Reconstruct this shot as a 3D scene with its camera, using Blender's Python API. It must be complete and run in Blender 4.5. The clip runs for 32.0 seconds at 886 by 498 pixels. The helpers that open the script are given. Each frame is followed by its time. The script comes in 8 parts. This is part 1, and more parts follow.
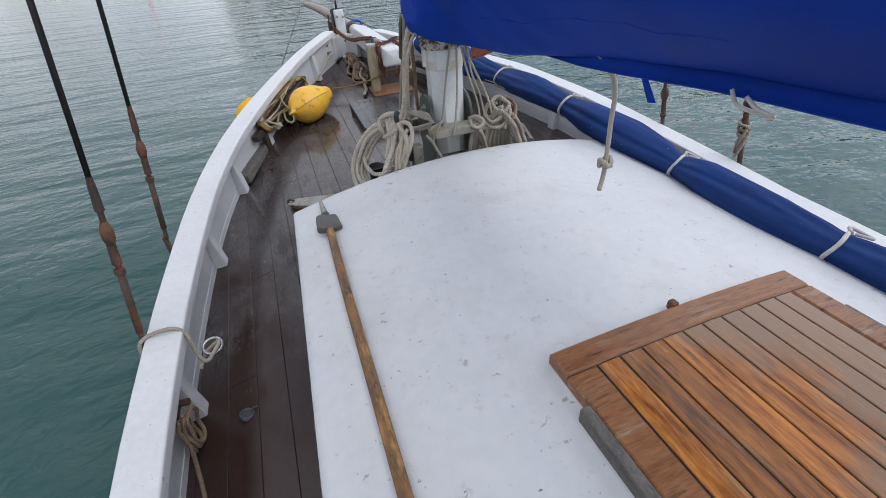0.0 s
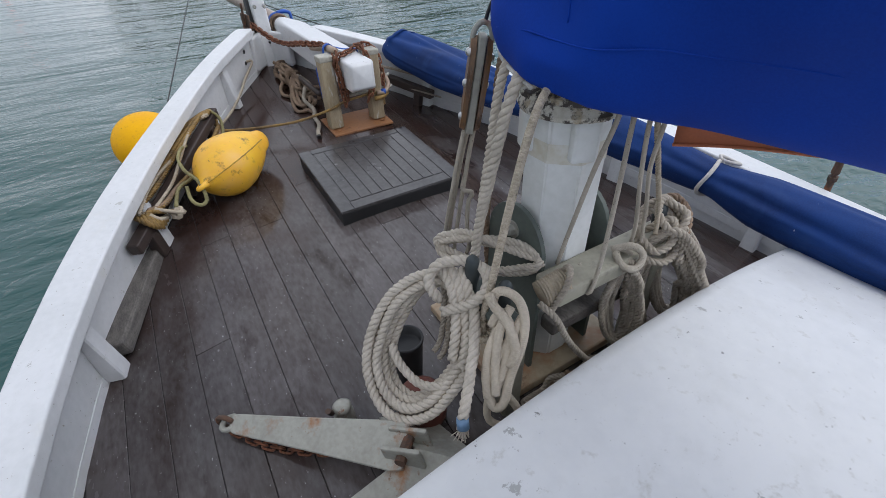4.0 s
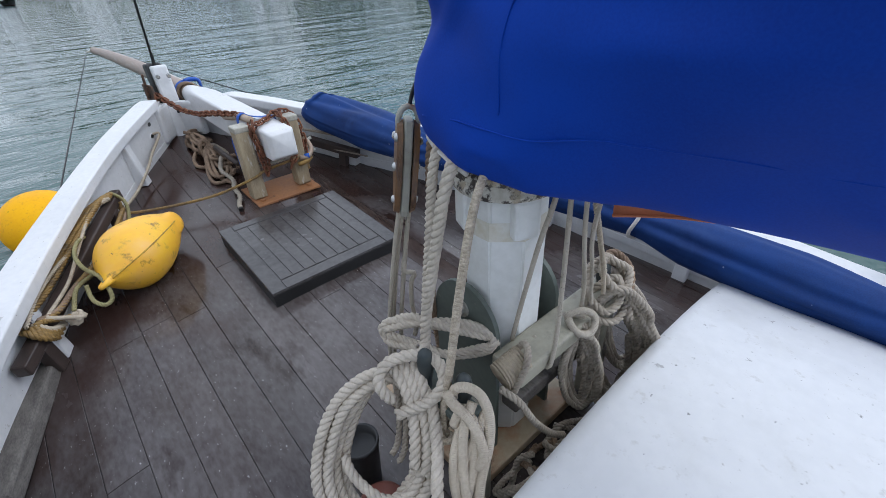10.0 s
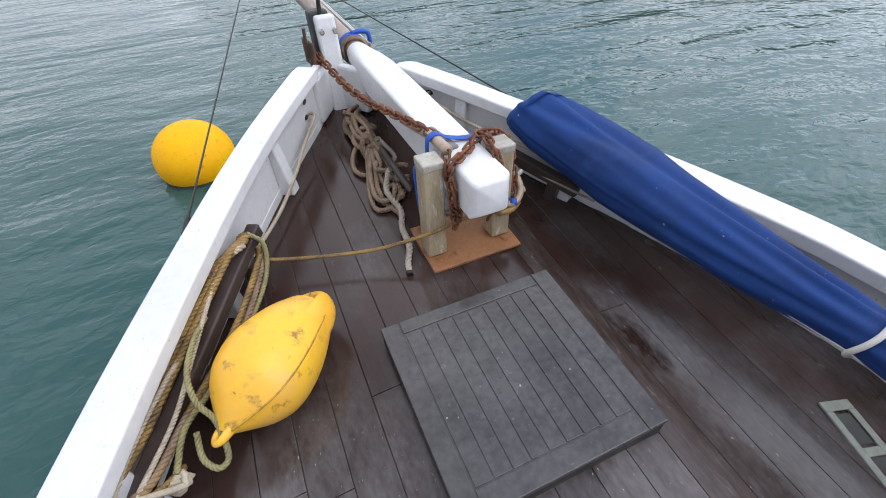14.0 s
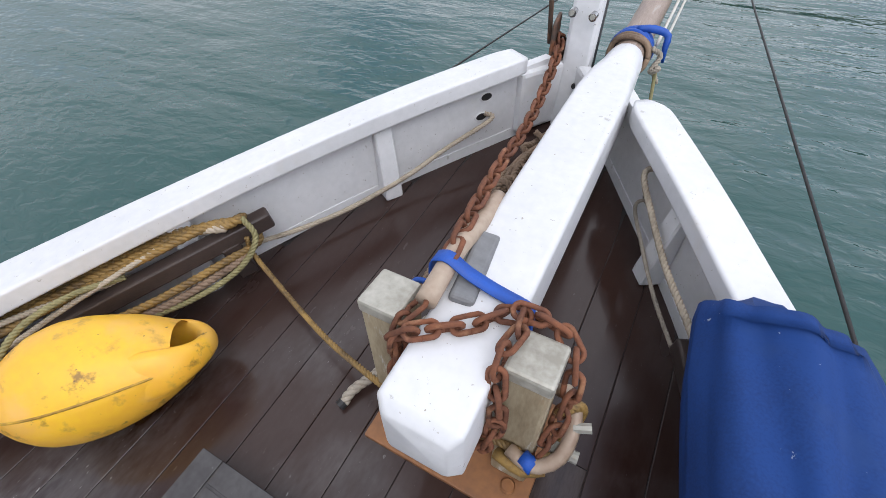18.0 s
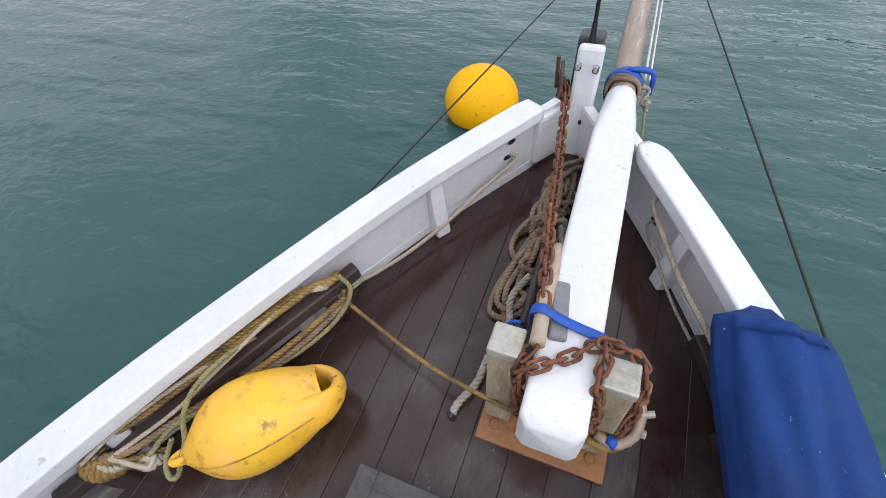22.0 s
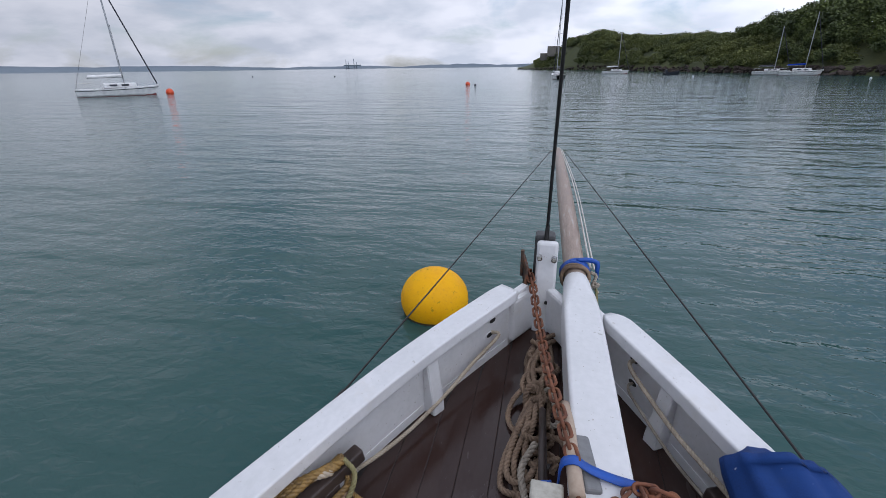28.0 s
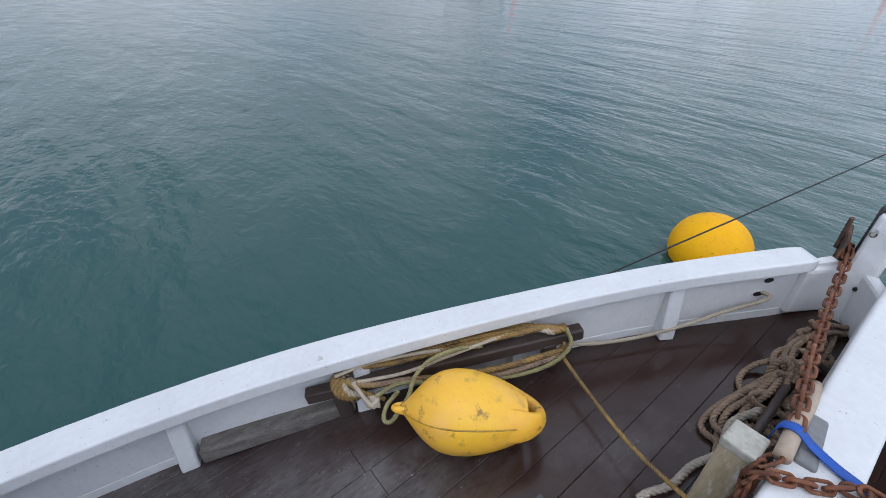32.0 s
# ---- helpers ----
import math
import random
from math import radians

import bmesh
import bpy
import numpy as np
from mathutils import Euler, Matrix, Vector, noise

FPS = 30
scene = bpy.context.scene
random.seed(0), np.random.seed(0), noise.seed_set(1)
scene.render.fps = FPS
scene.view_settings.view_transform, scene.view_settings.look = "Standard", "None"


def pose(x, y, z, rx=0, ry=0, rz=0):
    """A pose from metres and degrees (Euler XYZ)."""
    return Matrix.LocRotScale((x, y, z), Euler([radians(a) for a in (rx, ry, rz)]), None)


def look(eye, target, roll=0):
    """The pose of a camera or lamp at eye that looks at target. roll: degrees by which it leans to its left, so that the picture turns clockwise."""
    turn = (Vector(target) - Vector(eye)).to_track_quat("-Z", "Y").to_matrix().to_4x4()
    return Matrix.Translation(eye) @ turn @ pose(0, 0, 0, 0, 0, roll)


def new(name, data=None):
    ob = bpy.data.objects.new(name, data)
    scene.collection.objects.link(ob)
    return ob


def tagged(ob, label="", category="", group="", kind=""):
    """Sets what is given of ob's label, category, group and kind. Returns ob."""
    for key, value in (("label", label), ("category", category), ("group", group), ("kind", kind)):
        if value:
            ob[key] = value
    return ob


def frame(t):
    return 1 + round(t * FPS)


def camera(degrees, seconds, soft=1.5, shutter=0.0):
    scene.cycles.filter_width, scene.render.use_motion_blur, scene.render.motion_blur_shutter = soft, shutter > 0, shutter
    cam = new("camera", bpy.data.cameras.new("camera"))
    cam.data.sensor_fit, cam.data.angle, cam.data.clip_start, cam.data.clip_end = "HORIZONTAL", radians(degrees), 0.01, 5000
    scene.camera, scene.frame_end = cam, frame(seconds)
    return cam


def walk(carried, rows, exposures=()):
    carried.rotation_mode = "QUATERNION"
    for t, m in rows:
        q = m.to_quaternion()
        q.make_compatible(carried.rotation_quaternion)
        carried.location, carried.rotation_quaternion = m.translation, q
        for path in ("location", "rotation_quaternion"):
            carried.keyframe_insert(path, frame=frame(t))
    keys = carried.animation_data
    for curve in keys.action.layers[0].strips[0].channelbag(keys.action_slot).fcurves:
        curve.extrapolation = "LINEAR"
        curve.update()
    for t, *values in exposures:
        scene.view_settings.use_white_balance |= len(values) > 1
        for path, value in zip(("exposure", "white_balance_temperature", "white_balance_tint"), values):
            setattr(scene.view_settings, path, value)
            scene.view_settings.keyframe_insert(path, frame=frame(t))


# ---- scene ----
cam = camera(90.1, 32.0, soft=0.8)

# the camera's way: seconds, eye, target, roll
PATH = [
    (0, (-0.783, -1.026, 1.127), (-0.264, 0.534, -0.012), -4.5),
    (0.5, (-0.81, -0.8, 1.174), (-0.18, 0.723, 0.041), -2.2),
    (1, (-0.824, -0.573, 1.193), (-0.13, 0.954, 0.103), -0.4),
    (1.5, (-0.833, -0.411, 1.218), (-0.092, 1.113, 0.155), 0.4),
    (2, (-0.818, -0.201, 1.161), (-0.059, 1.34, 0.137), -0.5),
    (2.5, (-0.821, -0.006, 1.12), (-0.072, 1.537, 0.092), -2.5),
    (4.5, (-0.62, 0.682, 0.969), (0.237, 1.93, -0.338), -3.1),
    (5, (-0.59, 0.779, 0.862), (0.532, 1.753, -0.476), -2.2),
    (5.5, (-0.587, 0.835, 0.776), (0.704, 1.556, -0.571), -2.0),
    (6, (-0.628, 0.911, 0.705), (0.727, 1.59, -0.6), -3.0),
    (6.5, (-0.65, 0.939, 0.68), (0.732, 1.589, -0.612), -2.7),
    (7, (-0.64, 0.939, 0.7), (0.791, 1.566, -0.548), -1.7),
    (7.5, (-0.612, 0.911, 0.748), (0.836, 1.547, -0.477), -1.6),
    (8, (-0.6, 0.869, 0.799), (0.819, 1.645, -0.377), -2.4),
    (8.5, (-0.587, 0.837, 0.843), (0.769, 1.781, -0.285), -2.8),
    (9, (-0.572, 0.797, 0.899), (0.686, 1.872, -0.224), -3.0),
    (9.5, (-0.565, 0.729, 0.966), (0.575, 1.934, -0.15), -3.6),
    (10, (-0.614, 0.645, 1.089), (0.463, 1.936, 0.006), -3.3),
    (10.5, (-0.623, 0.599, 1.244), (0.422, 1.944, 0.195), -3.1),
    (11, (-0.589, 0.635, 1.322), (0.448, 1.996, 0.287), -2.6),
    (11.5, (-0.606, 0.824, 1.311), (0.394, 2.209, 0.272), -1.8),
    (12, (-0.601, 1.035, 1.274), (0.317, 2.47, 0.226), -2.6),
    (12.5, (-0.592, 1.238, 1.246), (0.175, 2.738, 0.168), -4.3),
    (13, (-0.544, 1.41, 1.18), (0.098, 2.905, 0.017), -4.2),
    (13.5, (-0.473, 1.591, 1.198), (0.089, 3.019, -0.085), -4.7),
    (14, (-0.394, 1.808, 1.184), (0.171, 3.187, -0.15), -2.7),
    (14.5, (-0.298, 2.011, 1.222), (0.229, 3.337, -0.179), -2.5),
    (15, (-0.201, 2.09, 1.19), (0.332, 3.455, -0.171), -1.9),
    (15.5, (-0.052, 2.199, 1.184), (0.385, 3.601, -0.174), -2.6),
    (17.5, (0.328, 2.568, 1.127), (-0.172, 3.906, -0.273), -1.2),
    (18, (0.357, 2.602, 1.025), (-0.347, 3.835, -0.384), -1.4),
    (18.5, (0.392, 2.586, 0.979), (-0.425, 3.688, -0.477), -1.1),
    (19, (0.414, 2.58, 0.972), (-0.459, 3.573, -0.529), -1.3),
    (19.5, (0.395, 2.571, 1.007), (-0.5, 3.486, -0.531), -1.5),
    (20, (0.376, 2.578, 1.074), (-0.532, 3.434, -0.488), -2.0),
    (20.5, (0.358, 2.55, 1.153), (-0.545, 3.403, -0.415), -1.5),
    (21, (0.349, 2.511, 1.221), (-0.55, 3.366, -0.348), -1.2),
    (21.5, (0.295, 2.489, 1.306), (-0.523, 3.464, -0.236), -5.1),
    (22, (0.15, 2.433, 1.374), (-0.42, 3.647, -0.11), -4.6),
    (22.5, (0.038, 2.354, 1.439), (-0.306, 3.77, 0.069), -2.3),
    (23, (-0.113, 2.305, 1.454), (-0.269, 3.886, 0.24), -2.2),
    (23.5, (-0.259, 2.308, 1.484), (-0.192, 3.937, 0.326), -2.6),
    (24, (-0.369, 2.338, 1.526), (-0.065, 3.949, 0.38), -3.7),
    (24.5, (-0.404, 2.293, 1.571), (0.071, 3.925, 0.517), -3.2),
    (26.5, (-0.332, 2.323, 1.397), (0.176, 4.091, 0.611), -0.8),
    (27, (-0.224, 2.267, 1.428), (-0.048, 4.103, 0.655), -0.8),
    (27.5, (-0.106, 2.217, 1.438), (-0.192, 4.066, 0.681), -1.0),
    (28, (-0.007, 2.203, 1.383), (-0.447, 4.0, 0.623), -0.7),
    (28.5, (0.063, 2.269, 1.298), (-0.523, 3.961, 0.408), -0.7),
    (29, (0.052, 2.22, 1.26), (-0.499, 3.832, 0.21), 0.3),
    (29.5, (0.066, 2.145, 1.248), (-0.486, 3.725, 0.152), 1.1),
    (30, (0.069, 2.13, 1.265), (-0.54, 3.684, 0.162), 1.5),
    (30.5, (0.069, 2.106, 1.291), (-0.709, 3.571, 0.174), 0.8),
    (31, (0.048, 2.058, 1.331), (-0.9, 3.415, 0.208), 1.1),
    (31.5, (0.04, 2.022, 1.351), (-1.076, 3.251, 0.237), 1.8),
    (32, (0.08, 2.021, 1.382), (-1.217, 3.069, 0.277), 1.3),
]
walk(cam, [(t, look(eye, target, roll)) for t, eye, target, roll in PATH], [
    (0.0, -0.08, 6350, 10), (2.0, -0.26, 6150, 10), (4.5, -0.02, 6300, 10), (6.0, 0.06, 6250, 8), (9.0, 0.08, 6150, 8), (11.0, 0.13, 5950, 10), (13.0, 0.29, 6050, 11), (14.0, 0.39, 6350, 12), (15.0, 0.37, 6450, 12),
    (19.0, 0.26, 6400, 12), (21.0, 0.33, 6350, 12), (23.0, 0.18, 6400, 12), (24.5, 0.03, 6400, 15), (26.5, -0.32, 6000, 14), (28.0, -0.37, 6050, 14), (29.0, -0.14, 6000, 12), (30.0, -0.12, 5950, 11), (32.0, -0.08, 5950, 10),
])

# ---- light ----
WATER = -1.08
world = bpy.data.worlds.new("overcast_sky")
scene.world = world
world.use_nodes = True
wn, wl = world.node_tree.nodes, world.node_tree.links
wn.clear()
w_out = wn.new("ShaderNodeOutputWorld")
w_bg = wn.new("ShaderNodeBackground")
w_sky = wn.new("ShaderNodeTexSky")
w_sky.sky_type, w_sky.sun_disc = "NISHITA", False
w_sky.sun_elevation, w_sky.sun_rotation = radians(56), radians(135)
w_dim = wn.new("ShaderNodeMixRGB")
w_dim.blend_type, w_dim.inputs[0].default_value, w_dim.inputs[2].default_value = "MULTIPLY", 1.0, (0.11, 0.11, 0.115, 1)
wl.new(w_sky.outputs[0], w_dim.inputs[1])
w_tc = wn.new("ShaderNodeTexCoord")
w_sep = wn.new("ShaderNodeSeparateXYZ")
wl.new(w_tc.outputs["Generated"], w_sep.inputs[0])
w_z = wn.new("ShaderNodeMath")
w_z.operation, w_z.inputs[1].default_value = "ADD", 0.30
wl.new(w_sep.outputs[2], w_z.inputs[0])
w_px = wn.new("ShaderNodeMath"); w_px.operation = "DIVIDE"
w_py = wn.new("ShaderNodeMath"); w_py.operation = "DIVIDE"
for a, b in ((w_px, 0), (w_py, 1)):
    wl.new(w_sep.outputs[b], a.inputs[0])
    wl.new(w_z.outputs[0], a.inputs[1])
w_comb = wn.new("ShaderNodeCombineXYZ")
wl.new(w_px.outputs[0], w_comb.inputs[0])
wl.new(w_py.outputs[0], w_comb.inputs[1])
w_noise = wn.new("ShaderNodeTexNoise")
w_noise.inputs["Scale"].default_value, w_noise.inputs["Detail"].default_value, w_noise.inputs["Roughness"].default_value = 1.3, 7.0, 0.55
w_noise.inputs["Distortion"].default_value = 0.4
wl.new(w_comb.outputs[0], w_noise.inputs["Vector"])
w_cover = wn.new("ShaderNodeValToRGB")
w_cover.color_ramp.elements[0].position, w_cover.color_ramp.elements[0].color = 0.38, (0.25, 0.25, 0.25, 1)
w_cover.color_ramp.elements[1].position, w_cover.color_ramp.elements[1].color = 0.5, (1, 1, 1, 1)
wl.new(w_noise.outputs[0], w_cover.inputs[0])
w_noise2 = wn.new("ShaderNodeTexNoise")
w_noise2.inputs["Scale"].default_value, w_noise2.inputs["Detail"].default_value = 2.3, 6.0
wl.new(w_comb.outputs[0], w_noise2.inputs["Vector"])
w_cloud = wn.new("ShaderNodeValToRGB")
w_cloud.color_ramp.elements[0].position, w_cloud.color_ramp.elements[0].color = 0.36, (0.66, 0.71, 0.785, 1)
w_cloud.color_ramp.elements[1].position, w_cloud.color_ramp.elements[1].color = 0.60, (0.935, 0.955, 1.01, 1)
wl.new(w_noise2.outputs[0], w_cloud.inputs[0])
w_mix = wn.new("ShaderNodeMixRGB")
wl.new(w_cover.outputs[0], w_mix.inputs[0])
wl.new(w_dim.outputs[0], w_mix.inputs[1])
wl.new(w_cloud.outputs[0], w_mix.inputs[2])
wl.new(w_mix.outputs[0], w_bg.inputs[0])
# the cloud is brighter overhead than at the horizon
w_up = wn.new("ShaderNodeMapRange")
w_up.inputs["From Min"].default_value, w_up.inputs["From Max"].default_value = 0.05, 0.36
w_up.inputs["To Min"].default_value, w_up.inputs["To Max"].default_value = 1.06, 1.18
wl.new(w_sep.outputs[2], w_up.inputs["Value"])
# and a little brighter on the side where the sun stands behind the cloud
w_side = wn.new("ShaderNodeMapRange")
w_side.inputs["From Min"].default_value, w_side.inputs["From Max"].default_value = -0.8, 0.9
w_side.inputs["To Min"].default_value, w_side.inputs["To Max"].default_value = 0.80, 1.62
wl.new(w_sep.outputs[0], w_side.inputs["Value"])
w_both = wn.new("ShaderNodeMath")
w_both.operation = "MULTIPLY"
wl.new(w_up.outputs[0], w_both.inputs[0])
wl.new(w_side.outputs[0], w_both.inputs[1])
wl.new(w_both.outputs[0], w_bg.inputs[1])
wl.new(w_bg.outputs[0], w_out.inputs[0])

sun_data = bpy.data.lights.new("sun", "SUN")
sun_data.energy, sun_data.angle, sun_data.color = 0.75, radians(40), (1.0, 0.96, 0.9)
sun = new("sun", sun_data)
sun.matrix_world = look((0, 0, 0), (math.sin(radians(135)) * -0.56, math.cos(radians(135)) * -0.56, -0.83))


# ---- materials ----
def mat(name, base, rough=0.5, metal=0.0, vary=None, scale=6.0, fine=60.0, bump=0.1, dist=0.002, spots=None, spot_scale=9.0, spot_at=(0.6, 0.68),
        stretch=(1, 1, 1), random_tint=0.0, rough_vary=0.12, spec=0.5, coat=0.0, object_space=True, sub=0.0):
    """A surface with a wide and a fine variation of colour, spots of wear, and fine relief."""
    m = bpy.data.materials.new(name)
    m.use_nodes = True
    n, l = m.node_tree.nodes, m.node_tree.links
    p = n["Principled BSDF"]
    p.inputs["Metallic"].default_value = metal
    p.inputs["Specular IOR Level"].default_value = spec
    p.inputs["Coat Weight"].default_value = coat
    if sub:
        p.inputs["Subsurface Weight"].default_value = sub
        p.inputs["Subsurface Radius"].default_value = (0.02, 0.01, 0.005)
    tc = n.new("ShaderNodeTexCoord")
    mp = n.new("ShaderNodeMapping")
    mp.inputs["Scale"].default_value = stretch
    geo = n.new("ShaderNodeNewGeometry")
    l.new(geo.outputs["Position"], mp.inputs["Vector"])
    wide = n.new("ShaderNodeTexNoise")
    wide.inputs["Scale"].default_value, wide.inputs["Detail"].default_value, wide.inputs["Roughness"].default_value = scale, 5.0, 0.6
    l.new(mp.outputs[0], wide.inputs["Vector"])
    small = n.new("ShaderNodeTexNoise")
    small.inputs["Scale"].default_value, small.inputs["Detail"].default_value = fine, 4.0
    l.new(mp.outputs[0], small.inputs["Vector"])
    both = n.new("ShaderNodeMath")
    both.operation = "MULTIPLY_ADD"
    both.inputs[1].default_value = 0.35
    l.new(small.outputs[0], both.inputs[0])
    scaled = n.new("ShaderNodeMath")
    scaled.operation, scaled.inputs[1].default_value = "MULTIPLY", 0.65
    l.new(wide.outputs[0], scaled.inputs[0])
    l.new(scaled.outputs[0], both.inputs[2])
    ramp = n.new("ShaderNodeValToRGB")
    vary = vary or tuple(c * 0.75 for c in base)
    ramp.color_ramp.elements[0].position, ramp.color_ramp.elements[0].color = 0.36, (*vary, 1)
    ramp.color_ramp.elements[1].position, ramp.color_ramp.elements[1].color = 0.6, (*base, 1)
    l.new(both.outputs[0], ramp.inputs[0])
    colour = ramp.outputs[0]
    for spot_colour, ss, (lo, hi) in (spots or []):
        sp = n.new("ShaderNodeTexNoise")
        sp.inputs["Scale"].default_value, sp.inputs["Detail"].default_value, sp.inputs["Roughness"].default_value = ss, 6.0, 0.65
        l.new(mp.outputs[0], sp.inputs["Vector"])
        sr = n.new("ShaderNodeMapRange")
        sr.inputs["From Min"].default_value, sr.inputs["From Max"].default_value = lo, hi
        l.new(sp.outputs[0], sr.inputs["Value"])
        mx = n.new("ShaderNodeMixRGB")
        l.new(sr.outputs[0], mx.inputs[0])
        l.new(colour, mx.inputs[1])
        mx.inputs[2].default_value = (*spot_colour, 1)
        colour = mx.outputs[0]
    if random_tint:
        info = n.new("ShaderNodeObjectInfo")
        tint = n.new("ShaderNodeHueSaturation")
        mr = n.new("ShaderNodeMapRange")
        mr.inputs["To Min"].default_value, mr.inputs["To Max"].default_value = 1 - random_tint, 1 + random_tint
        l.new(info.outputs["Random"], mr.inputs["Value"])
        l.new(mr.outputs[0], tint.inputs["Value"])
        l.new(colour, tint.inputs["Color"])
        colour = tint.outputs[0]
    l.new(colour, p.inputs["Base Color"])
    rr = n.new("ShaderNodeMapRange")
    rr.inputs["From Min"].default_value, rr.inputs["From Max"].default_value = 0.3, 0.7
    rr.inputs["To Min"].default_value, rr.inputs["To Max"].default_value = max(0.02, rough - rough_vary), min(1, rough + rough_vary)
    l.new(wide.outputs[0], rr.inputs["Value"])
    l.new(rr.outputs[0], p.inputs["Roughness"])
    if bump:
        bp = n.new("ShaderNodeBump")
        bp.inputs["Strength"].default_value, bp.inputs["Distance"].default_value = bump, dist
        l.new(both.outputs[0], bp.inputs["Height"])
        l.new(bp.outputs[0], p.inputs["Normal"])
    return m


def weave(m, per_metre=180.0, depth=0.0015, cross=True):
    """Adds a braided relief along the length (uv in metres and turns)."""
    n, l = m.node_tree.nodes, m.node_tree.links
    p = n["Principled BSDF"]
    uv = n.new("ShaderNodeUVMap")
    sep = n.new("ShaderNodeSeparateXYZ")
    l.new(uv.outputs[0], sep.inputs[0])
    outs = []
    for sign in (1, -1) if cross else (1,):
        a = n.new("ShaderNodeMath"); a.operation = "MULTIPLY"; a.inputs[1].default_value = per_metre
        l.new(sep.outputs[0], a.inputs[0])
        b = n.new("ShaderNodeMath"); b.operation = "MULTIPLY_ADD"; b.inputs[1].default_value = sign * 2 * math.pi * 3
        l.new(sep.outputs[1], b.inputs[0]); l.new(a.outputs[0], b.inputs[2])
        s = n.new("ShaderNodeMath"); s.operation = "SINE"
        l.new(b.outputs[0], s.inputs[0])
        outs.append(s)
    h = n.new("ShaderNodeMath"); h.operation = "MAXIMUM"
    l.new(outs[0].outputs[0], h.inputs[0]); l.new(outs[-1].outputs[0], h.inputs[1])
    bp = n.new("ShaderNodeBump")
    bp.inputs["Strength"].default_value, bp.inputs["Distance"].default_value = 0.8, depth
    l.new(h.outputs[0], bp.inputs["Height"])
    old = p.inputs["Normal"].links[0].from_node if p.inputs["Normal"].links else None
    if old:
        l.new(old.outputs[0], bp.inputs["Normal"])
    l.new(bp.outputs[0], p.inputs["Normal"])
    return m


WHITE = mat("white_gloss_paint", (0.69, 0.69, 0.70), 0.40, vary=(0.60, 0.605, 0.61), scale=3, fine=45, bump=0.3, dist=0.003,
            spots=[((0.26, 0.25, 0.24), 60, (0.69, 0.71)), ((0.45, 0.44, 0.42), 24, (0.67, 0.70)), ((0.38, 0.35, 0.31), 80, (0.665, 0.70)), ((0.62, 0.60, 0.57), 5, (0.60, 0.80))])
CABIN_WHITE = mat("white_cabin_paint", (0.645, 0.648, 0.655), 0.45, vary=(0.58, 0.585, 0.595), scale=2.5, fine=30, bump=0.12, dist=0.002,
                  spots=[((0.53, 0.53, 0.525), 4, (0.52, 0.8)), ((0.47, 0.46, 0.44), 26, (0.60, 0.74)), ((0.44, 0.43, 0.42), 95, (0.66, 0.72)), ((0.20, 0.20, 0.20), 46, (0.685, 0.70)), ((0.36, 0.36, 0.355), 19, (0.67, 0.695))])
MAST_WHITE = mat("old_white_mast_paint", (0.78, 0.79, 0.78), 0.45, vary=(0.68, 0.69, 0.67), scale=7, fine=60, bump=0.15, dist=0.003,
                 spots=[((0.35, 0.32, 0.27), 16, (0.68, 0.72))])
PEEL = mat("peeling_white_paint", (0.70, 0.68, 0.62), 0.6, vary=(0.5, 0.47, 0.4), scale=20, fine=90, bump=0.5, dist=0.006,
           spots=[((0.06, 0.05, 0.045), 22, (0.50, 0.56)), ((0.45, 0.38, 0.28), 14, (0.55, 0.62))])
TAPE_MARK = mat("bare_primer_band", (0.62, 0.58, 0.47), 0.6, vary=(0.72, 0.71, 0.66), scale=25, fine=70, bump=0.3, dist=0.002)
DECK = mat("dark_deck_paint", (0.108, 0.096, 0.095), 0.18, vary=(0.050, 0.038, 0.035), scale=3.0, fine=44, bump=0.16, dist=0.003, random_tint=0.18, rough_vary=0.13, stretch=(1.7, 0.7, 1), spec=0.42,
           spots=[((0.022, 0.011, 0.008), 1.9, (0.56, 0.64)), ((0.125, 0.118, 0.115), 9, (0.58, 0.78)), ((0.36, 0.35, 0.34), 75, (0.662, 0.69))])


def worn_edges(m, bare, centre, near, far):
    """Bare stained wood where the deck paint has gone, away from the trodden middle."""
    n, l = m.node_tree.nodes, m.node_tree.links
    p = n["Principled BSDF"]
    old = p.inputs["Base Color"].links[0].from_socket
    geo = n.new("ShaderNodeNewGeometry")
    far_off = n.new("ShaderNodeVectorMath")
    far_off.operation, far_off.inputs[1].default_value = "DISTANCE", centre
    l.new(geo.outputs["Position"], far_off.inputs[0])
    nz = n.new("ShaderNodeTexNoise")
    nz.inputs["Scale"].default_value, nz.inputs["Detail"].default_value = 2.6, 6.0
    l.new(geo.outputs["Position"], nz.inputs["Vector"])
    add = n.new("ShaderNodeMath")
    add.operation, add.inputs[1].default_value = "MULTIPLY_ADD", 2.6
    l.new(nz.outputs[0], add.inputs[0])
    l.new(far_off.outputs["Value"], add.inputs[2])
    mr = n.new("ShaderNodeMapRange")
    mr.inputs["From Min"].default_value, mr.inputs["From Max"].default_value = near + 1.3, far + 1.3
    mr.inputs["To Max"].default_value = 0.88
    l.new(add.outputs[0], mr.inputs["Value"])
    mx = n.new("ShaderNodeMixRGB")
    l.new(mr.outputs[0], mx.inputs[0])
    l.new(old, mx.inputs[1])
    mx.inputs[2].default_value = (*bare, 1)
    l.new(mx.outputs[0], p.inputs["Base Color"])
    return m


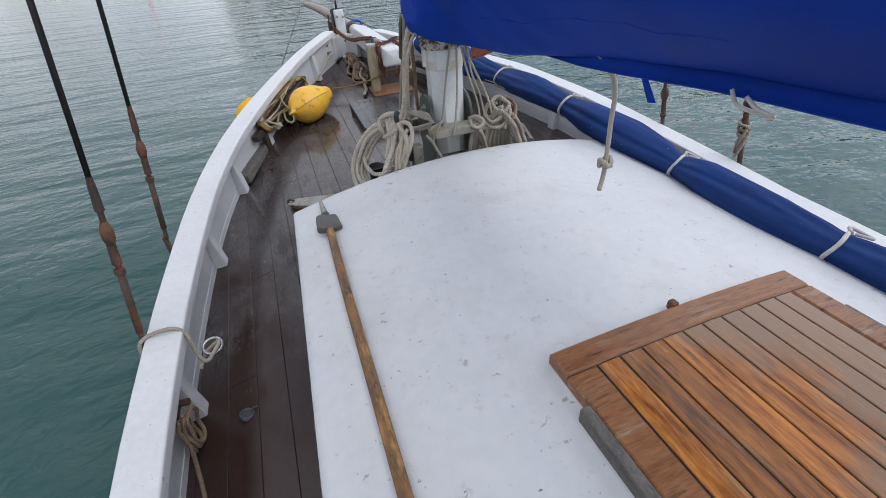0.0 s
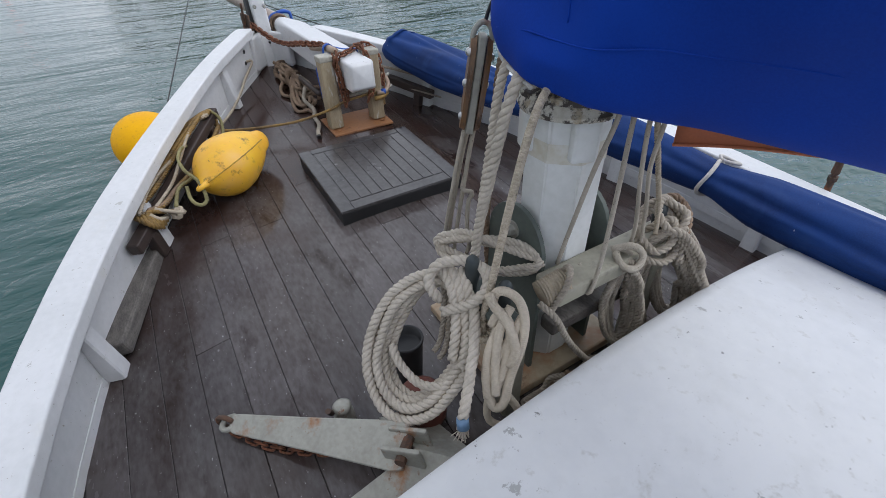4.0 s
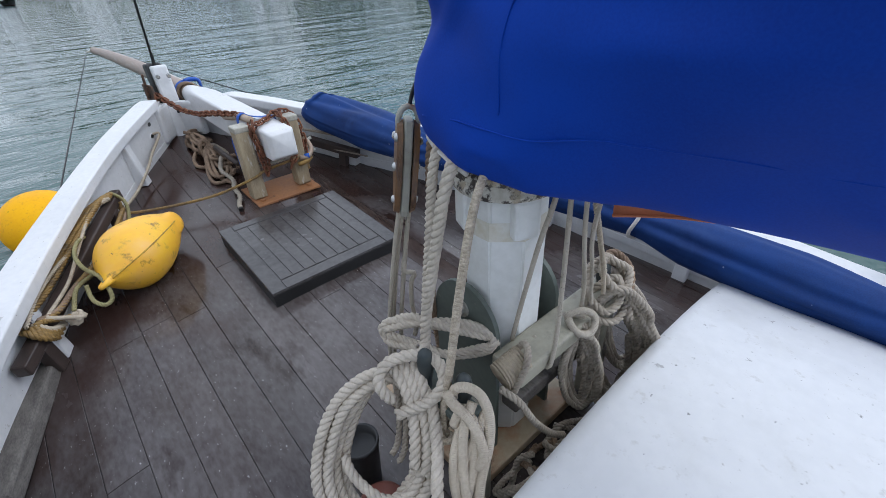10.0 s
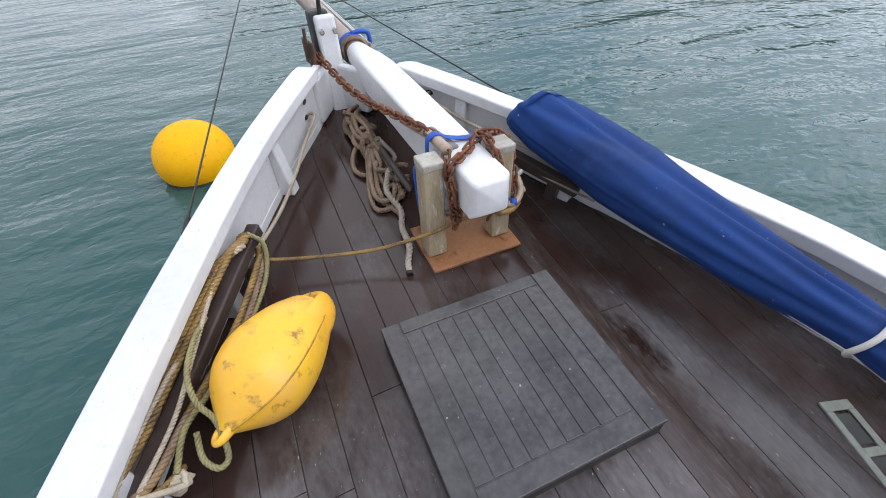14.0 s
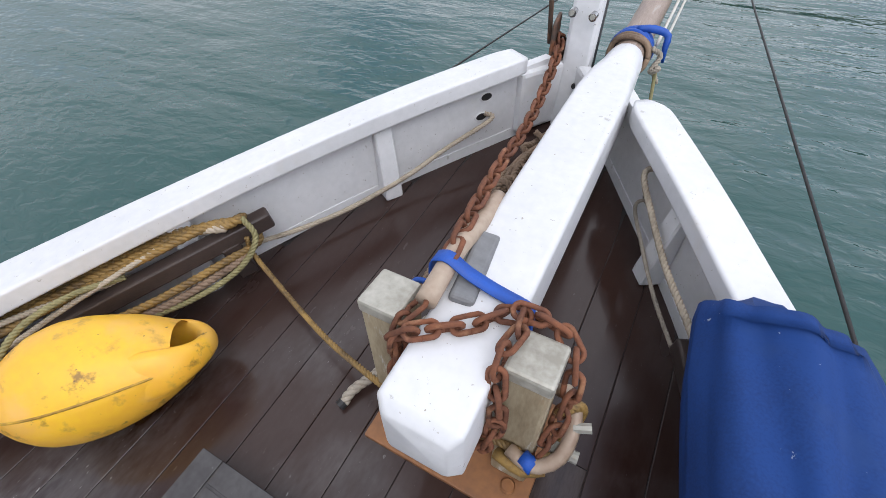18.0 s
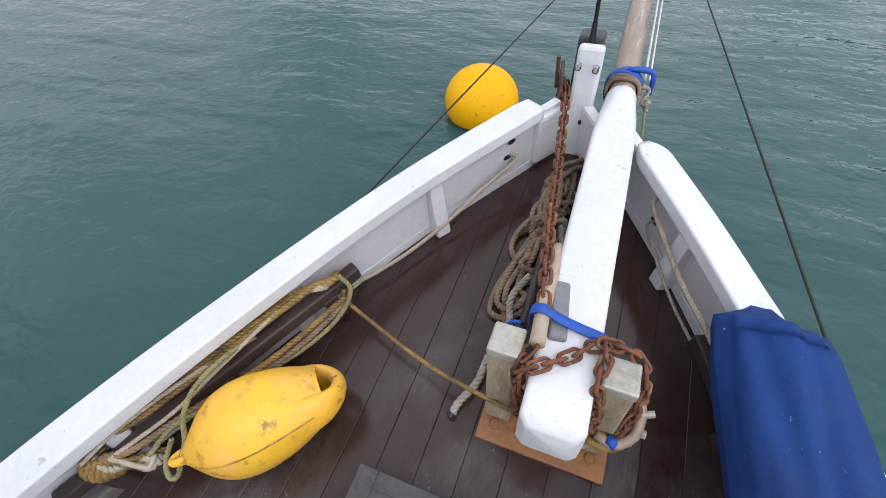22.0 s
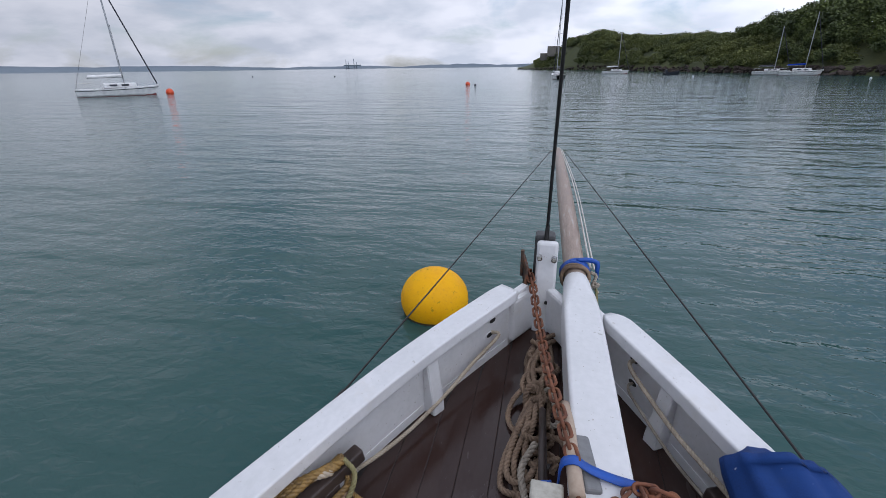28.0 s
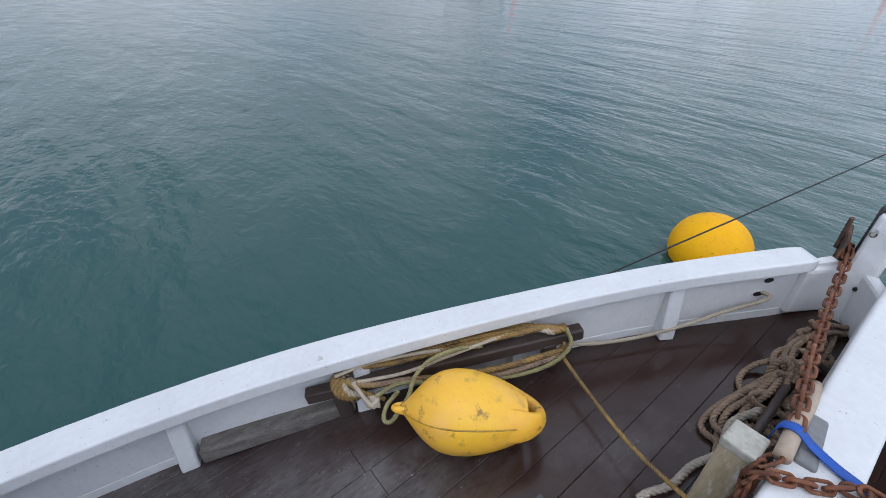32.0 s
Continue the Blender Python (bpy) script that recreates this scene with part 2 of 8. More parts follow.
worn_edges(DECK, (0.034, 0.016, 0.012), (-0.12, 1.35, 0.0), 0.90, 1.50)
DECK_BARE = mat("bare_stained_deck_plank", (0.066, 0.047, 0.040), 0.18, vary=(0.032, 0.020, 0.016), scale=6, fine=50, bump=0.4, dist=0.003, stretch=(6, 1, 6), spots=[((0.10, 0.085, 0.078), 7, (0.58, 0.7))])
SEAM = mat("black_deck_seam", (0.030, 0.025, 0.024), 0.7, scale=8, bump=0.2)
HATCH = mat("dark_grey_hatch_paint", (0.074, 0.069, 0.069), 0.18, vary=(0.036, 0.032, 0.032), scale=5, fine=50, bump=0.2, dist=0.003, random_tint=0.1,
            spots=[((0.12, 0.12, 0.12), 16, (0.64, 0.8)), ((0.4, 0.4, 0.4), 70, (0.69, 0.72))])
TEAK = mat("varnished_teak", (0.46, 0.165, 0.026), 0.20, vary=(0.14, 0.040, 0.008), scale=5, fine=30, bump=0.25, dist=0.002, stretch=(9, 1.0, 9), random_tint=0.28,
           spots=[((0.07, 0.03, 0.012), 4, (0.58, 0.72)), ((0.34, 0.20, 0.10), 3, (0.58, 0.74))], rough_vary=0.15)
TEAK_X = mat("weathered_teak_frame", (0.32, 0.135, 0.048), 0.36, vary=(0.14, 0.052, 0.020), scale=5, fine=30, bump=0.3, dist=0.002, stretch=(1.0, 9, 9), random_tint=0.12,
             spots=[((0.05, 0.025, 0.014), 5, (0.56, 0.68)), ((0.34, 0.24, 0.16), 4, (0.55, 0.7))])
worn_edges(TEAK, (0.23, 0.145, 0.092), (-0.24, -0.78, 0.27), 0.24, 0.62)
CAULK = mat("black_caulking", (0.02, 0.017, 0.015), 0.6, scale=12, bump=0.2)
NAVY = mat("navy_canvas", (0.008, 0.042, 0.180), 0.75, spec=0.3, vary=(0.004, 0.023, 0.105), scale=4, fine=260, bump=0.18, dist=0.0012, rough_vary=0.08,
           spots=[((0.30, 0.34, 0.42), 45, (0.695, 0.72)), ((0.012, 0.045, 0.17), 9, (0.54, 0.70))])
BLUE = mat("bright_blue_canvas", (0.002, 0.046, 0.38), 0.75, vary=(0.001, 0.032, 0.29), spec=0.25, scale=3, fine=300, bump=0.15, dist=0.0012, rough_vary=0.06)
TAN_SAIL = mat("tan_sailcloth", (0.52, 0.17, 0.085), 0.7, vary=(0.44, 0.14, 0.07), scale=6, fine=200, bump=0.15, dist=0.001)
ROPE = mat("weathered_laid_rope", (0.62, 0.555, 0.47), 0.85, vary=(0.43, 0.38, 0.315), scale=14, fine=160, bump=0.5, dist=0.0015, spots=[((0.33, 0.33, 0.27), 7, (0.62, 0.8))])
ROPE_DARK = mat("old_brown_rope", (0.29, 0.205, 0.14), 0.9, vary=(0.15, 0.10, 0.068), scale=14, fine=160, bump=0.5, dist=0.0015)
ROPE_GREY = mat("grey_laid_rope", (0.43, 0.38, 0.31), 0.9, vary=(0.25, 0.215, 0.175), scale=14, fine=160, bump=0.5, dist=0.0015)
ROPE_GOLD = mat("gold_polypropylene_rope", (0.32, 0.195, 0.055), 0.6, vary=(0.12, 0.076, 0.032), scale=16, fine=120, bump=0.4, dist=0.0015)
ROPE_TAN = mat("faded_tan_rope", (0.49, 0.42, 0.325), 0.8, vary=(0.31, 0.26, 0.195), scale=16, fine=140, bump=0.4, dist=0.0015)
ROPE_GREEN = mat("olive_green_rope", (0.30, 0.27, 0.13), 0.75, vary=(0.17, 0.15, 0.065), scale=16, fine=140, bump=0.4, dist=0.0015)
ROPE_WHITE = mat("white_rope", (0.62, 0.59, 0.55), 0.8, vary=(0.48, 0.45, 0.41), scale=16, fine=140, bump=0.4, dist=0.0015)
BRAID = weave(mat("cream_braided_rope", (0.62, 0.54, 0.43), 0.85, vary=(0.47, 0.40, 0.31), scale=10, fine=150, bump=0.4, dist=0.001), 1500, 0.0006)
FUZZ = weave(mat("fuzzy_cream_halyard", (0.60, 0.52, 0.41), 0.95, vary=(0.36, 0.30, 0.22), scale=60, fine=420, bump=0.5, dist=0.002), 720, 0.0011)
BRAID_GREY = weave(mat("grey_braided_rope", (0.47, 0.42, 0.35), 0.85, vary=(0.36, 0.32, 0.26), scale=10, fine=150, bump=0.4, dist=0.001, spots=[((0.10, 0.09, 0.08), 240, (0.63, 0.66))]), 1900, 0.0004)
SPLEATHER = weave(mat("marline_serving", (0.42, 0.35, 0.26), 0.9, vary=(0.30, 0.25, 0.18), scale=20, fine=150, bump=0.4, dist=0.001), 900, 0.0012, False)
WIRE = mat("tarred_wire", (0.035, 0.033, 0.032), 0.5, metal=0.4, scale=30, bump=0.3)
RUST_IRON = mat("rusty_rigging_screw", (0.13, 0.075, 0.05), 0.75, metal=0.25, vary=(0.06, 0.05, 0.045), scale=18, fine=90, bump=0.5, dist=0.002,
                spots=[((0.28, 0.10, 0.04), 12, (0.52, 0.66))])
RUST = mat("rusty_chain_iron", (0.21, 0.080, 0.040), 0.85, metal=0.1, vary=(0.10, 0.038, 0.022), scale=24, fine=140, bump=0.6, dist=0.002, random_tint=0.2,
           spots=[((0.30, 0.15, 0.08), 30, (0.56, 0.7))])
RUST_PLATE = mat("rust_stained_plate", (0.33, 0.145, 0.055), 0.6, vary=(0.22, 0.10, 0.045), scale=9, fine=70, bump=0.35, dist=0.002,
                 spots=[((0.10, 0.045, 0.025), 12, (0.58, 0.70))])
GALV = mat("galvanised_steel", (0.42, 0.41, 0.36), 0.6, metal=0.25, vary=(0.30, 0.29, 0.25), scale=12, fine=80, bump=0.25, dist=0.001,
           spots=[((0.33, 0.15, 0.06), 8, (0.58, 0.70)), ((0.20, 0.08, 0.03), 26, (0.63, 0.70))])
GREEN_PLATE = mat("green_grey_painted_plate", (0.105, 0.125, 0.108), 0.55, vary=(0.075, 0.090, 0.080), scale=10, fine=60, bump=0.25, dist=0.002,
                  spots=[((0.28, 0.27, 0.22), 18, (0.66, 0.74))])
BEAM = mat("grey_cream_painted_beam", (0.36, 0.34, 0.27), 0.6, vary=(0.25, 0.24, 0.19), scale=7, fine=60, bump=0.3, dist=0.002, spots=[((0.16, 0.15, 0.13), 8, (0.6, 0.72))])
BEAM_RUST = mat("rust_stained_cream_plate", (0.40, 0.33, 0.23), 0.6, vary=(0.30, 0.23, 0.15), scale=7, fine=60, bump=0.3, dist=0.002, spots=[((0.30, 0.12, 0.045), 4, (0.46, 0.60)), ((0.12, 0.05, 0.025), 11, (0.58, 0.68))])
POST = mat("weathered_post_timber", (0.40, 0.33, 0.22), 0.7, vary=(0.25, 0.19, 0.115), scale=9, fine=70, bump=0.4, dist=0.003, stretch=(3, 3, 0.7),
           spots=[((0.55, 0.53, 0.48), 12, (0.60, 0.70)), ((0.30, 0.13, 0.04), 5, (0.60, 0.74))])
POST_CAP = mat("worn_metal_post_cap", (0.48, 0.46, 0.40), 0.5, metal=0.3, vary=(0.30, 0.28, 0.23), scale=16, fine=80, bump=0.3, dist=0.002)
SPAR = mat("weathered_bowsprit_timber", (0.34, 0.26, 0.21), 0.48, vary=(0.19, 0.135, 0.105), scale=6, fine=40, bump=0.3, dist=0.002, stretch=(8, 0.8, 8),
           spots=[((0.42, 0.40, 0.38), 6, (0.58, 0.72))])
DARK_WOOD = mat("dark_stained_board", (0.060, 0.042, 0.036), 0.42, vary=(0.036, 0.026, 0.023), scale=6, fine=40, bump=0.3, dist=0.002, stretch=(5, 2, 6))
GREY_WOOD = mat("grey_weathered_wood", (0.17, 0.155, 0.14), 0.8, vary=(0.075, 0.066, 0.06), scale=7, fine=45, bump=0.5, dist=0.004, stretch=(5, 2, 6))
STEM_GREY = mat("dark_grey_stem_wood", (0.06, 0.06, 0.062), 0.7, scale=8, bump=0.3)
PUTTY = mat("grey_bare_patch", (0.22, 0.225, 0.23), 0.6, vary=(0.15, 0.15, 0.155), scale=12, bump=0.3)
HOSE = mat("cloudy_plastic_hose", (0.42, 0.33, 0.25), 0.45, vary=(0.30, 0.21, 0.15), scale=12, bump=0.15)
STRAP = mat("blue_webbing", (0.012, 0.085, 0.42), 0.55, vary=(0.010, 0.065, 0.33), scale=20, fine=300, bump=0.3, dist=0.001)
YELLOW = mat("yellow_buoy_plastic", (0.86, 0.50, 0.028), 0.42, vary=(0.82, 0.42, 0.04), scale=4, fine=50, bump=0.1, dist=0.001, spots=[((0.82, 0.46, 0.12), 5, (0.5, 0.7)), ((0.55, 0.30, 0.05), 16, (0.57, 0.68)), ((0.30, 0.16, 0.03), 13, (0.60, 0.68)), ((0.10, 0.06, 0.03), 28, (0.66, 0.70))])
SEAM_STAIN = mat("stained_yellow_seam", (0.62, 0.36, 0.03), 0.5, vary=(0.22, 0.12, 0.02), scale=16, fine=60, bump=0.2, dist=0.001)
YELLOW2 = mat("yellow_mooring_buoy_plastic", (0.88, 0.45, 0.0015), 0.55, vary=(0.82, 0.38, 0.0015), spec=0.18, scale=4, fine=50, bump=0.1, dist=0.001,
              spots=[((0.30, 0.20, 0.02), 14, (0.63, 0.70)), ((0.72, 0.34, 0.02), 30, (0.56, 0.7))])
DARK_BAND = mat("dark_waterline_tone", (0.05, 0.035, 0.015), 0.8, scale=12, bump=0.5)
BLACK = mat("black_rubber", (0.018, 0.018, 0.019), 0.45, scale=12, bump=0.1)
STEEL = mat("stainless_steel", (0.52, 0.52, 0.52), 0.3, metal=0.95, scale=20, bump=0.05)
BRONZE = mat("dark_bronze", (0.075, 0.085, 0.085), 0.5, metal=0.5, vary=(0.045, 0.055, 0.06), scale=25, bump=0.3)
PALE_FIT = mat("pale_green_fitting_paint", (0.26, 0.275, 0.235), 0.6, vary=(0.17, 0.185, 0.16), scale=16, bump=0.3)
GLASS_DARK = mat("smoked_deck_glass", (0.085, 0.085, 0.080), 0.15, scale=10, bump=0.05)
RED = mat("worn_red_paint", (0.17, 0.050, 0.035), 0.6, vary=(0.15, 0.045, 0.03), scale=14, fine=70, bump=0.3, spots=[((0.34, 0.31, 0.26), 7, (0.54, 0.62))])
LABEL_WHITE = mat("white_sewn_patch", (0.62, 0.63, 0.66), 0.7, vary=(0.56, 0.57, 0.6), scale=20, fine=200, bump=0.15)
LABEL_RED = mat("red_print", (0.55, 0.10, 0.08), 0.7, scale=20, bump=0.1)
LABEL_GREY = mat("grey_print", (0.20, 0.22, 0.26), 0.7, scale=20, bump=0.1)
BOAT_WHITE = mat("boat_gelcoat", (0.78, 0.78, 0.78), 0.3, scale=2, bump=0.0)
BOAT_DARK = mat("boat_dark_trim", (0.02, 0.022, 0.035), 0.4, scale=2, bump=0.0)
BOAT_RED = mat("boat_antifouling", (0.16, 0.02, 0.02), 0.6, scale=2, bump=0.0)
ORANGE = mat("orange_float_plastic", (0.80, 0.10, 0.03), 0.45, scale=5, bump=0.0)
ALLOY = mat("alloy_spar", (0.45, 0.46, 0.48), 0.4, metal=0.6, scale=3, bump=0.0)
ROCK = mat("dark_shore_rock", (0.052, 0.037, 0.029), 0.85, vary=(0.022, 0.016, 0.013), scale=0.35, fine=2.2, bump=0.8, dist=0.4)
GRASS = mat("rough_grass_slope", (0.080, 0.088, 0.028), 0.9, vary=(0.040, 0.052, 0.016), scale=0.12, fine=1.2, bump=0.6, dist=0.3)
SCRUB = mat("gorse_and_bracken", (0.135, 0.150, 0.040), 0.8, vary=(0.045, 0.066, 0.018), scale=0.10, fine=0.9, bump=0.5, dist=0.2)
LEAF = mat("woodland_leaf", (0.110, 0.140, 0.036), 0.8, vary=(0.026, 0.042, 0.014), scale=0.16, fine=1.1, bump=0.5, dist=0.2)
# haze is put into this base colour: paler and bluer than the land itself
FAR_LAND = mat("far_land_painted_haze", (0.19, 0.225, 0.26), 1.0, vary=(0.15, 0.185, 0.22), scale=0.004, fine=0.03, bump=0.0, spec=0.0)
STONE = mat("old_stone", (0.20, 0.185, 0.165), 0.9, scale=0.5, fine=3, bump=0.3, dist=0.1)

# water: one sheet with crossing ripples
SEA = bpy.data.materials.new("green_harbour_water")
SEA.use_nodes = True
sn, sl = SEA.node_tree.nodes, SEA.node_tree.links
sp_ = sn["Principled BSDF"]
sp_.inputs["Base Color"].default_value = (0.027, 0.077, 0.072, 1)
sp_.inputs["Roughness"].default_value = 0.07
sp_.inputs["IOR"].default_value = 1.333
s_geo = sn.new("ShaderNodeNewGeometry")
s_last = None
for turn, stretch, sc, detail, dist_m in ((-22, (0.30, 1.0, 1), 0.55, 3.0, 0.17), (9, (0.42, 1.0, 1), 1.3, 2.5, 0.062), (14, (0.6, 1.0, 1), 3.2, 2.0, 0.025), (-40, (0.6, 1.0, 1), 12.0, 2.0, 0.011)):
    mp_ = sn.new("ShaderNodeMapping")
    mp_.inputs["Rotation"].default_value = (0, 0, radians(turn))
    mp_.inputs["Scale"].default_value = stretch
    sl.new(s_geo.outputs["Position"], mp_.inputs["Vector"])
    nz = sn.new("ShaderNodeTexNoise")
    nz.inputs["Scale"].default_value, nz.inputs["Detail"].default_value, nz.inputs["Distortion"].default_value = sc, detail, 0.5
    sl.new(mp_.outputs[0], nz.inputs["Vector"])
    bp_ = sn.new("ShaderNodeBump")
    bp_.inputs["Strength"].default_value, bp_.inputs["Distance"].default_value = 1.0, dist_m
    sl.new(nz.outputs[0], bp_.inputs["Height"])
    if s_last:
        sl.new(s_last.outputs[0], bp_.inputs["Normal"])
    s_last = bp_
sl.new(s_last.outputs[0], sp_.inputs["Normal"])


# ---- builders ----
def part(name, bm, material, parent=None, label="", smooth=False):
    """One mesh object, in world places, under a thing or a part."""
    me = bpy.data.meshes.new(name)
    bm.normal_update()
    bm.to_mesh(me)
    bm.free()
    return mesh_part(name, me, material, parent, label, smooth)


def mesh_part(name, me, material, parent=None, label="", smooth=False):
    me.materials.append(material)
    if smooth:
        me.polygons.foreach_set("use_smooth", [True] * len(me.polygons))
    ob = new(name, me)
    if parent is not None:
        ob.parent = parent
        if parent.parent is None:
            ob.matrix_parent_inverse = Matrix.Translation(-parent.location)
    if label:
        tagged(ob, label)
    return ob


def thing(name, label, category, at=(0, 0, 0), group="", kind=""):
    return tagged_at(new(name), at, label, category, group, kind)


def tagged_at(ob, at, label, category, group, kind):
    ob.location = at
    ob.empty_display_size = 0.05
    return tagged(ob, label, category, group, kind)


def box(size, at=(0, 0, 0), m=None, bevel=0.0, segs=2, bm=None):
    """A box with rounded edges, centred on at, turned by m."""
    own = bmesh.new()
    bmesh.ops.create_cube(own, size=1.0, matrix=Matrix.Diagonal((*size, 1)))
    if bevel:
        bmesh.ops.bevel(own, geom=own.edges[:], offset=bevel, segments=segs, profile=0.5, affect="EDGES")
    bmesh.ops.transform(own, matrix=Matrix.Translation(at) @ (m or Matrix()), verts=own.verts[:])
    return merge(bm, own)


def merge(bm, own):
    if bm is None:
        return own
    me = bpy.data.meshes.new("t")
    own.to_mesh(me)
    own.free()
    bm.from_mesh(me)
    bpy.data.meshes.remove(me)
    return bm


def rod(a, b, r, r2=None, sides=12, bm=None):
    """A round bar from a to b."""
    a, b = Vector(a), Vector(b)
    own = bmesh.new()
    bmesh.ops.create_cone(own, cap_ends=True, segments=sides, radius1=r, radius2=r if r2 is None else r2, depth=(b - a).length)
    turn = (b - a).to_track_quat("Z", "Y").to_matrix().to_4x4()
    bmesh.ops.transform(own, matrix=Matrix.Translation((a + b) / 2) @ turn, verts=own.verts[:])
    return merge(bm, own)


def spun(profile, at=(0, 0, 0), m=None, sides=24, bm=None):
    """A turned body from (radius, height) pairs."""
    own = bmesh.new()
    rings = []
    for r, z in profile:
        if r < 1e-5:
            rings.append([own.verts.new((0, 0, z))])
        else:
            rings.append([own.verts.new((r * math.cos(2 * math.pi * k / sides), r * math.sin(2 * math.pi * k / sides), z)) for k in range(sides)])
    for a, b in zip(rings, rings[1:]):
        for k in range(sides):
            k2 = (k + 1) % sides
            if len(a) == 1 and len(b) == 1:
                continue
            if len(a) == 1:
                own.faces.new((a[0], b[k2], b[k]))
            elif len(b) == 1:
                own.faces.new((a[k], a[k2], b[0]))
            else:
                own.faces.new((a[k], a[k2], b[k2], b[k]))
    bmesh.ops.recalc_face_normals(own, faces=own.faces[:])
    bmesh.ops.transform(own, matrix=Matrix.Translation(at) @ (m or Matrix()), verts=own.verts[:])
    return merge(bm, own)


def curve_points(points, step):
    """A smooth line through the points, sampled evenly."""
    p = np.array(points, float)
    p = np.vstack([2 * p[0] - p[1], p, 2 * p[-1] - p[-2]])
    fine = []
    for k in range(1, len(p) - 2):
        p0, p1, p2, p3 = p[k - 1 : k + 3]
        t = np.linspace(0, 1, 24, endpoint=False)[:, None]
        fine.append(0.5 * (2 * p1 + (p2 - p0) * t + (2 * p0 - 5 * p1 + 4 * p2 - p3) * t**2 + (3 * p1 - p0 - 3 * p2 + p3) * t**3))
    fine.append(p[-2:-1])
    fine = np.vstack(fine)
    s = np.r_[0, np.cumsum(np.linalg.norm(np.diff(fine, axis=0), axis=1))]
    count = max(2, int(round(s[-1] / step)) + 1)
    want = np.linspace(0, s[-1], count)
    return np.stack([np.interp(want, s, fine[:, a]) for a in range(3)], 1), want


def rings(line):
    """Two vectors across the line at each of its points, carried along without twist."""
    t = np.gradient(line, axis=0)
    t /= np.linalg.norm(t, axis=1)[:, None] + 1e-12
    n = np.zeros_like(line)
    first = np.cross(t[0], (0.13, 0.37, 0.92))
    if np.linalg.norm(first) < 0.1:
        first = np.cross(t[0], (1, 0, 0))
    n[0] = first / np.linalg.norm(first)
    for k in range(1, len(line)):
        v = n[k - 1] - t[k] * (n[k - 1] @ t[k])
        n[k] = v / (np.linalg.norm(v) + 1e-12)
    return n, np.cross(t, n)


def sweep(line, radii, sides, s, closed=False):
    """Vertices, faces and uv of a tube round the line."""
    n, b = rings(line)
    a = np.linspace(0, 2 * np.pi, sides, endpoint=False)
    v = line[:, None] + (np.cos(a)[None, :, None] * n[:, None] + np.sin(a)[None, :, None] * b[:, None]) * np.broadcast_to(np.asarray(radii, float).reshape(-1, 1, 1), (len(line), 1, 1))
    v = v.reshape(-1, 3)
    faces, uv = [], []
    for k in range(len(line) - 1):
        for j in range(sides):
            j2 = (j + 1) % sides
            faces.append((k * sides + j, k * sides + j2, (k + 1) * sides + j2, (k + 1) * sides + j))
            uv += [(s[k], j / sides), (s[k], (j + 1) / sides), (s[k + 1], (j + 1) / sides), (s[k + 1], j / sides)]
    for k, turn in ((0, -1), (len(line) - 1, 1)):
        ring = [k * sides + j for j in range(sides)][::turn]
        faces.append(tuple(ring))
        uv += [(s[k], 0.5)] * sides
    return v, faces, uv


def make_mesh(name, chunks):
    verts, faces, uvs = [], [], []
    for v, f, uv in chunks:
        o = sum(len(x) for x in verts)
        verts.append(v)
        faces += [tuple(i + o for i in face) for face in f]
        uvs += uv
    me = bpy.data.meshes.new(name)
    me.from_pydata(np.vstack(verts).tolist(), [], faces)
    layer = me.uv_layers.new(name="UVMap")
    layer.data.foreach_set("uv", np.array(uvs, np.float32).ravel())
    return me


def tube(name, points, r, material, parent=None, label="", sides=10, step=None, taper=None):
    """A smooth tube along a line: braided rope, hose, wire."""
    line, s = curve_points(points, step or max(r * 1.6, 0.006))
    radii = np.full(len(line), r) if taper is None else np.interp(np.linspace(0, 1, len(line)), np.linspace(0, 1, len(taper)), np.array(taper)) * r
    return mesh_part(name, make_mesh(name, [sweep(line, radii, sides, s)]), material, parent, label, True)


def laid(name, points, r, material, parent=None, label="", sides=5, lay=None, fine=9):
    """Three-strand rope along a line, each strand a real helix."""
    lay = lay or r * 4.2
    line, s = curve_points(points, lay / fine)
    n, b = rings(line)
    first = None
    for k in range(3):
        a = 2 * np.pi * (s / lay + k / 3)
        strand = line + (np.cos(a)[:, None] * n + np.sin(a)[:, None] * b) * r * 0.50
        ob = mesh_part("strand" if first else name, make_mesh(name, [sweep(strand, np.full(len(s), r * 0.56), sides, s)]), material, first or parent, "" if first else label, True)
        first = first or ob
    return first


def sheet(name, grid, material, parent=None, label="", thick=0.0, smooth=True, closed_u=False):
    """A surface through a grid of places, with thickness if wanted."""
    g = np.array(grid, float)
    nu, nv = g.shape[:2]
    verts = g.reshape(-1, 3).tolist()
    faces = []
    for i in range(nu - (0 if closed_u else 1)):
        for j in range(nv - 1):
            i2 = (i + 1) % nu
            faces.append((i * nv + j, i2 * nv + j, i2 * nv + j + 1, i * nv + j + 1))
    me = bpy.data.meshes.new(name)
    me.from_pydata(verts, [], faces)
    ob = mesh_part(name, me, material, parent, label, smooth)
    if thick:
        so = ob.modifiers.new("thickness", "SOLIDIFY")
        so.thickness, so.offset = thick, 0
    return ob


# ---- the boat's lines ----
def deck_z(x, y):
    return 0.075 * (y - 2.1) + 0.006 * (y - 2.1) ** 2 - 0.09 * x * x


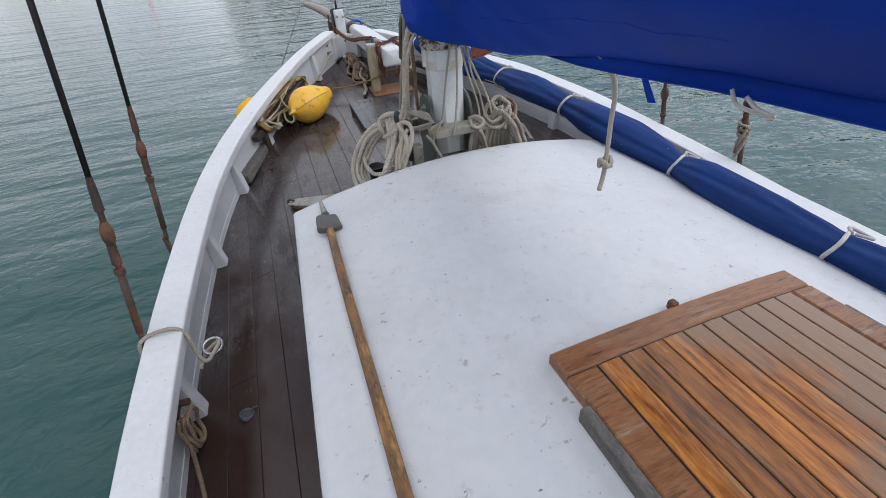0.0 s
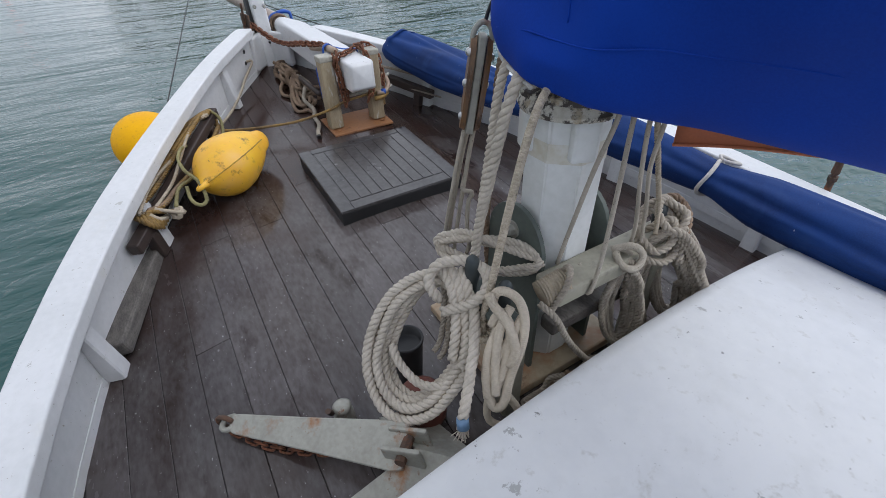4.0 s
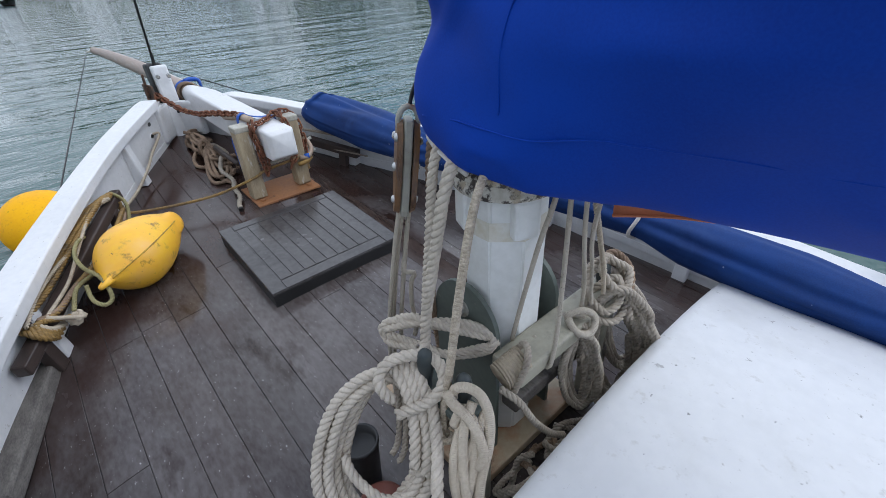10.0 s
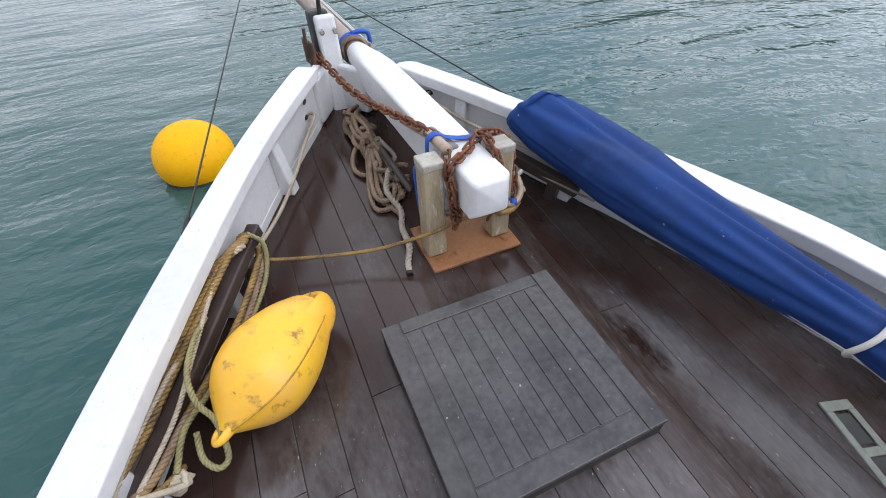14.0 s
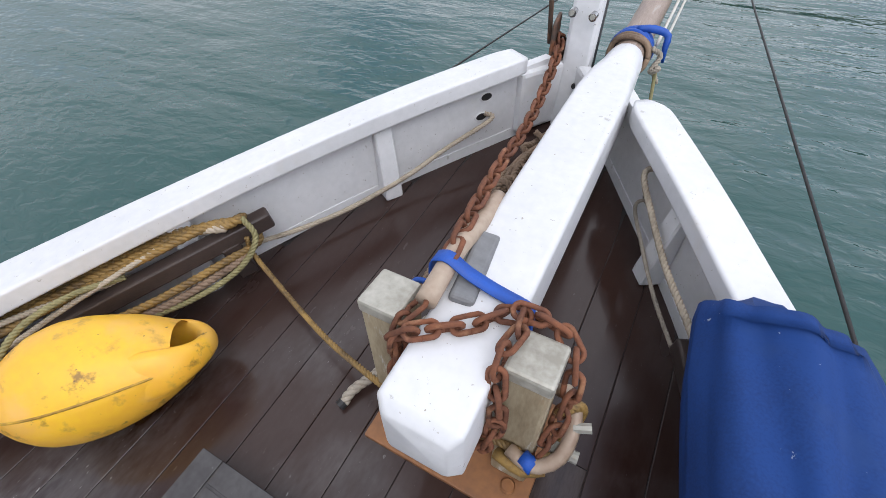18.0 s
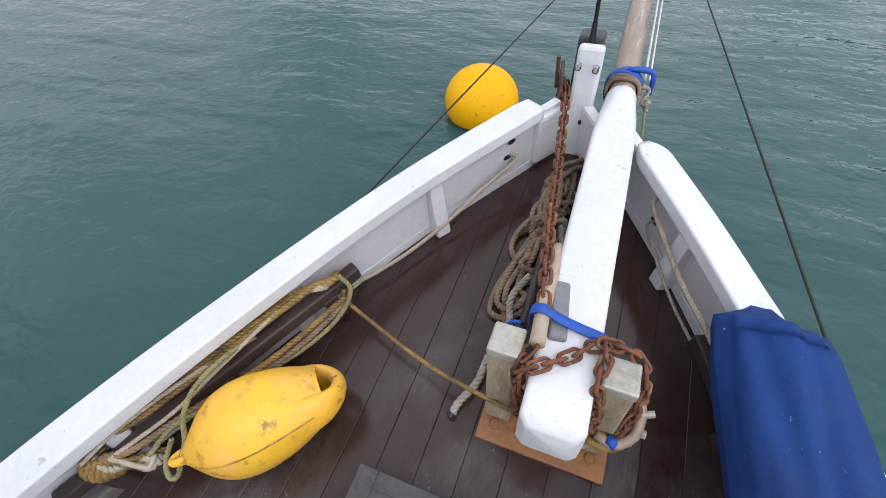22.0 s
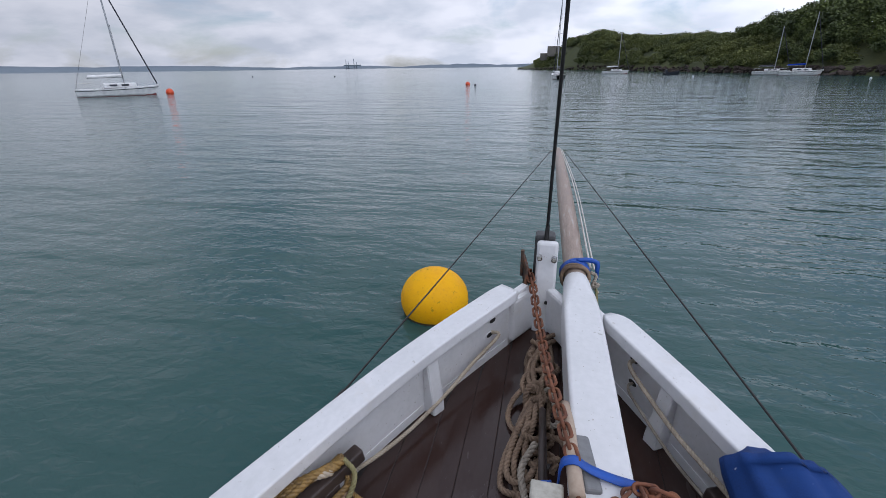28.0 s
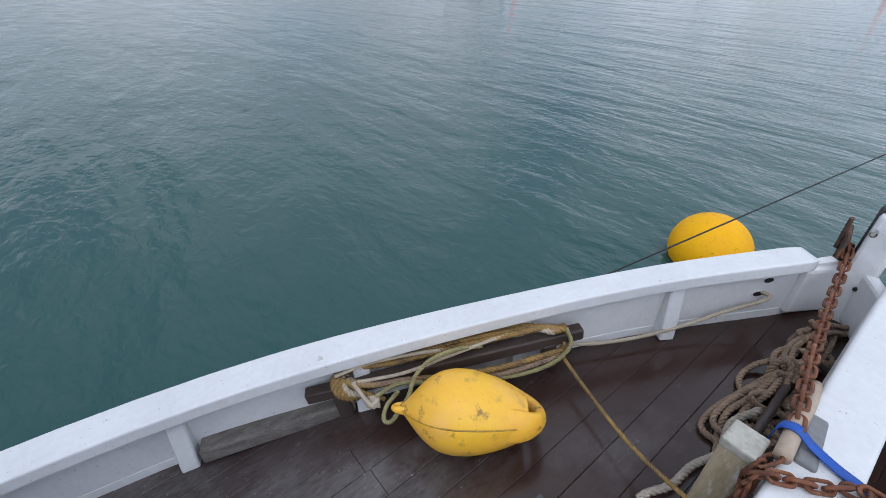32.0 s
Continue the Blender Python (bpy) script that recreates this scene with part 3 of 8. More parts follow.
SIDE_Y = np.array([-3.2, -2.0, -1.0, 0.04, 0.575, 1.2, 1.6, 2.0, 2.37, 2.77, 3.3, 3.6, 3.9, 4.22])
SIDE_X = np.array([1.18, 1.32, 1.385, 1.405, 1.385, 1.325, 1.26, 1.155, 1.018, 0.832, 0.562, 0.395, 0.195, 0.0])
fine_y = np.linspace(-3.2, 4.22, 300)
fine_x = np.interp(fine_y, SIDE_Y, SIDE_X)
kernel = np.exp(-0.5 * (np.arange(-12, 13) / 6.0) ** 2)
kernel /= kernel.sum()
padded = np.r_[2 * fine_x[0] - fine_x[12:0:-1], fine_x, 2 * fine_x[-1] - fine_x[-2:-14:-1]]
fine_x = np.convolve(padded, kernel, "valid")


def side_x(y):
    """Half the deck's breadth to the bulwark's inner face."""
    return float(np.interp(y, fine_y, fine_x))


def side_more(sign, y):
    """The starboard bow stands a little further out than the port bow."""
    return 0.072 * min(1.0, max(0.0, (y - 1.2) / 1.6)) if sign > 0 else 0.0


def stb_rise(y):
    """The starboard rail rides a little higher amidships."""
    return float(np.interp(y, (-0.5, 0.2, 0.8, 1.5, 2.3, 3.0, 3.4), (0.0, 0.0, 0.03, 0.055, 0.055, 0.02, 0.0)))


RAIL_UP = 0.245   # underside of the rail above the deck


def loft(name, section, ys, material, parent, label="", sign=1, smooth=True):
    """A length of bulwark or rail: a closed section (offset outboard, height) carried along the side."""
    verts, faces = [], []
    k = None
    for y in ys:
        x0 = side_x(y) + side_more(sign, y)
        d = (side_x(y + 0.02) - side_x(y - 0.02)) / 0.04
        nx, ny = 1 / math.hypot(1, d), -d / math.hypot(1, d)
        pts = section(y)
        k = len(pts)
        base = deck_z(x0, y) + (stb_rise(y) if sign > 0 else 0.0)
        for off, up in pts:
            verts.append((sign * (x0 + nx * off), y + ny * off, base + up))
    for i in range(len(ys) - 1):
        for j in range(k):
            j2 = (j + 1) % k
            quad = (i * k + j, i * k + j2, (i + 1) * k + j2, (i + 1) * k + j)
            faces.append(quad if sign > 0 else quad[::-1])
    faces.append(tuple(range(k))[:: -1 if sign > 0 else 1])
    faces.append(tuple((len(ys) - 1) * k + j for j in range(k))[:: 1 if sign > 0 else -1])
    me = bpy.data.meshes.new(name)
    me.from_pydata(verts, [], faces)
    ob = mesh_part(name, me, material, parent, label, smooth)
    bm = bmesh.new()
    bm.from_mesh(me)
    bmesh.ops.recalc_face_normals(bm, faces=bm.faces[:])
    bm.to_mesh(me)
    bm.free()
    return ob


def rounded(x0, x1, z0, z1, r=0.007, seg=3, hold=0.003):
    """A box section with small round corners; points beside each corner keep the flats flat."""
    pts = []
    for cx, cz, a0 in ((x1 - r, z0 + r, -90), (x1 - r, z1 - r, 0), (x0 + r, z1 - r, 90), (x0 + r, z0 + r, 180)):
        c0, s0 = math.cos(radians(a0)), math.sin(radians(a0))
        pts.append((cx + r * c0 + s0 * hold, cz + r * s0 - c0 * hold))
        for k in range(seg + 1):
            a = radians(a0 + 90 * k / seg)
            pts.append((cx + r * math.cos(a), cz + r * math.sin(a)))
        pts.append((cx - r * s0 - c0 * hold, cz + r * c0 - s0 * hold))
    return pts


YS = np.r_[np.linspace(-3.0, 2.0, 26), np.linspace(2.08, 4.06, 30)]

# ---- water and distance ----
bm = bmesh.new()
ring_r = [0.5, 8, 30, 90, 250, 700, 1800, 4800]
loops = [[bm.verts.new((r * math.cos(2 * math.pi * k / 48), r * math.sin(2 * math.pi * k / 48), WATER)) for k in range(48)] for r in ring_r]
bm.faces.new(loops[0])
for a, b in zip(loops, loops[1:]):
    for k in range(48):
        bm.faces.new((a[k], a[(k + 1) % 48], b[(k + 1) % 48], b[k]))
bmesh.ops.recalc_face_normals(bm, faces=bm.faces[:])
tagged(part("water", bm, SEA), "calm green harbour water with small ripples reflecting cloud", "water", kind="structure")


def polar(az, d, z=0.0):
    return Vector((d * math.sin(radians(az)), d * math.cos(radians(az)), z))


def far_ridge(name, az0, az1, d, top, seed, label):
    rnd = random.Random(seed)
    bm = bmesh.new()
    low, high, back = [], [], []
    for k in range(61):
        u = k / 60
        az = az0 + (az1 - az0) * u
        h = top * (0.25 + 0.75 * min(1, 5 * u, 5 * (1 - u))) * (0.75 + 0.35 * noise.noise(Vector((u * 4 + seed, seed, 0))) + 0.12 * noise.noise(Vector((u * 22, seed, 3))))
        low.append(bm.verts.new(polar(az, d, WATER - 1)))
        high.append(bm.verts.new(polar(az, d + 60, WATER + max(1.0, h))))
        back.append(bm.verts.new(polar(az, d + 400, WATER - 1)))
    for k in range(60):
        bm.faces.new((low[k], low[k + 1], high[k + 1], high[k]))
        bm.faces.new((high[k], high[k + 1], back[k + 1], back[k]))
    bmesh.ops.recalc_face_normals(bm, faces=bm.faces[:])
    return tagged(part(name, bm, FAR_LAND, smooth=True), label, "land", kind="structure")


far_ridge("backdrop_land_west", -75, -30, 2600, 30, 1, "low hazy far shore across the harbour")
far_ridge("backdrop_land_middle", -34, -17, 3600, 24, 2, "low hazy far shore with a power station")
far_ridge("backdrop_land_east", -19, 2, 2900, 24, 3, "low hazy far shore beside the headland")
station = thing("power_station", "far power station with thin chimneys on the horizon, in painted haze", "power station", polar(-24.2, 3620, WATER))
# chimneys and hall take the same haze-lightened colour as the shore
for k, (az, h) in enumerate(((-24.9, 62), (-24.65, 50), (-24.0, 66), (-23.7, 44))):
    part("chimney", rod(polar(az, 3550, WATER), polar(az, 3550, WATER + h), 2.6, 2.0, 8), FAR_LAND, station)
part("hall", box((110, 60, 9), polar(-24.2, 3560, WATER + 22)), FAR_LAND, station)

# headland: shore line by bearing, rising to a wooded ridge
SHORE_AZ = np.array([-4.6, -3.5, -1.2, 1.2, 4.4, 7.3, 11, 14.6, 18, 21, 25, 40, 60, 80, 105, 125])
SHORE_D = np.array([420, 400, 360, 322, 278, 245, 203, 180, 160, 147, 132, 112, 124, 150, 190, 230])
RIDGE_H = np.array([0.8, 2.4, 10.0, 18.6, 21.0, 16.7, 13.6, 12.6, 11.6, 11.4, 12.2, 16.0, 15.0, 13.0, 12.0, 10.0])


def land_at(az, u):
    """A place on the headland: u runs from the water up the slope and back."""
    d = float(np.interp(az, SHORE_AZ, SHORE_D))
    h = float(np.interp(az, SHORE_AZ, RIDGE_H))
    wob = noise.noise(Vector((az * 0.33, 2.0, u * 2)))
    rise = [(-0.03, -2.0), (0.0, 0.0), (0.03, 0.11), (0.10, 0.22), (0.30, 0.55), (0.6, 0.86), (1.0, 1.0), (1.6, 0.9)]
    z = float(np.interp(u, [a for a, _ in rise], [b for _, b in rise])) * h
    return polar(az, d + u * 60 + wob * (4 if u > 0 else 2), WATER + z + wob * 0.9 * (u > 0.05))


us = [-0.03, 0.0, 0.012, 0.03, 0.06, 0.10, 0.18, 0.30, 0.45, 0.6, 0.8, 1.0, 1.3, 1.6]
azs = np.linspace(-4.6, 125, 170)
sheet("headland_ground", [[land_at(az, u) for u in us] for az in azs], GRASS)
tagged(bpy.data.objects["headland_ground"], "grassy headland slope above a rocky shore", "headland", kind="structure")
bm_rock = bmesh.new()
rnd = random.Random(5)
for k in range(1500):
    az = -4.4 + 125 * (k / 1500) ** 1.15
    p = land_at(az + rnd.uniform(-0.2, 0.2), rnd.uniform(-0.012, 0.032))
    size = rnd.uniform(0.35, 1.0)
    own = bmesh.new()
    bmesh.ops.create_icosphere(own, subdivisions=1, radius=1.0)
    for v in own.verts:
        v.co *= rnd.uniform(0.7, 1.2)
    bmesh.ops.transform(own, matrix=Matrix.Translation(p) @ pose(0, 0, 0, rnd.uniform(-30, 30), rnd.uniform(-30, 30), rnd.uniform(0, 360)) @ Matrix.Diagonal((size * 1.6, size, size * 0.8, 1)), verts=own.verts[:])
    me_t = bpy.data.meshes.new("t")
    own.to_mesh(me_t)
    own.free()
    bm_rock.from_mesh(me_t)
    bpy.data.meshes.remove(me_t)
tagged(part("shore_rocks", bm_rock, ROCK), "dark wet rocks along the headland shore", "rocks", kind="stuff")


def clump_mesh(rnd, count, spread):
    """Leaf clumps: many small tilted blades in an uneven heap."""
    v, f = [], []
    for _ in range(count):
        d = Vector((rnd.gauss(0, 1), rnd.gauss(0, 1), rnd.gauss(0, 0.8))).normalized() * spread * rnd.uniform(0.55, 1.1)
        d.z = d.z * 0.85
        a = Vector((rnd.gauss(0, 1), rnd.gauss(0, 1), rnd.gauss(0, 1))).normalized()
        b = a.cross(Vector((rnd.gauss(0, 1), rnd.gauss(0, 1), rnd.gauss(0, 1)))).normalized()
        r = spread * rnd.uniform(0.09, 0.19)
        o = len(v)
        v += [d + a * r, d + b * r * 0.8, d - a * r, d - b * r * 0.8]
        f.append((o, o + 1, o + 2, o + 3))
    return np.array([tuple(x) for x in v]), np.array(f)


rnd = random.Random(11)
kinds = [clump_mesh(rnd, 110, 1.0) for _ in range(9)]


def leafy(name, plants, material, label, category):
    """Many crowns, each of several leaf clumps: (place, height, reach, clumps)."""
    vv, ff, off = [], [], 0
    for p, tall, reach, clumps in plants:
        for _ in range(clumps):
            q = Vector((rnd.gauss(0, 1), rnd.gauss(0, 1), 0)).normalized() * reach * rnd.uniform(0.15, 0.75)
            h = tall * rnd.uniform(0.40, 0.92)
            size = reach * rnd.uniform(0.50, 0.82)
            cv, cf = kinds[rnd.randrange(9)]
            turn = rnd.uniform(0, 6.28)
            c, s = math.cos(turn), math.sin(turn)
            w = cv * (size, size, size * 0.85)
            w = np.stack([w[:, 0] * c - w[:, 1] * s, w[:, 0] * s + w[:, 1] * c, w[:, 2]], 1) + (p.x + q.x, p.y + q.y, p.z + h)
            vv.append(w)
            ff.append(cf + off)
            off += len(w)
    me = bpy.data.meshes.new(name)
    me.from_pydata(np.vstack(vv).tolist(), [], np.vstack(ff).tolist())
    tagged(mesh_part(name, me, material), label, category, kind="stuff")


# scrub covers the open slope towards the point, trees the near shore and its ridge
scrub = []
for k in range(1900):
    az, u = -2.6 + 29.0 * rnd.random(), rnd.uniform(0.05, 1.1)
    if az < 18 and u < 0.5 and noise.noise(Vector((az * 0.35, u * 3, 7))) < -0.25:
        continue
    tall = rnd.uniform(1.1, 2.3) * (1.3 if 1 < az < 6 else 1.0)
    scrub.append((land_at(az, u), tall, tall * rnd.uniform(0.8, 1.3), 3))
leafy("scrub", scrub, SCRUB, "green gorse and bracken scrub over the open headland", "scrub")
trees = []
for k in range(1500):
    az, u = 17.5 + 92 * rnd.random() ** 1.2, rnd.uniform(0.035, 1.2)
    if az < 21 and u < 0.5:
        continue
    tall = rnd.uniform(4.6, 8.6) * (0.72 if u < 0.25 else 1.0) * float(np.interp(az, (17.5, 22), (0.5, 1.0)))
    trees.append((land_at(az, u), tall, tall * rnd.uniform(0.36, 0.52), 5))
for k in range(16):
    tall = rnd.uniform(11.0, 14.0)
    trees.append((land_at(rnd.uniform(25.0, 31.0), rnd.uniform(0.8, 1.0)), tall, tall * 0.28, 7))
leafy("woodland", trees, LEAF, "dense green broadleaf woodland over the headland slope", "woodland")

# ---- hull, bulwarks and rails ----
STERN = -3.0
bm = bmesh.new()
rows_h = []
for y in np.r_[np.linspace(STERN, 2.0, 20), np.linspace(2.15, 4.3, 20)]:
    x0 = side_x(min(y, 4.2)) + 0.05
    x0 = max(0.035, x0)
    z0 = deck_z(x0, y) + 0.23
    row = []
    for f_, xs in ((0.0, 1.0), (0.35, 0.985), (0.7, 0.95), (1.0, 0.88), (1.25, 0.78)):
        row.append((x0 * xs, y - 0.12 * f_ * max(0, (y - 3.0)), z0 + (WATER - 0.3 - z0) * f_ / 1.25))
    rows_h.append(row)
hull = thing("hull", "white painted wooden boat hull", "hull", (0, 0, 0), kind="structure")
for sign in (-1, 1):
    sheet("hull_side", [[(sign * (x + side_more(sign, y)), y, z) for x, y, z in row] for row in rows_h], WHITE, hull)

for sign, side in ((-1, "port"), (1, "starboard")):
    wall = thing("wall_bulwark_" + side, "white painted low bulwark with rail round the foredeck", "bulwark", (sign * 1.2, 1.5, deck_z(1.2, 1.5)), kind="structure")
    loft("bulwark_panel", lambda y: [(0.0, -0.10), (0.035, -0.10), (0.035, RAIL_UP), (0.0, RAIL_UP)], np.r_[YS, [4.12]], WHITE, wall, sign=sign, smooth=False)
    end = 4.0 if sign < 0 else 3.9
    ys = np.r_[YS[YS < end - 0.1], np.linspace(end - 0.08, end, 5)]

    def rail_section(y, end=end, stb=sign > 0):
        near = max(0.0, (y - (end - 0.08)) / 0.08)
        cut = (0.030 if stb else 0.006) * near**2
        slim = 0.014 * min(1.0, max(0.0, (y - 2.4) / 0.8))
        return rounded(-0.062 + slim + cut, 0.066 - cut - slim * (0.75 if stb else 0.4), RAIL_UP + 0.003, RAIL_UP + 0.058 - (0.014 if stb else 0.004) * near**2, 0.0075)

    loft("rail_cap", rail_section, ys, WHITE, wall, "white rounded rail cap with worn paint", sign)
    loft("waterway", lambda y: [(-0.006, 0.0), (0.0, 0.0), (0.0, 0.035), (-0.003, 0.035)], YS[YS < 4.0], WHITE, wall, sign=sign, smooth=False)
    # frames that hold the bulwark up
    for y in (-0.55, 0.30, 1.206, 1.903, 2.49, 3.03, 3.57) if sign < 0 else (-0.55, 0.30, 1.206, 1.903, 3.09, 3.585):
        x0 = side_x(y) + side_more(sign, y)
        d = (side_x(y + 0.03) - side_x(y - 0.03)) / 0.06
        ang = math.degrees(math.atan(d))
        own = bmesh.new()
        base = deck_z(x0, y)
        prof = [(0.002, 0.0), (-0.062, 0.0), (-0.060, 0.030), (-0.024, RAIL_UP + 0.002), (0.002, RAIL_UP + 0.002)]
        half = 0.030
        fr = [[own.verts.new((sign * a, s_ * half, b)) for a, b in prof] for s_ in (-1, 1)]
        own.faces.new(fr[0])
        own.faces.new(fr[1][::-1])
        for k in range(5):
            own.faces.new((fr[0][k], fr[0][(k + 1) % 5], fr[1][(k + 1) % 5], fr[1][k]))
        bmesh.ops.recalc_face_normals(own, faces=own.faces[:])
        bmesh.ops.bevel(own, geom=own.edges[:], offset=0.005, segments=1, affect="EDGES")
        bmesh.ops.transform(own, matrix=pose(sign * x0, y, base, 0, 0, -sign * ang), verts=own.verts[:])
        part("bulwark_frame", own, WHITE, wall)
    # fairlead holes: a raised ring round a black disc painted for the inner shade
    for y, up in ((3.895, 0.195), (3.88, 0.130)) if sign < 0 else ((3.745, 0.205), (3.735, 0.108)):
        x0 = side_x(y) + side_more(sign, y)
        d = (side_x(y + 0.03) - side_x(y - 0.03)) / 0.06
        turn = pose(sign * (x0 - 0.0005), y, deck_z(x0, y) + up, 0, -sign * 90, -sign * math.degrees(math.atan(d)))
        hole = part("fairlead_ring", spun([(0.019, 0.0015), (0.0205, 0.003), (0.024, 0.0025), (0.027, 0.0)], m=turn @ Matrix.Diagonal((0.62, 1.05, 1, 1)), sides=20), WHITE, wall, smooth=True)
        part("fairlead_hole", spun([(0.0, 0.0022), (0.0200, 0.0022), (0.0205, 0.0)], m=turn @ Matrix.Diagonal((0.62, 1.05, 1, 1)), sides=20), BLACK, hole, "dark hole through the bulwark")

# hull rail at the stern closes the place behind the camera
part_stern = box((2.5, 0.06, 0.5), (0, STERN - 0.03, deck_z(0, STERN) + 0.0), bevel=0.01)
tagged(part("wall_transom", part_stern, WHITE), "white painted transom", "transom", kind="structure")

# ---- deck ----
deck = thing("deck", "dark grey-brown painted plank deck, worn and damp", "deck", (0, 1.0, deck_z(0, 1.0)), kind="structure")
grid = []
for y in np.linspace(STERN, 4.16, 60):
    xx = side_x(y) + 0.03
    grid.append([(x, y, deck_z(x, y) - 0.0045) for x in np.linspace(-xx, xx + side_more(1, y), 13)])
sheet("deck_bed", grid, SEAM, deck, "black seams between the planks")
PLANK = 0.1135
edges = [-1.482 + PLANK * k for k in range(-1, 28)]


def plank(x0, x1, y0, y1, gap=0.0009):
    """One deck plank between two seams, trimmed to the side."""
    n = max(3, int((y1 - y0) / 0.12))
    verts, faces = [], []
    for k in range(n + 1):
        y = y0 + (y1 - y0) * k / n
        lim = side_x(y) - 0.001
        far = lim + side_more(1, y)
        a, b = max(-lim, min(far, x0 + gap)), max(-lim, min(far, x1 - gap))
        m_ = (a + b) / 2
        e = min(0.0014, abs(b - a) / 4)
        for x, dz in ((a, -0.008), (a, -0.0009), (a + e, 0), (m_, 0.0006), (b - e, 0), (b, -0.0009), (b, -0.008)):
            verts.append((x, y, deck_z(x, y) + dz))
    for k in range(n):
        for j in range(6):
            o = k * 7 + j
            faces.append((o, o + 1, o + 8, o + 7))
    faces.append((6, 5, 4, 3, 2, 1, 0))
    faces.append(tuple(n * 7 + j for j in range(7)))
    me = bpy.data.meshes.new("plank")
    me.from_pydata(verts, [], faces)
    return me


rnd = random.Random(3)
for k, (x0, x1) in enumerate(zip(edges, edges[1:])):
    mid = min(abs(x0), abs(x1))
    if x0 * x1 < 0:
        mid = 0
    y_end = max([y for y in np.linspace(STERN, 4.16, 300) if side_x(y) + (side_more(1, y) if x0 > 0 else 0) > mid + 0.012], default=STERN)
    cuts = [STERN]
    y = STERN + rnd.uniform(1.0, 3.0)
    while y < y_end - 0.6:
        cuts.append(y)
        y += rnd.uniform(2.2, 3.2)
    cuts.append(y_end)
    bare = x0 < 0.41 < x1
    if bare:
        cuts = [STERN, 0.1, 1.62, 3.02, y_end]
    for a, b in zip(cuts, cuts[1:]):
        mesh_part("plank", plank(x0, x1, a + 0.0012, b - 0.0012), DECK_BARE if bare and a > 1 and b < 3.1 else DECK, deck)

# ---- cabin trunk ----
CAB_FRONT, CAB_BACK = 0.93, STERN + 0.7


def cab_half(y):
    return 0.845 + 0.065 * min(1.0, (0.93 - y) / 1.4)


def cab_z(x, y):
    return 0.258 - 0.150 * x * x + 0.004 * (0.9 - y)


cabin = thing("cabin_trunk", "white painted low cabin trunk with a cambered top", "cabin", (0, 0, deck_z(0, 0)), kind="structure")
grid = []
for y in np.r_[np.linspace(CAB_BACK, 0.8, 22), [0.90, 0.925, 0.935]]:
    drop = {0.925: 0.004, 0.935: 0.016}.get(round(float(y), 3), 0.0)
    row = []
    h = cab_half(min(y, 0.93)) + 0.012
    for u in np.r_[[-1.0, -0.992, -0.975], np.linspace(-0.94, 0.94, 23), [0.975, 0.992, 1.0]]:
        x = u * h
        e = 0.014 if abs(u) == 1 else (0.004 if abs(u) > 0.99 else 0.0)
        row.append((x, y - 0.008 + 0.022 * u, cab_z(x, y) - max(drop, e)))
    grid.append(row)
sheet("cabin_top", grid, CABIN_WHITE, cabin, "white painted cabin top with small chips and scuffs")
# edges of the top turn down
for sign in (-1, 1):
    g = []
    for y in np.linspace(CAB_BACK, 0.935, 18):
        x = sign * (cab_half(min(y, 0.93)) + 0.012)
        z = cab_z(x, y) - 0.014
        g.append([(x, y, z), (x + sign * 0.002, y, z - 0.012), (x - sign * 0.004, y, z - 0.028), (x - sign * 0.018, y, z - 0.03), (x - sign * 0.022, y, deck_z(x, y) - 0.01)])
    sheet("cabin_side", g, CABIN_WHITE, cabin)
g = []
for u in np.linspace(-1, 1, 31):
    x = u * (cab_half(0.93) + 0.012)
    y = 0.935 - 0.008 + 0.022 * u
    z = cab_z(x, y) - 0.016
    g.append([(x, y, z), (x, y + 0.002, z - 0.012), (x, y - 0.004, z - 0.026), (x, y - 0.02, z - 0.03), (x, y - 0.024, deck_z(x, y) - 0.01)])
sheet("cabin_front", g, CABIN_WHITE, cabin)
part("cabin_back", box((2 * cab_half(CAB_BACK), 0.03, 0.75), (0, CAB_BACK, -0.1)), CABIN_WHITE, cabin)

# ---- sliding hatch of teak on the cabin ----
HX0, HX1, HY0, HY1 = -0.322, 0.462, -1.45, -0.405
hatch = thing("sliding_hatch", "varnished teak companionway hatch with dark caulked seams on the cabin top", "hatch", (0.06, -0.9, cab_z(0.06, -0.9)))


def hatch_z(x):
    return 0.272 - 0.085 * (x - 0.06) ** 2


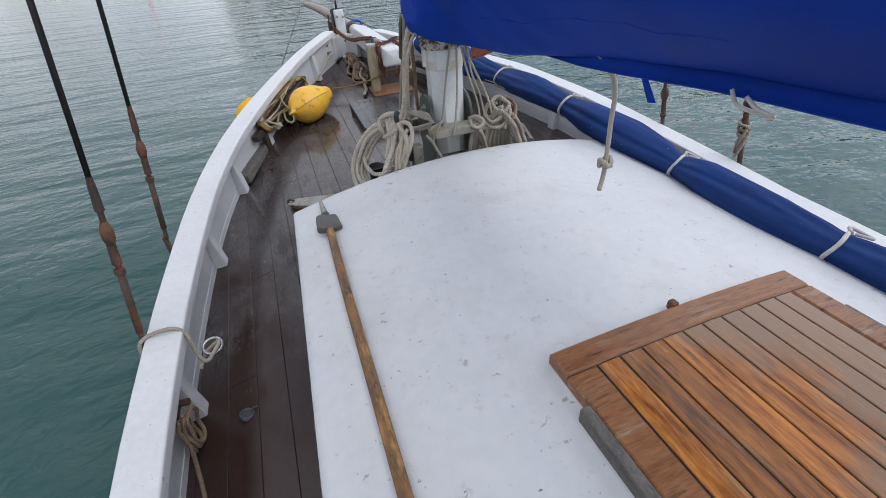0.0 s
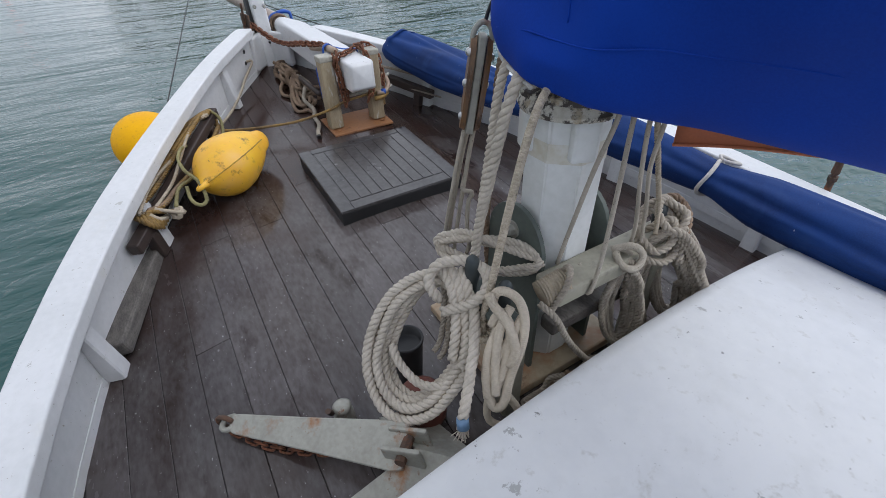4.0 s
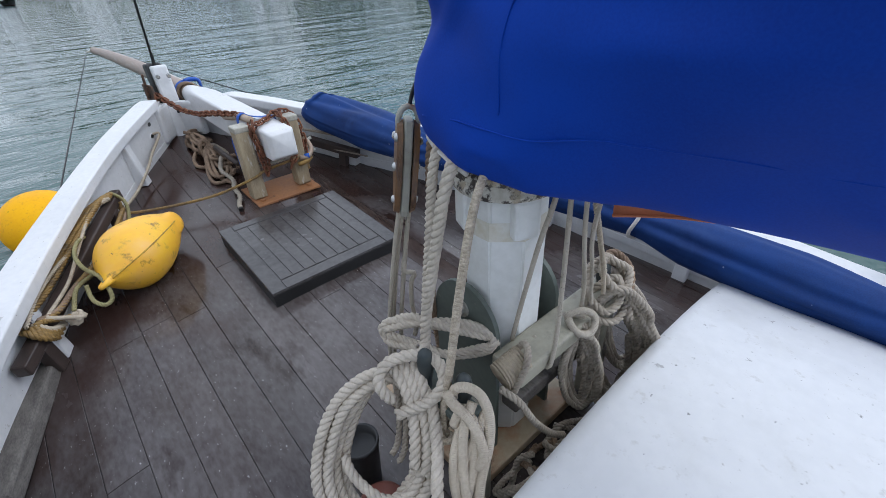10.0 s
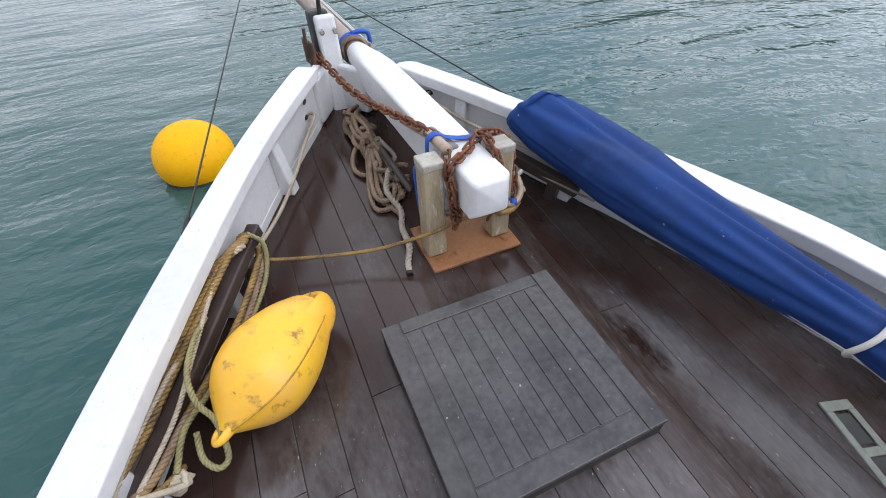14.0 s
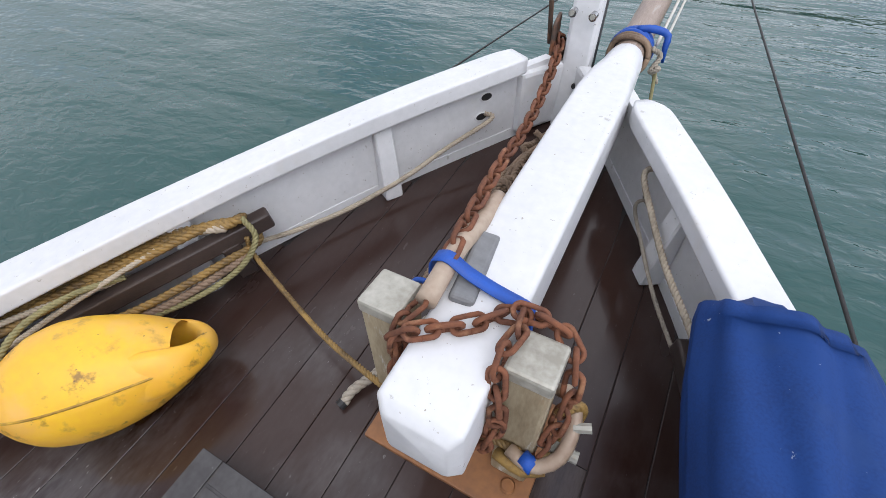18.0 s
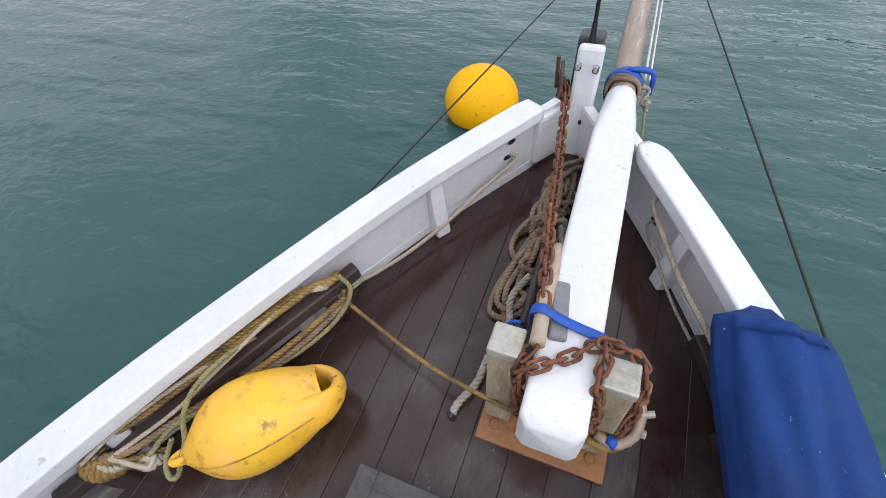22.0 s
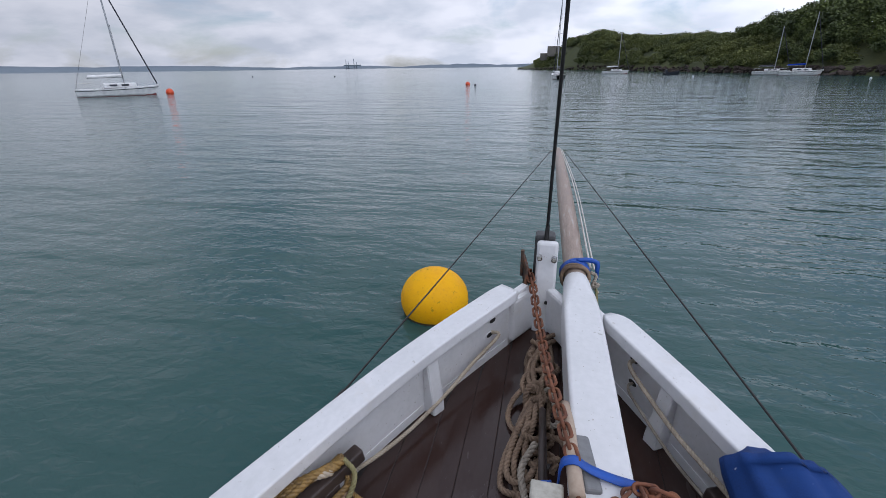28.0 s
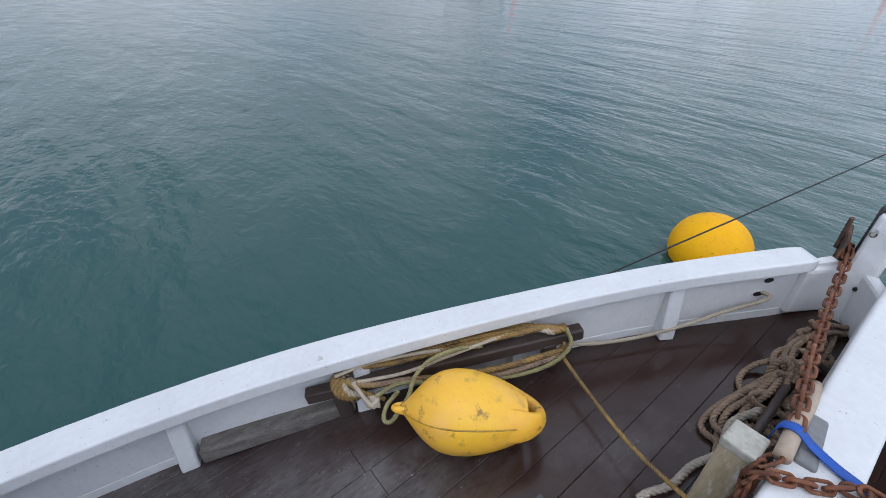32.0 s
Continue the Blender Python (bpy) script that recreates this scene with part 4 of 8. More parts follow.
def slab(x0, x1, y0, y1, zt, thick, n=4, ny=2, crown=hatch_z, bev=0.003):
    """A board that follows a crowned top."""
    own = bmesh.new()
    xs = np.r_[[x0, x0 + bev], np.linspace(x0 + bev, x1 - bev, n)[1:-1], [x1 - bev, x1]]
    ys_ = np.r_[[y0, y0 + bev], [y1 - bev, y1]]
    top = [[own.verts.new((x, y, crown(x) + zt - (bev if i in (0, len(xs) - 1) or j in (0, 3) else 0))) for j, y in enumerate(ys_)] for i, x in enumerate(xs)]
    bot = [[own.verts.new((x, y, crown(x) + zt - thick)) for y in ys_] for x in xs]
    for i in range(len(xs) - 1):
        for j in range(3):
            own.faces.new((top[i][j], top[i + 1][j], top[i + 1][j + 1], top[i][j + 1]))
            own.faces.new((bot[i][j], bot[i][j + 1], bot[i + 1][j + 1], bot[i + 1][j]))
    for i in range(len(xs) - 1):
        own.faces.new((top[i][0], bot[i][0], bot[i + 1][0], top[i + 1][0]))
        own.faces.new((top[i][3], top[i + 1][3], bot[i + 1][3], bot[i][3]))
    for j in range(3):
        own.faces.new((top[0][j], top[0][j + 1], bot[0][j + 1], bot[0][j]))
        own.faces.new((top[-1][j], bot[-1][j], bot[-1][j + 1], top[-1][j + 1]))
    bmesh.ops.recalc_face_normals(own, faces=own.faces[:])
    return own


part("caulking", slab(HX0 + 0.01, HX1 - 0.01, HY0, HY1 - 0.01, 0.018, 0.02, 9), CAULK, hatch)
part("front_frame", slab(HX0, HX1, HY1 - 0.075, HY1, 0.024, 0.040, 10, bev=0.006), TEAK_X, hatch, "weathered front frame board")
part("side_frame", slab(HX0, HX0 + 0.078, HY0, HY1 - 0.077, 0.024, 0.040, 3, bev=0.006), TEAK_X, hatch)
part("side_frame", slab(HX1 - 0.078, HX1, HY0, HY1 - 0.077, 0.024, 0.040, 3, bev=0.006), TEAK_X, hatch)
n_b = 10
wd = (HX1 - HX0 - 0.160) / n_b
for k in range(n_b):
    a = HX0 + 0.080 + k * wd
    part("teak_strip", slab(a + 0.0022, a + wd - 0.0022, HY0, HY1 - 0.079, 0.0225, 0.012, 3, bev=0.002), TEAK, hatch)
part("stop_lug", box((0.022, 0.024, 0.028), (0.065, HY1 + 0.010, 0.284), bevel=0.005), RUST_IRON, hatch, "small dark metal lug")
for s_, x in ((-1, HX0 - 0.014), (1, HX1 + 0.014)):
    rail_r = thing("hatch_runner", "dark weathered wooden runner beside the teak hatch", "runner", (x, -1.0, cab_z(x, -1.0)), "hatch runners")
    part("runner", box((0.026, 0.95, 0.05), (x, -1.04, cab_z(x, -1.0) + 0.012), bevel=0.005), GREY_WOOD, rail_r)

# ---- fore hatch ----
fh = thing("fore_hatch", "dark grey painted wooden deck hatch with planked lid", "hatch", (0.03, 2.37, deck_z(0, 2.37)))


def fh_bm(x0, x1, y0, y1, z0, z1, bev):
    """A box that follows the deck's rise, its z given above the deck."""
    own = box((x1 - x0, y1 - y0, z1 - z0), ((x0 + x1) / 2, (y0 + y1) / 2, (z0 + z1) / 2), bevel=bev)
    for v in own.verts:
        v.co.z += 0.077 * (v.co.y - 2.1)
    return own


FX0, FX1, FY0, FY1 = -0.260, 0.339, 2.096, 2.672
# black sides: wet wood and the shadow on it, both put into the colour
part("coaming", fh_bm(FX0 + 0.003, FX1 - 0.003, FY0 + 0.003, FY1 - 0.003, -0.02, 0.050, 0.003), BLACK, fh)
part("lid", fh_bm(FX0, FX1, FY0, FY1, 0.0495, 0.0600, 0.004), HATCH, fh, "dark wet lid edge")
nb = 9
wd = (FX1 - FX0 - 0.13) / nb
for k in range(nb):
    a = FX0 + 0.062 + k * wd
    part("lid_strip", fh_bm(a + 0.0013, a + wd - 0.0013, FY0 + 0.062, FY1 - 0.05, 0.058, 0.0632, 0.0016), HATCH, fh)
for s_ in ((FX0, FX0 + 0.058, FY0, FY1), (FX1 - 0.064, FX1, FY0, FY1), (FX0 + 0.059, FX1 - 0.065, FY0, FY0 + 0.058), (FX0 + 0.059, FX1 - 0.065, FY1 - 0.046, FY1)):
    part("lid_border", fh_bm(s_[0] + 0.001, s_[1] - 0.001, s_[2] + 0.001, s_[3] - 0.001, 0.058, 0.0634, 0.002), HATCH, fh)

# ---- bowsprit, posts and stem ----
bitts = thing("samson_posts", "two weathered timber posts on a rusty plate beside the bowsprit heel", "mooring posts", (0.18, 2.98, deck_z(0.18, 2.98)))
PZ = deck_z(0.18, 2.98)
own = box((0.358, 0.25, 0.012), (0.18, 2.985, PZ + 0.006), bevel=0.003)
for v in own.verts:
    v.co.z += 0.077 * (v.co.y - 3.0)
plate = part("base_plate", own, RUST_PLATE, bitts, "rust-stained steel base plate")
for x, y in ((0.045, 2.91), (0.315, 2.91), (0.045, 3.09), (0.315, 3.09)):
    part("plate_bolt", spun([(0.0, 0.008), (0.012, 0.008), (0.015, 0.004), (0.015, 0.0)], (x, y, PZ + 0.012 + 0.077 * (y - 3.0))), RUST_PLATE, plate, smooth=False)
for x, h in ((0.046, 0.458), (0.304, 0.455)):
    p_ = part("post", box((0.074, 0.078, h - PZ - 0.01), (x, 2.965, (h + PZ + 0.01) / 2), bevel=0.008), POST, bitts)
    part("post_cap", box((0.078, 0.082, 0.030), (x, 2.965, h - 0.008), bevel=0.006), POST_CAP, p_, "worn pale post top")
part("post_pin", rod((0.02, 2.95, 0.24), (0.41, 2.95, 0.245), 0.011, sides=10), GALV, bitts, "galvanised through pin")

# the white inboard part and the bare outboard part
HEEL = Vector((0.188, 2.80, 0.365))
KNEE = Vector((0.160, 4.23, 0.412))
TIP = Vector((0.078, 8.06, 0.385))
sprit = thing("bowsprit", "white painted bowsprit heel running out into a bare weathered timber spar", "bowsprit", HEEL)
verts, faces = [], []
secs = [(0.0, 0.052, 0.054, 0.010), (0.002, 0.0565, 0.0585, 0.012), (0.013, 0.0705, 0.0725, 0.012), (0.016, 0.0715, 0.0735, 0.012), (0.55, 0.073, 0.075, 0.013), (0.74, 0.073, 0.074, 0.016), (0.84, 0.069, 0.070, 0.030), (0.91, 0.064, 0.065, 0.050), (0.975, 0.061, 0.061, 0.058), (0.992, 0.057, 0.057, 0.054), (1.0, 0.050, 0.050, 0.047)]
N = 0
for u, hx, hz, r_ in secs:
    c = HEEL.lerp(KNEE, u)
    ring_ = rounded(-hx, hx, -hz, hz, r_, 4)
    N = len(ring_)
    for dx, dz in ring_:
        verts.append((c.x + dx, c.y, c.z + dz))
for i in range(len(secs) - 1):
    for k in range(N):
        faces.append((i * N + k, i * N + (k + 1) % N, (i + 1) * N + (k + 1) % N, (i + 1) * N + k))
faces += [tuple(range(N))[::-1], tuple((len(secs) - 1) * N + k for k in range(N))]
me = bpy.data.meshes.new("heel")
me.from_pydata(verts, [], faces)
mesh_part("heel", me, WHITE, sprit, "white painted squared inboard end", True)
bm = bmesh.new()
bm.from_mesh(me)
bmesh.ops.recalc_face_normals(bm, faces=bm.faces[:])
bm.to_mesh(me)
bm.free()
spar = tube("spar", [KNEE - (KNEE - HEEL) * 0.06, KNEE, KNEE.lerp(TIP, 0.3) + Vector((0, 0, 0.03)), KNEE.lerp(TIP, 0.7) + Vector((0, 0, 0.028)), TIP], 0.058, SPAR, sprit, "bare weathered round spar", 18, 0.06, taper=[0.9, 0.97, 1.0, 0.95, 0.84, 0.7])
part("spar_band", rod(TIP - Vector((0, 0.05, 0)), TIP + Vector((0, 0.0, 0)), 0.046, sides=18), GALV, sprit, "metal end band", True)
part("end_cap", rod(TIP, TIP + Vector((0, 0.03, 0.0)), 0.03, 0.026, 14), WHITE, sprit)
for s_ in (-1, 1):
    part("band_eye", rod(TIP + Vector((s_ * 0.04, -0.02, 0)), TIP + Vector((s_ * 0.09, -0.03, -0.005)), 0.010), GALV, sprit)
# bare patch on the heel
own = bmesh.new()
box((0.046, 0.175, 0.022), bevel=0.0095, segs=3, bm=own)
bmesh.ops.transform(own, matrix=pose(0.142, 3.095, 0.448, 0, 6, 8), verts=own.verts[:])
part("chafe_pad", own, PUTTY, sprit, "grey half-round chafe pad")

stem = thing("stem_head", "white painted stem post with two bolts and grey head", "stem post", (0.01, 4.17, deck_z(0, 4.1)))
part("stem_plate", box((0.098, 0.05, 0.50), (0.014, 4.165, 0.375), pose(0, 0, 0, -6), bevel=0.014), WHITE, stem, "white painted plate")
part("stem_block", box((0.095, 0.115, 0.52), (0.0, 4.262, 0.37), pose(0, 0, 0, -6), bevel=0.012), STEM_GREY, stem, "dark grey weathered wooden head")
for x, z in ((-0.019, 0.566), (0.046, 0.562)):
    bolt = part("bolt_washer", rod((x, 4.14, z), (x, 4.116, z - 0.002), 0.0125, sides=18), STEEL, stem)
    part("bolt_head", rod((x, 4.118, z), (x, 4.110, z), 0.008, sides=6), GALV, bolt)
part("stem_slot", rod((0.027, 4.150, 0.330), (0.026, 4.126, 0.332), 0.0085, sides=14), BLACK, stem, "dark bolt hole")
for sign in (-1, 1):
    part("knee", box((0.05, 0.20, 0.22), (sign * 0.085, 4.085, 0.29), pose(0, 0, 0, 0, 0, sign * 30), bevel=0.015), WHITE, stem, "white painted breast knee")
part("roller_cheek", box((0.014, 0.14, 0.12), (-0.085, 4.20, 0.46), pose(0, 0, 0, 0, 0, 10), bevel=0.006), RUST_IRON, stem, "rusty chain roller cheek")
part("roller_pin", rod((-0.100, 4.19, 0.44), (-0.098, 4.14, 0.59), 0.008), RUST_IRON, stem)
part("roller", rod((-0.092, 4.20, 0.42), (-0.045, 4.20, 0.42), 0.028, sides=14), RUST_IRON, stem)

# stays
def wire(name, label, a, b, r, extras=()):
    st = thing(name, label, "stay", a)
    tube("wire", [a, Vector(a).lerp(Vector(b), 0.5), b], r, WIRE, st, sides=7, step=0.4)
    return st


forestay = wire("forestay", "dark wire forestay rising from the stem head", (0.005, 4.235, 0.60), (0.05, 1.30, 9.6), 0.0075)
part("stay_collar", rod((0.005, 4.235, 0.585), (0.006, 4.20, 0.70), 0.014, 0.009), WIRE, forestay)
for sign, end, mark in ((-1, Vector((-0.935, 2.93, 0.022)), 0.125), (1, Vector((0.945, 2.88, 0.19)), 0.03)):
    a = TIP + Vector((sign * 0.09, -0.03, -0.005))
    sh = wire("bowsprit_shroud", "thin dark wire from the bowsprit tip to the hull side", end, a, 0.0048)
    q = end.lerp(a, mark)
    dirn = (a - end).normalized()
    part("bottle_screw", rod(q - dirn * 0.05, q + dirn * 0.05, 0.012, sides=10), WIRE, sh)
    part("shackle", rod(q - dirn * 0.11, q - dirn * 0.06, 0.016, 0.008, 8), WIRE, sh)
    if sign < 0:
        part("chain_plate", box((0.02, 0.10, 0.10), end + Vector((0.01, 0, -0.02)), bevel=0.004), RUST_IRON, sh)
tube("stay_line", [TIP + Vector((0.05, -0.05, 0.02)), KNEE.lerp(TIP, 0.5) + Vector((0.110, 0, 0.015)), KNEE + Vector((0.095, 0.14, 0.01))], 0.005, ROPE_WHITE, sprit, "thin white line along the spar", 6, 0.1)
tube("stay_line", [TIP + Vector((0.03, -0.05, 0.03)), KNEE.lerp(TIP, 0.5) + Vector((0.085, 0, 0.03)), KNEE + Vector((0.075, 0.12, 0.02))], 0.006, ROPE_WHITE, sprit, "thin white line along the spar", 6, 0.1)

# ---- mooring buoy ----
def ball_buoy(at, r):
    b = thing("mooring_buoy", "round yellow plastic mooring buoy floating on the water", "buoy", at)
    prof = [(r * math.cos(a) * (1 if a > -1.2 else 1), r * math.sin(a) * 0.93) for a in np.linspace(-math.pi / 2, math.pi / 2, 25)]
    prof[0], prof[-1] = (0, prof[0][1]), (0, prof[-1][1])
    part("float_body", spun(prof, at, sides=48), YELLOW2, b, smooth=True)
    zr = WATER + 0.015 - at[2]
    rr_ = r * math.sqrt(max(0.01, 1 - (zr / (r * 0.93)) ** 2))
    # darker ring round the float just at the water
    part("weed_line", spun([(rr_ - 0.004, zr - 0.04), (rr_ + 0.003, zr - 0.02), (rr_ + 0.004, zr + 0.004), (rr_ - 0.004, zr + 0.02)], at, sides=48), DARK_BAND, b, "dark band at the waterline", True)
    return b


ball_buoy((-1.11, 6.30, -0.93), 0.365)

# ---- mast, tabernacle and collar ----
MX, MY = 0.045, 1.215
mast = thing("mast", "old white painted octagonal mast foot under the sail cover", "mast", (MX, MY, deck_z(MX, MY)))
own = bmesh.new()
oct_r = lambda r: [(r * math.cos(math.pi / 8 + k * math.pi / 4), r * math.sin(math.pi / 8 + k * math.pi / 4)) for k in range(8)]
levels = [(-0.05, 0.088), (0.34, 0.092), (0.70, 0.096)]
ringsv = [[own.verts.new((MX + x, MY + y, z)) for x, y in oct_r(r)] for z, r in levels]
for a, b in zip(ringsv, ringsv[1:]):
    for k in range(8):
        own.faces.new((a[k], a[(k + 1) % 8], b[(k + 1) % 8], b[k]))
own.faces.new(ringsv[0][::-1])
own.faces.new(ringsv[-1])
bmesh.ops.bevel(own, geom=[e for e in own.edges if abs(e.verts[0].co.z - e.verts[1].co.z) > 0.1], offset=0.006, segments=2, affect="EDGES")
part("mast_foot", own, MAST_WHITE, mast)
own = bmesh.new()
ringsv = [[own.verts.new((MX + x, MY + y, z)) for x, y in oct_r(r)] for z, r in ((0.600, 0.0965), (0.645, 0.0970))]
for k in range(8):
    own.faces.new((ringsv[0][k], ringsv[0][(k + 1) % 8], ringsv[1][(k + 1) % 8], ringsv[1][k]))
part("bare_band", own, TAPE_MARK, mast, "strip of bare primer where a band was")
part("mast_collar", spun([(0.08, 0.695), (0.112, 0.70), (0.118, 0.712), (0.112, 0.722), (0.108, 0.730), (0.119, 0.735), (0.121, 0.748), (0.110, 0.756), (0.112, 0.775), (0.105, 0.785), (0.06, 0.79)], (MX, MY, 0), sides=28), PEEL, mast, "collar with peeling white paint and black rot", False)
part("upper_mast", rod((MX, MY, 0.78), (MX, MY, 1.9), 0.085, sides=20), MAST_WHITE, mast, smooth=True)
for a_, w_ in ((150, 0.055), (240, 0.06), (60, 0.06)):
    part("thumb_cleat", box((0.028, w_, 0.09), (MX, MY, 0), None, bevel=0.008), MAST_WHITE, mast).matrix_basis = pose(MX * 0, 0, 0)
for ob in [o for o in mast.children if o.name.startswith("thumb_cleat")]:
    k = [o for o in mast.children if o.name.startswith("thumb_cleat")].index(ob)
    a_ = radians((157, 247, 67)[k])
    tr = Matrix.Translation((MX + 0.094 * math.cos(a_), MY + 0.094 * math.sin(a_), 0.655)) @ Matrix.Rotation(a_, 4, "Z") @ Matrix.Translation((-MX, -MY, 0))
    ob.data.transform(tr)

tab = thing("tabernacle", "green-grey painted steel mast step with two rounded cheek plates", "mast step", (MX, 1.22, deck_z(MX, 1.22)))


def cheek(x, thick):
    own = bmesh.new()
    prof = [(-0.105, -0.06), (0.105, -0.06), (0.105, 0.36)] + [(0.105 * math.cos(a), 0.36 + 0.115 * math.sin(a)) for a in np.linspace(0.15, math.pi - 0.15, 14)] + [(-0.105, 0.36)]
    f = own.faces.new([own.verts.new((x, 1.232 + a, b)) for a, b in prof])
    r = bmesh.ops.extrude_face_region(own, geom=[f])
    bmesh.ops.translate(own, vec=(thick, 0, 0), verts=[v for v in r["geom"] if isinstance(v, bmesh.types.BMVert)])
    bmesh.ops.recalc_face_normals(own, faces=own.faces[:])
    return own


part("cheek_plate", cheek(-0.070, 0.012), GREEN_PLATE, tab)
part("cheek_plate", cheek(0.148, 0.012), GREEN_PLATE, tab)
bolt = part("through_bolt", rod((-0.088, 1.24, 0.403), (0.18, 1.24, 0.403), 0.012, sides=12), GALV, tab)
part("bolt_washer", rod((-0.074, 1.24, 0.403), (-0.070, 1.24, 0.403), 0.024, sides=20), GALV, bolt)
part("bolt_nut", rod((-0.090, 1.24, 0.403), (-0.074, 1.24, 0.403), 0.015, sides=6), GALV, bolt)
part("step_base", box((0.43, 0.43, 0.034), (0.033, 1.293, deck_z(0, 1.29) + 0.015), bevel=0.006), BEAM_RUST, tab, "rust-stained base of the mast step")

pin_rail = thing("pin_rail", "grey-cream painted timber beam across the mast with bronze belaying pins", "pin rail", (0.02, 1.08, deck_z(0, 1.08)))
part("beam", box((0.44, 0.090, 0.045), (0.135, 1.085, 0.318), bevel=0.007), BEAM, pin_rail)
part("lower_beam", box((0.36, 0.05, 0.045), (0.14, 1.11, 0.15), bevel=0.006), GREY_WOOD, pin_rail)
for x in (-0.20, 0.30):
    part("upright", box((0.055, 0.06, 0.36), (x + 0.02, 1.09, 0.27 - 0.18), bevel=0.006), BEAM, pin_rail)


def pin(x, y, z, lean=0):
    own = spun([(0.0, 0.055), (0.008, 0.053), (0.015, 0.044), (0.0185, 0.024), (0.0175, 0.004), (0.0125, -0.020), (0.011, -0.03), (0.011, -0.16), (0.006, -0.17), (0.0, -0.17)], sides=14)
    bmesh.ops.transform(own, matrix=pose(x, y, z, lean, -lean * 0.5, 0), verts=own.verts[:])
    return part("belaying_pin", own, BRONZE, pin_rail, "dark bronze belaying pin", True)


pin(-0.243, 1.167, 0.385)
pin(-0.219, 1.079, 0.365)
pin(0.30, 1.09, 0.37)
part("pin_bracket", box((0.06, 0.15, 0.018), (-0.228, 1.12, 0.325), bevel=0.004), GREEN_PLATE, pin_rail)

# ---- sail cover over the boom and lower mast ----
cover = thing("mainsail_cover", "bright blue canvas sail cover laced over the boom and mast foot", "sail cover", (0.03, 0.4, 0.8))
NCV, NUV = 200, 140


def fore_fold(y):
    """Creases gather towards the mast end of the cover."""
    return 0.25 + 0.75 * max(0.0, min(1.0, (y - 0.1) / 1.0))


grid = []
for i in range(NUV):
    u = i / (NUV - 1)
    y = 1.33 - 4.6 * u**1.6
    t_f = max(0.0, 1 - (1.33 - y) / 0.15)
    row = []
    low = float(np.interp(y, (-3.0, -0.7, -0.3, 0.0, 0.2, 0.6, 0.95, 1.10, 1.22, 1.38), (0.885, 0.872, 0.856, 0.828, 0.798, 0.754, 0.748, 0.772, 0.800, 0.842)))
    top = 1.86 - 0.10 * (1.3 - y)
    nz_ = Vector((y * 1.6, 0, 0))
    for j in range(NCV):
        v = j / (NCV - 1)
        a = -math.pi * 0.5 - 0.10 - v * (2 * math.pi - 0.2)
        # half width by height
        c, s = math.cos(a), math.sin(a)
        zc = (low + top) / 2
        hz = (top - low) / 2
        fore = max(0.0, min(1.0, (y - 0.75) / 0.3))
        wide = (0.185 + 0.014 * fore) * (1 - 0.55 * max(0, s) ** 1.5) * (0.45 + 0.45 * fore + (0.55 - 0.45 * fore) * min(1.0, (1 + s) * 1.5))
        wide *= 1 - 0.30 * fore * min(1.0, 1.8 * (1 + s))
        wide *= max(0.03, 1 - t_f**4) ** 0.5
        ridge = 1 - 2.2 * abs(noise.noise(Vector((y * 2.0 + s * 1.4, (s * 0.8 - y * 1.1) * 3.6, 4 if c < 0 else 8))))
        crease = 0.022 * fore_fold(y) * (ridge if ridge > 0 else 0.3 * ridge)
        fold = crease + 0.016 * noise.noise(Vector((y * 2.3 + s * 1.2, s * 2.0, 5 if c < 0 else 9))) + 0.012 * noise.noise(Vector(((y + s * 0.55) * 6.0, (s - y * 0.2) * 1.6, 1))) * (0.5 + 0.9 * max(0, min(1, (y - 0.2) / 1.1)))
        pleat = 0.012 * math.exp(-((1.33 - y) / 0.12) ** 2) * math.sin(s * 15 + 3 * noise.noise(Vector((s * 3, 0, 2))) + 1.0)
        z_here = zc + hz * s
        for z0, k_ in ((0.90, 1.0), (0.98, 0.7), (1.07, 1.1), (1.17, 0.8), (1.28, 1.2), (1.40, 0.9), (1.53, 1.1), (1.68, 1.0)):
            d_ = ((z_here - z0) + 1.05 * (y - 1.33) * (0.8 + 0.3 * k_)) / 1.45
            fold += k_ * math.exp(-(1.33 - y) / 0.40) * (1 - t_f) * (0.013 * math.exp(-((d_ / 0.020) ** 2)) - 0.011 * math.exp(-(((d_ - 0.045) / 0.026) ** 2)))
        x = 0.035 + (wide + fold + pleat) * (1 if c > 0 else -1) * min(1.0, abs(c) ** (0.45 - 0.36 * fore))
        # the skirt swings over to starboard, and the side leans in towards the top
        x += 0.062 * max(0.0, min(1.0, (1.18 - y) / 0.25)) * max(0.0, min(1.0, (1.00 - z_here) / 0.24))
        x += (-0.075 if c > 0 else 0.075) * max(0.0, min(1.0, (z_here - 0.98) / 0.55)) * max(0.0, min(1.0, (1.25 - y) / 0.45))
        if c < 0:
            x += 0.085 * max(0.0, min(1.0, (0.75 - y) / 0.6)) * max(0.0, min(1.0, (1.30 - z_here) / 0.45))
        if c > 0 and y < 0.4:
            z_here -= 0.035 * (1 - s) / 2 * min(1.0, (0.4 - y) / 0.4)
        row.append((x, y - 0.045 * (1 + s) * max(0.0, min(1.0, (y - 0.9) / 0.3)), z_here + 0.006 * noise.noise(Vector((y * 3, a, 3)))))
    grid.append(row)
sheet("canvas", grid, BLUE, cover, "bright blue canvas", 0.003)
seam = []
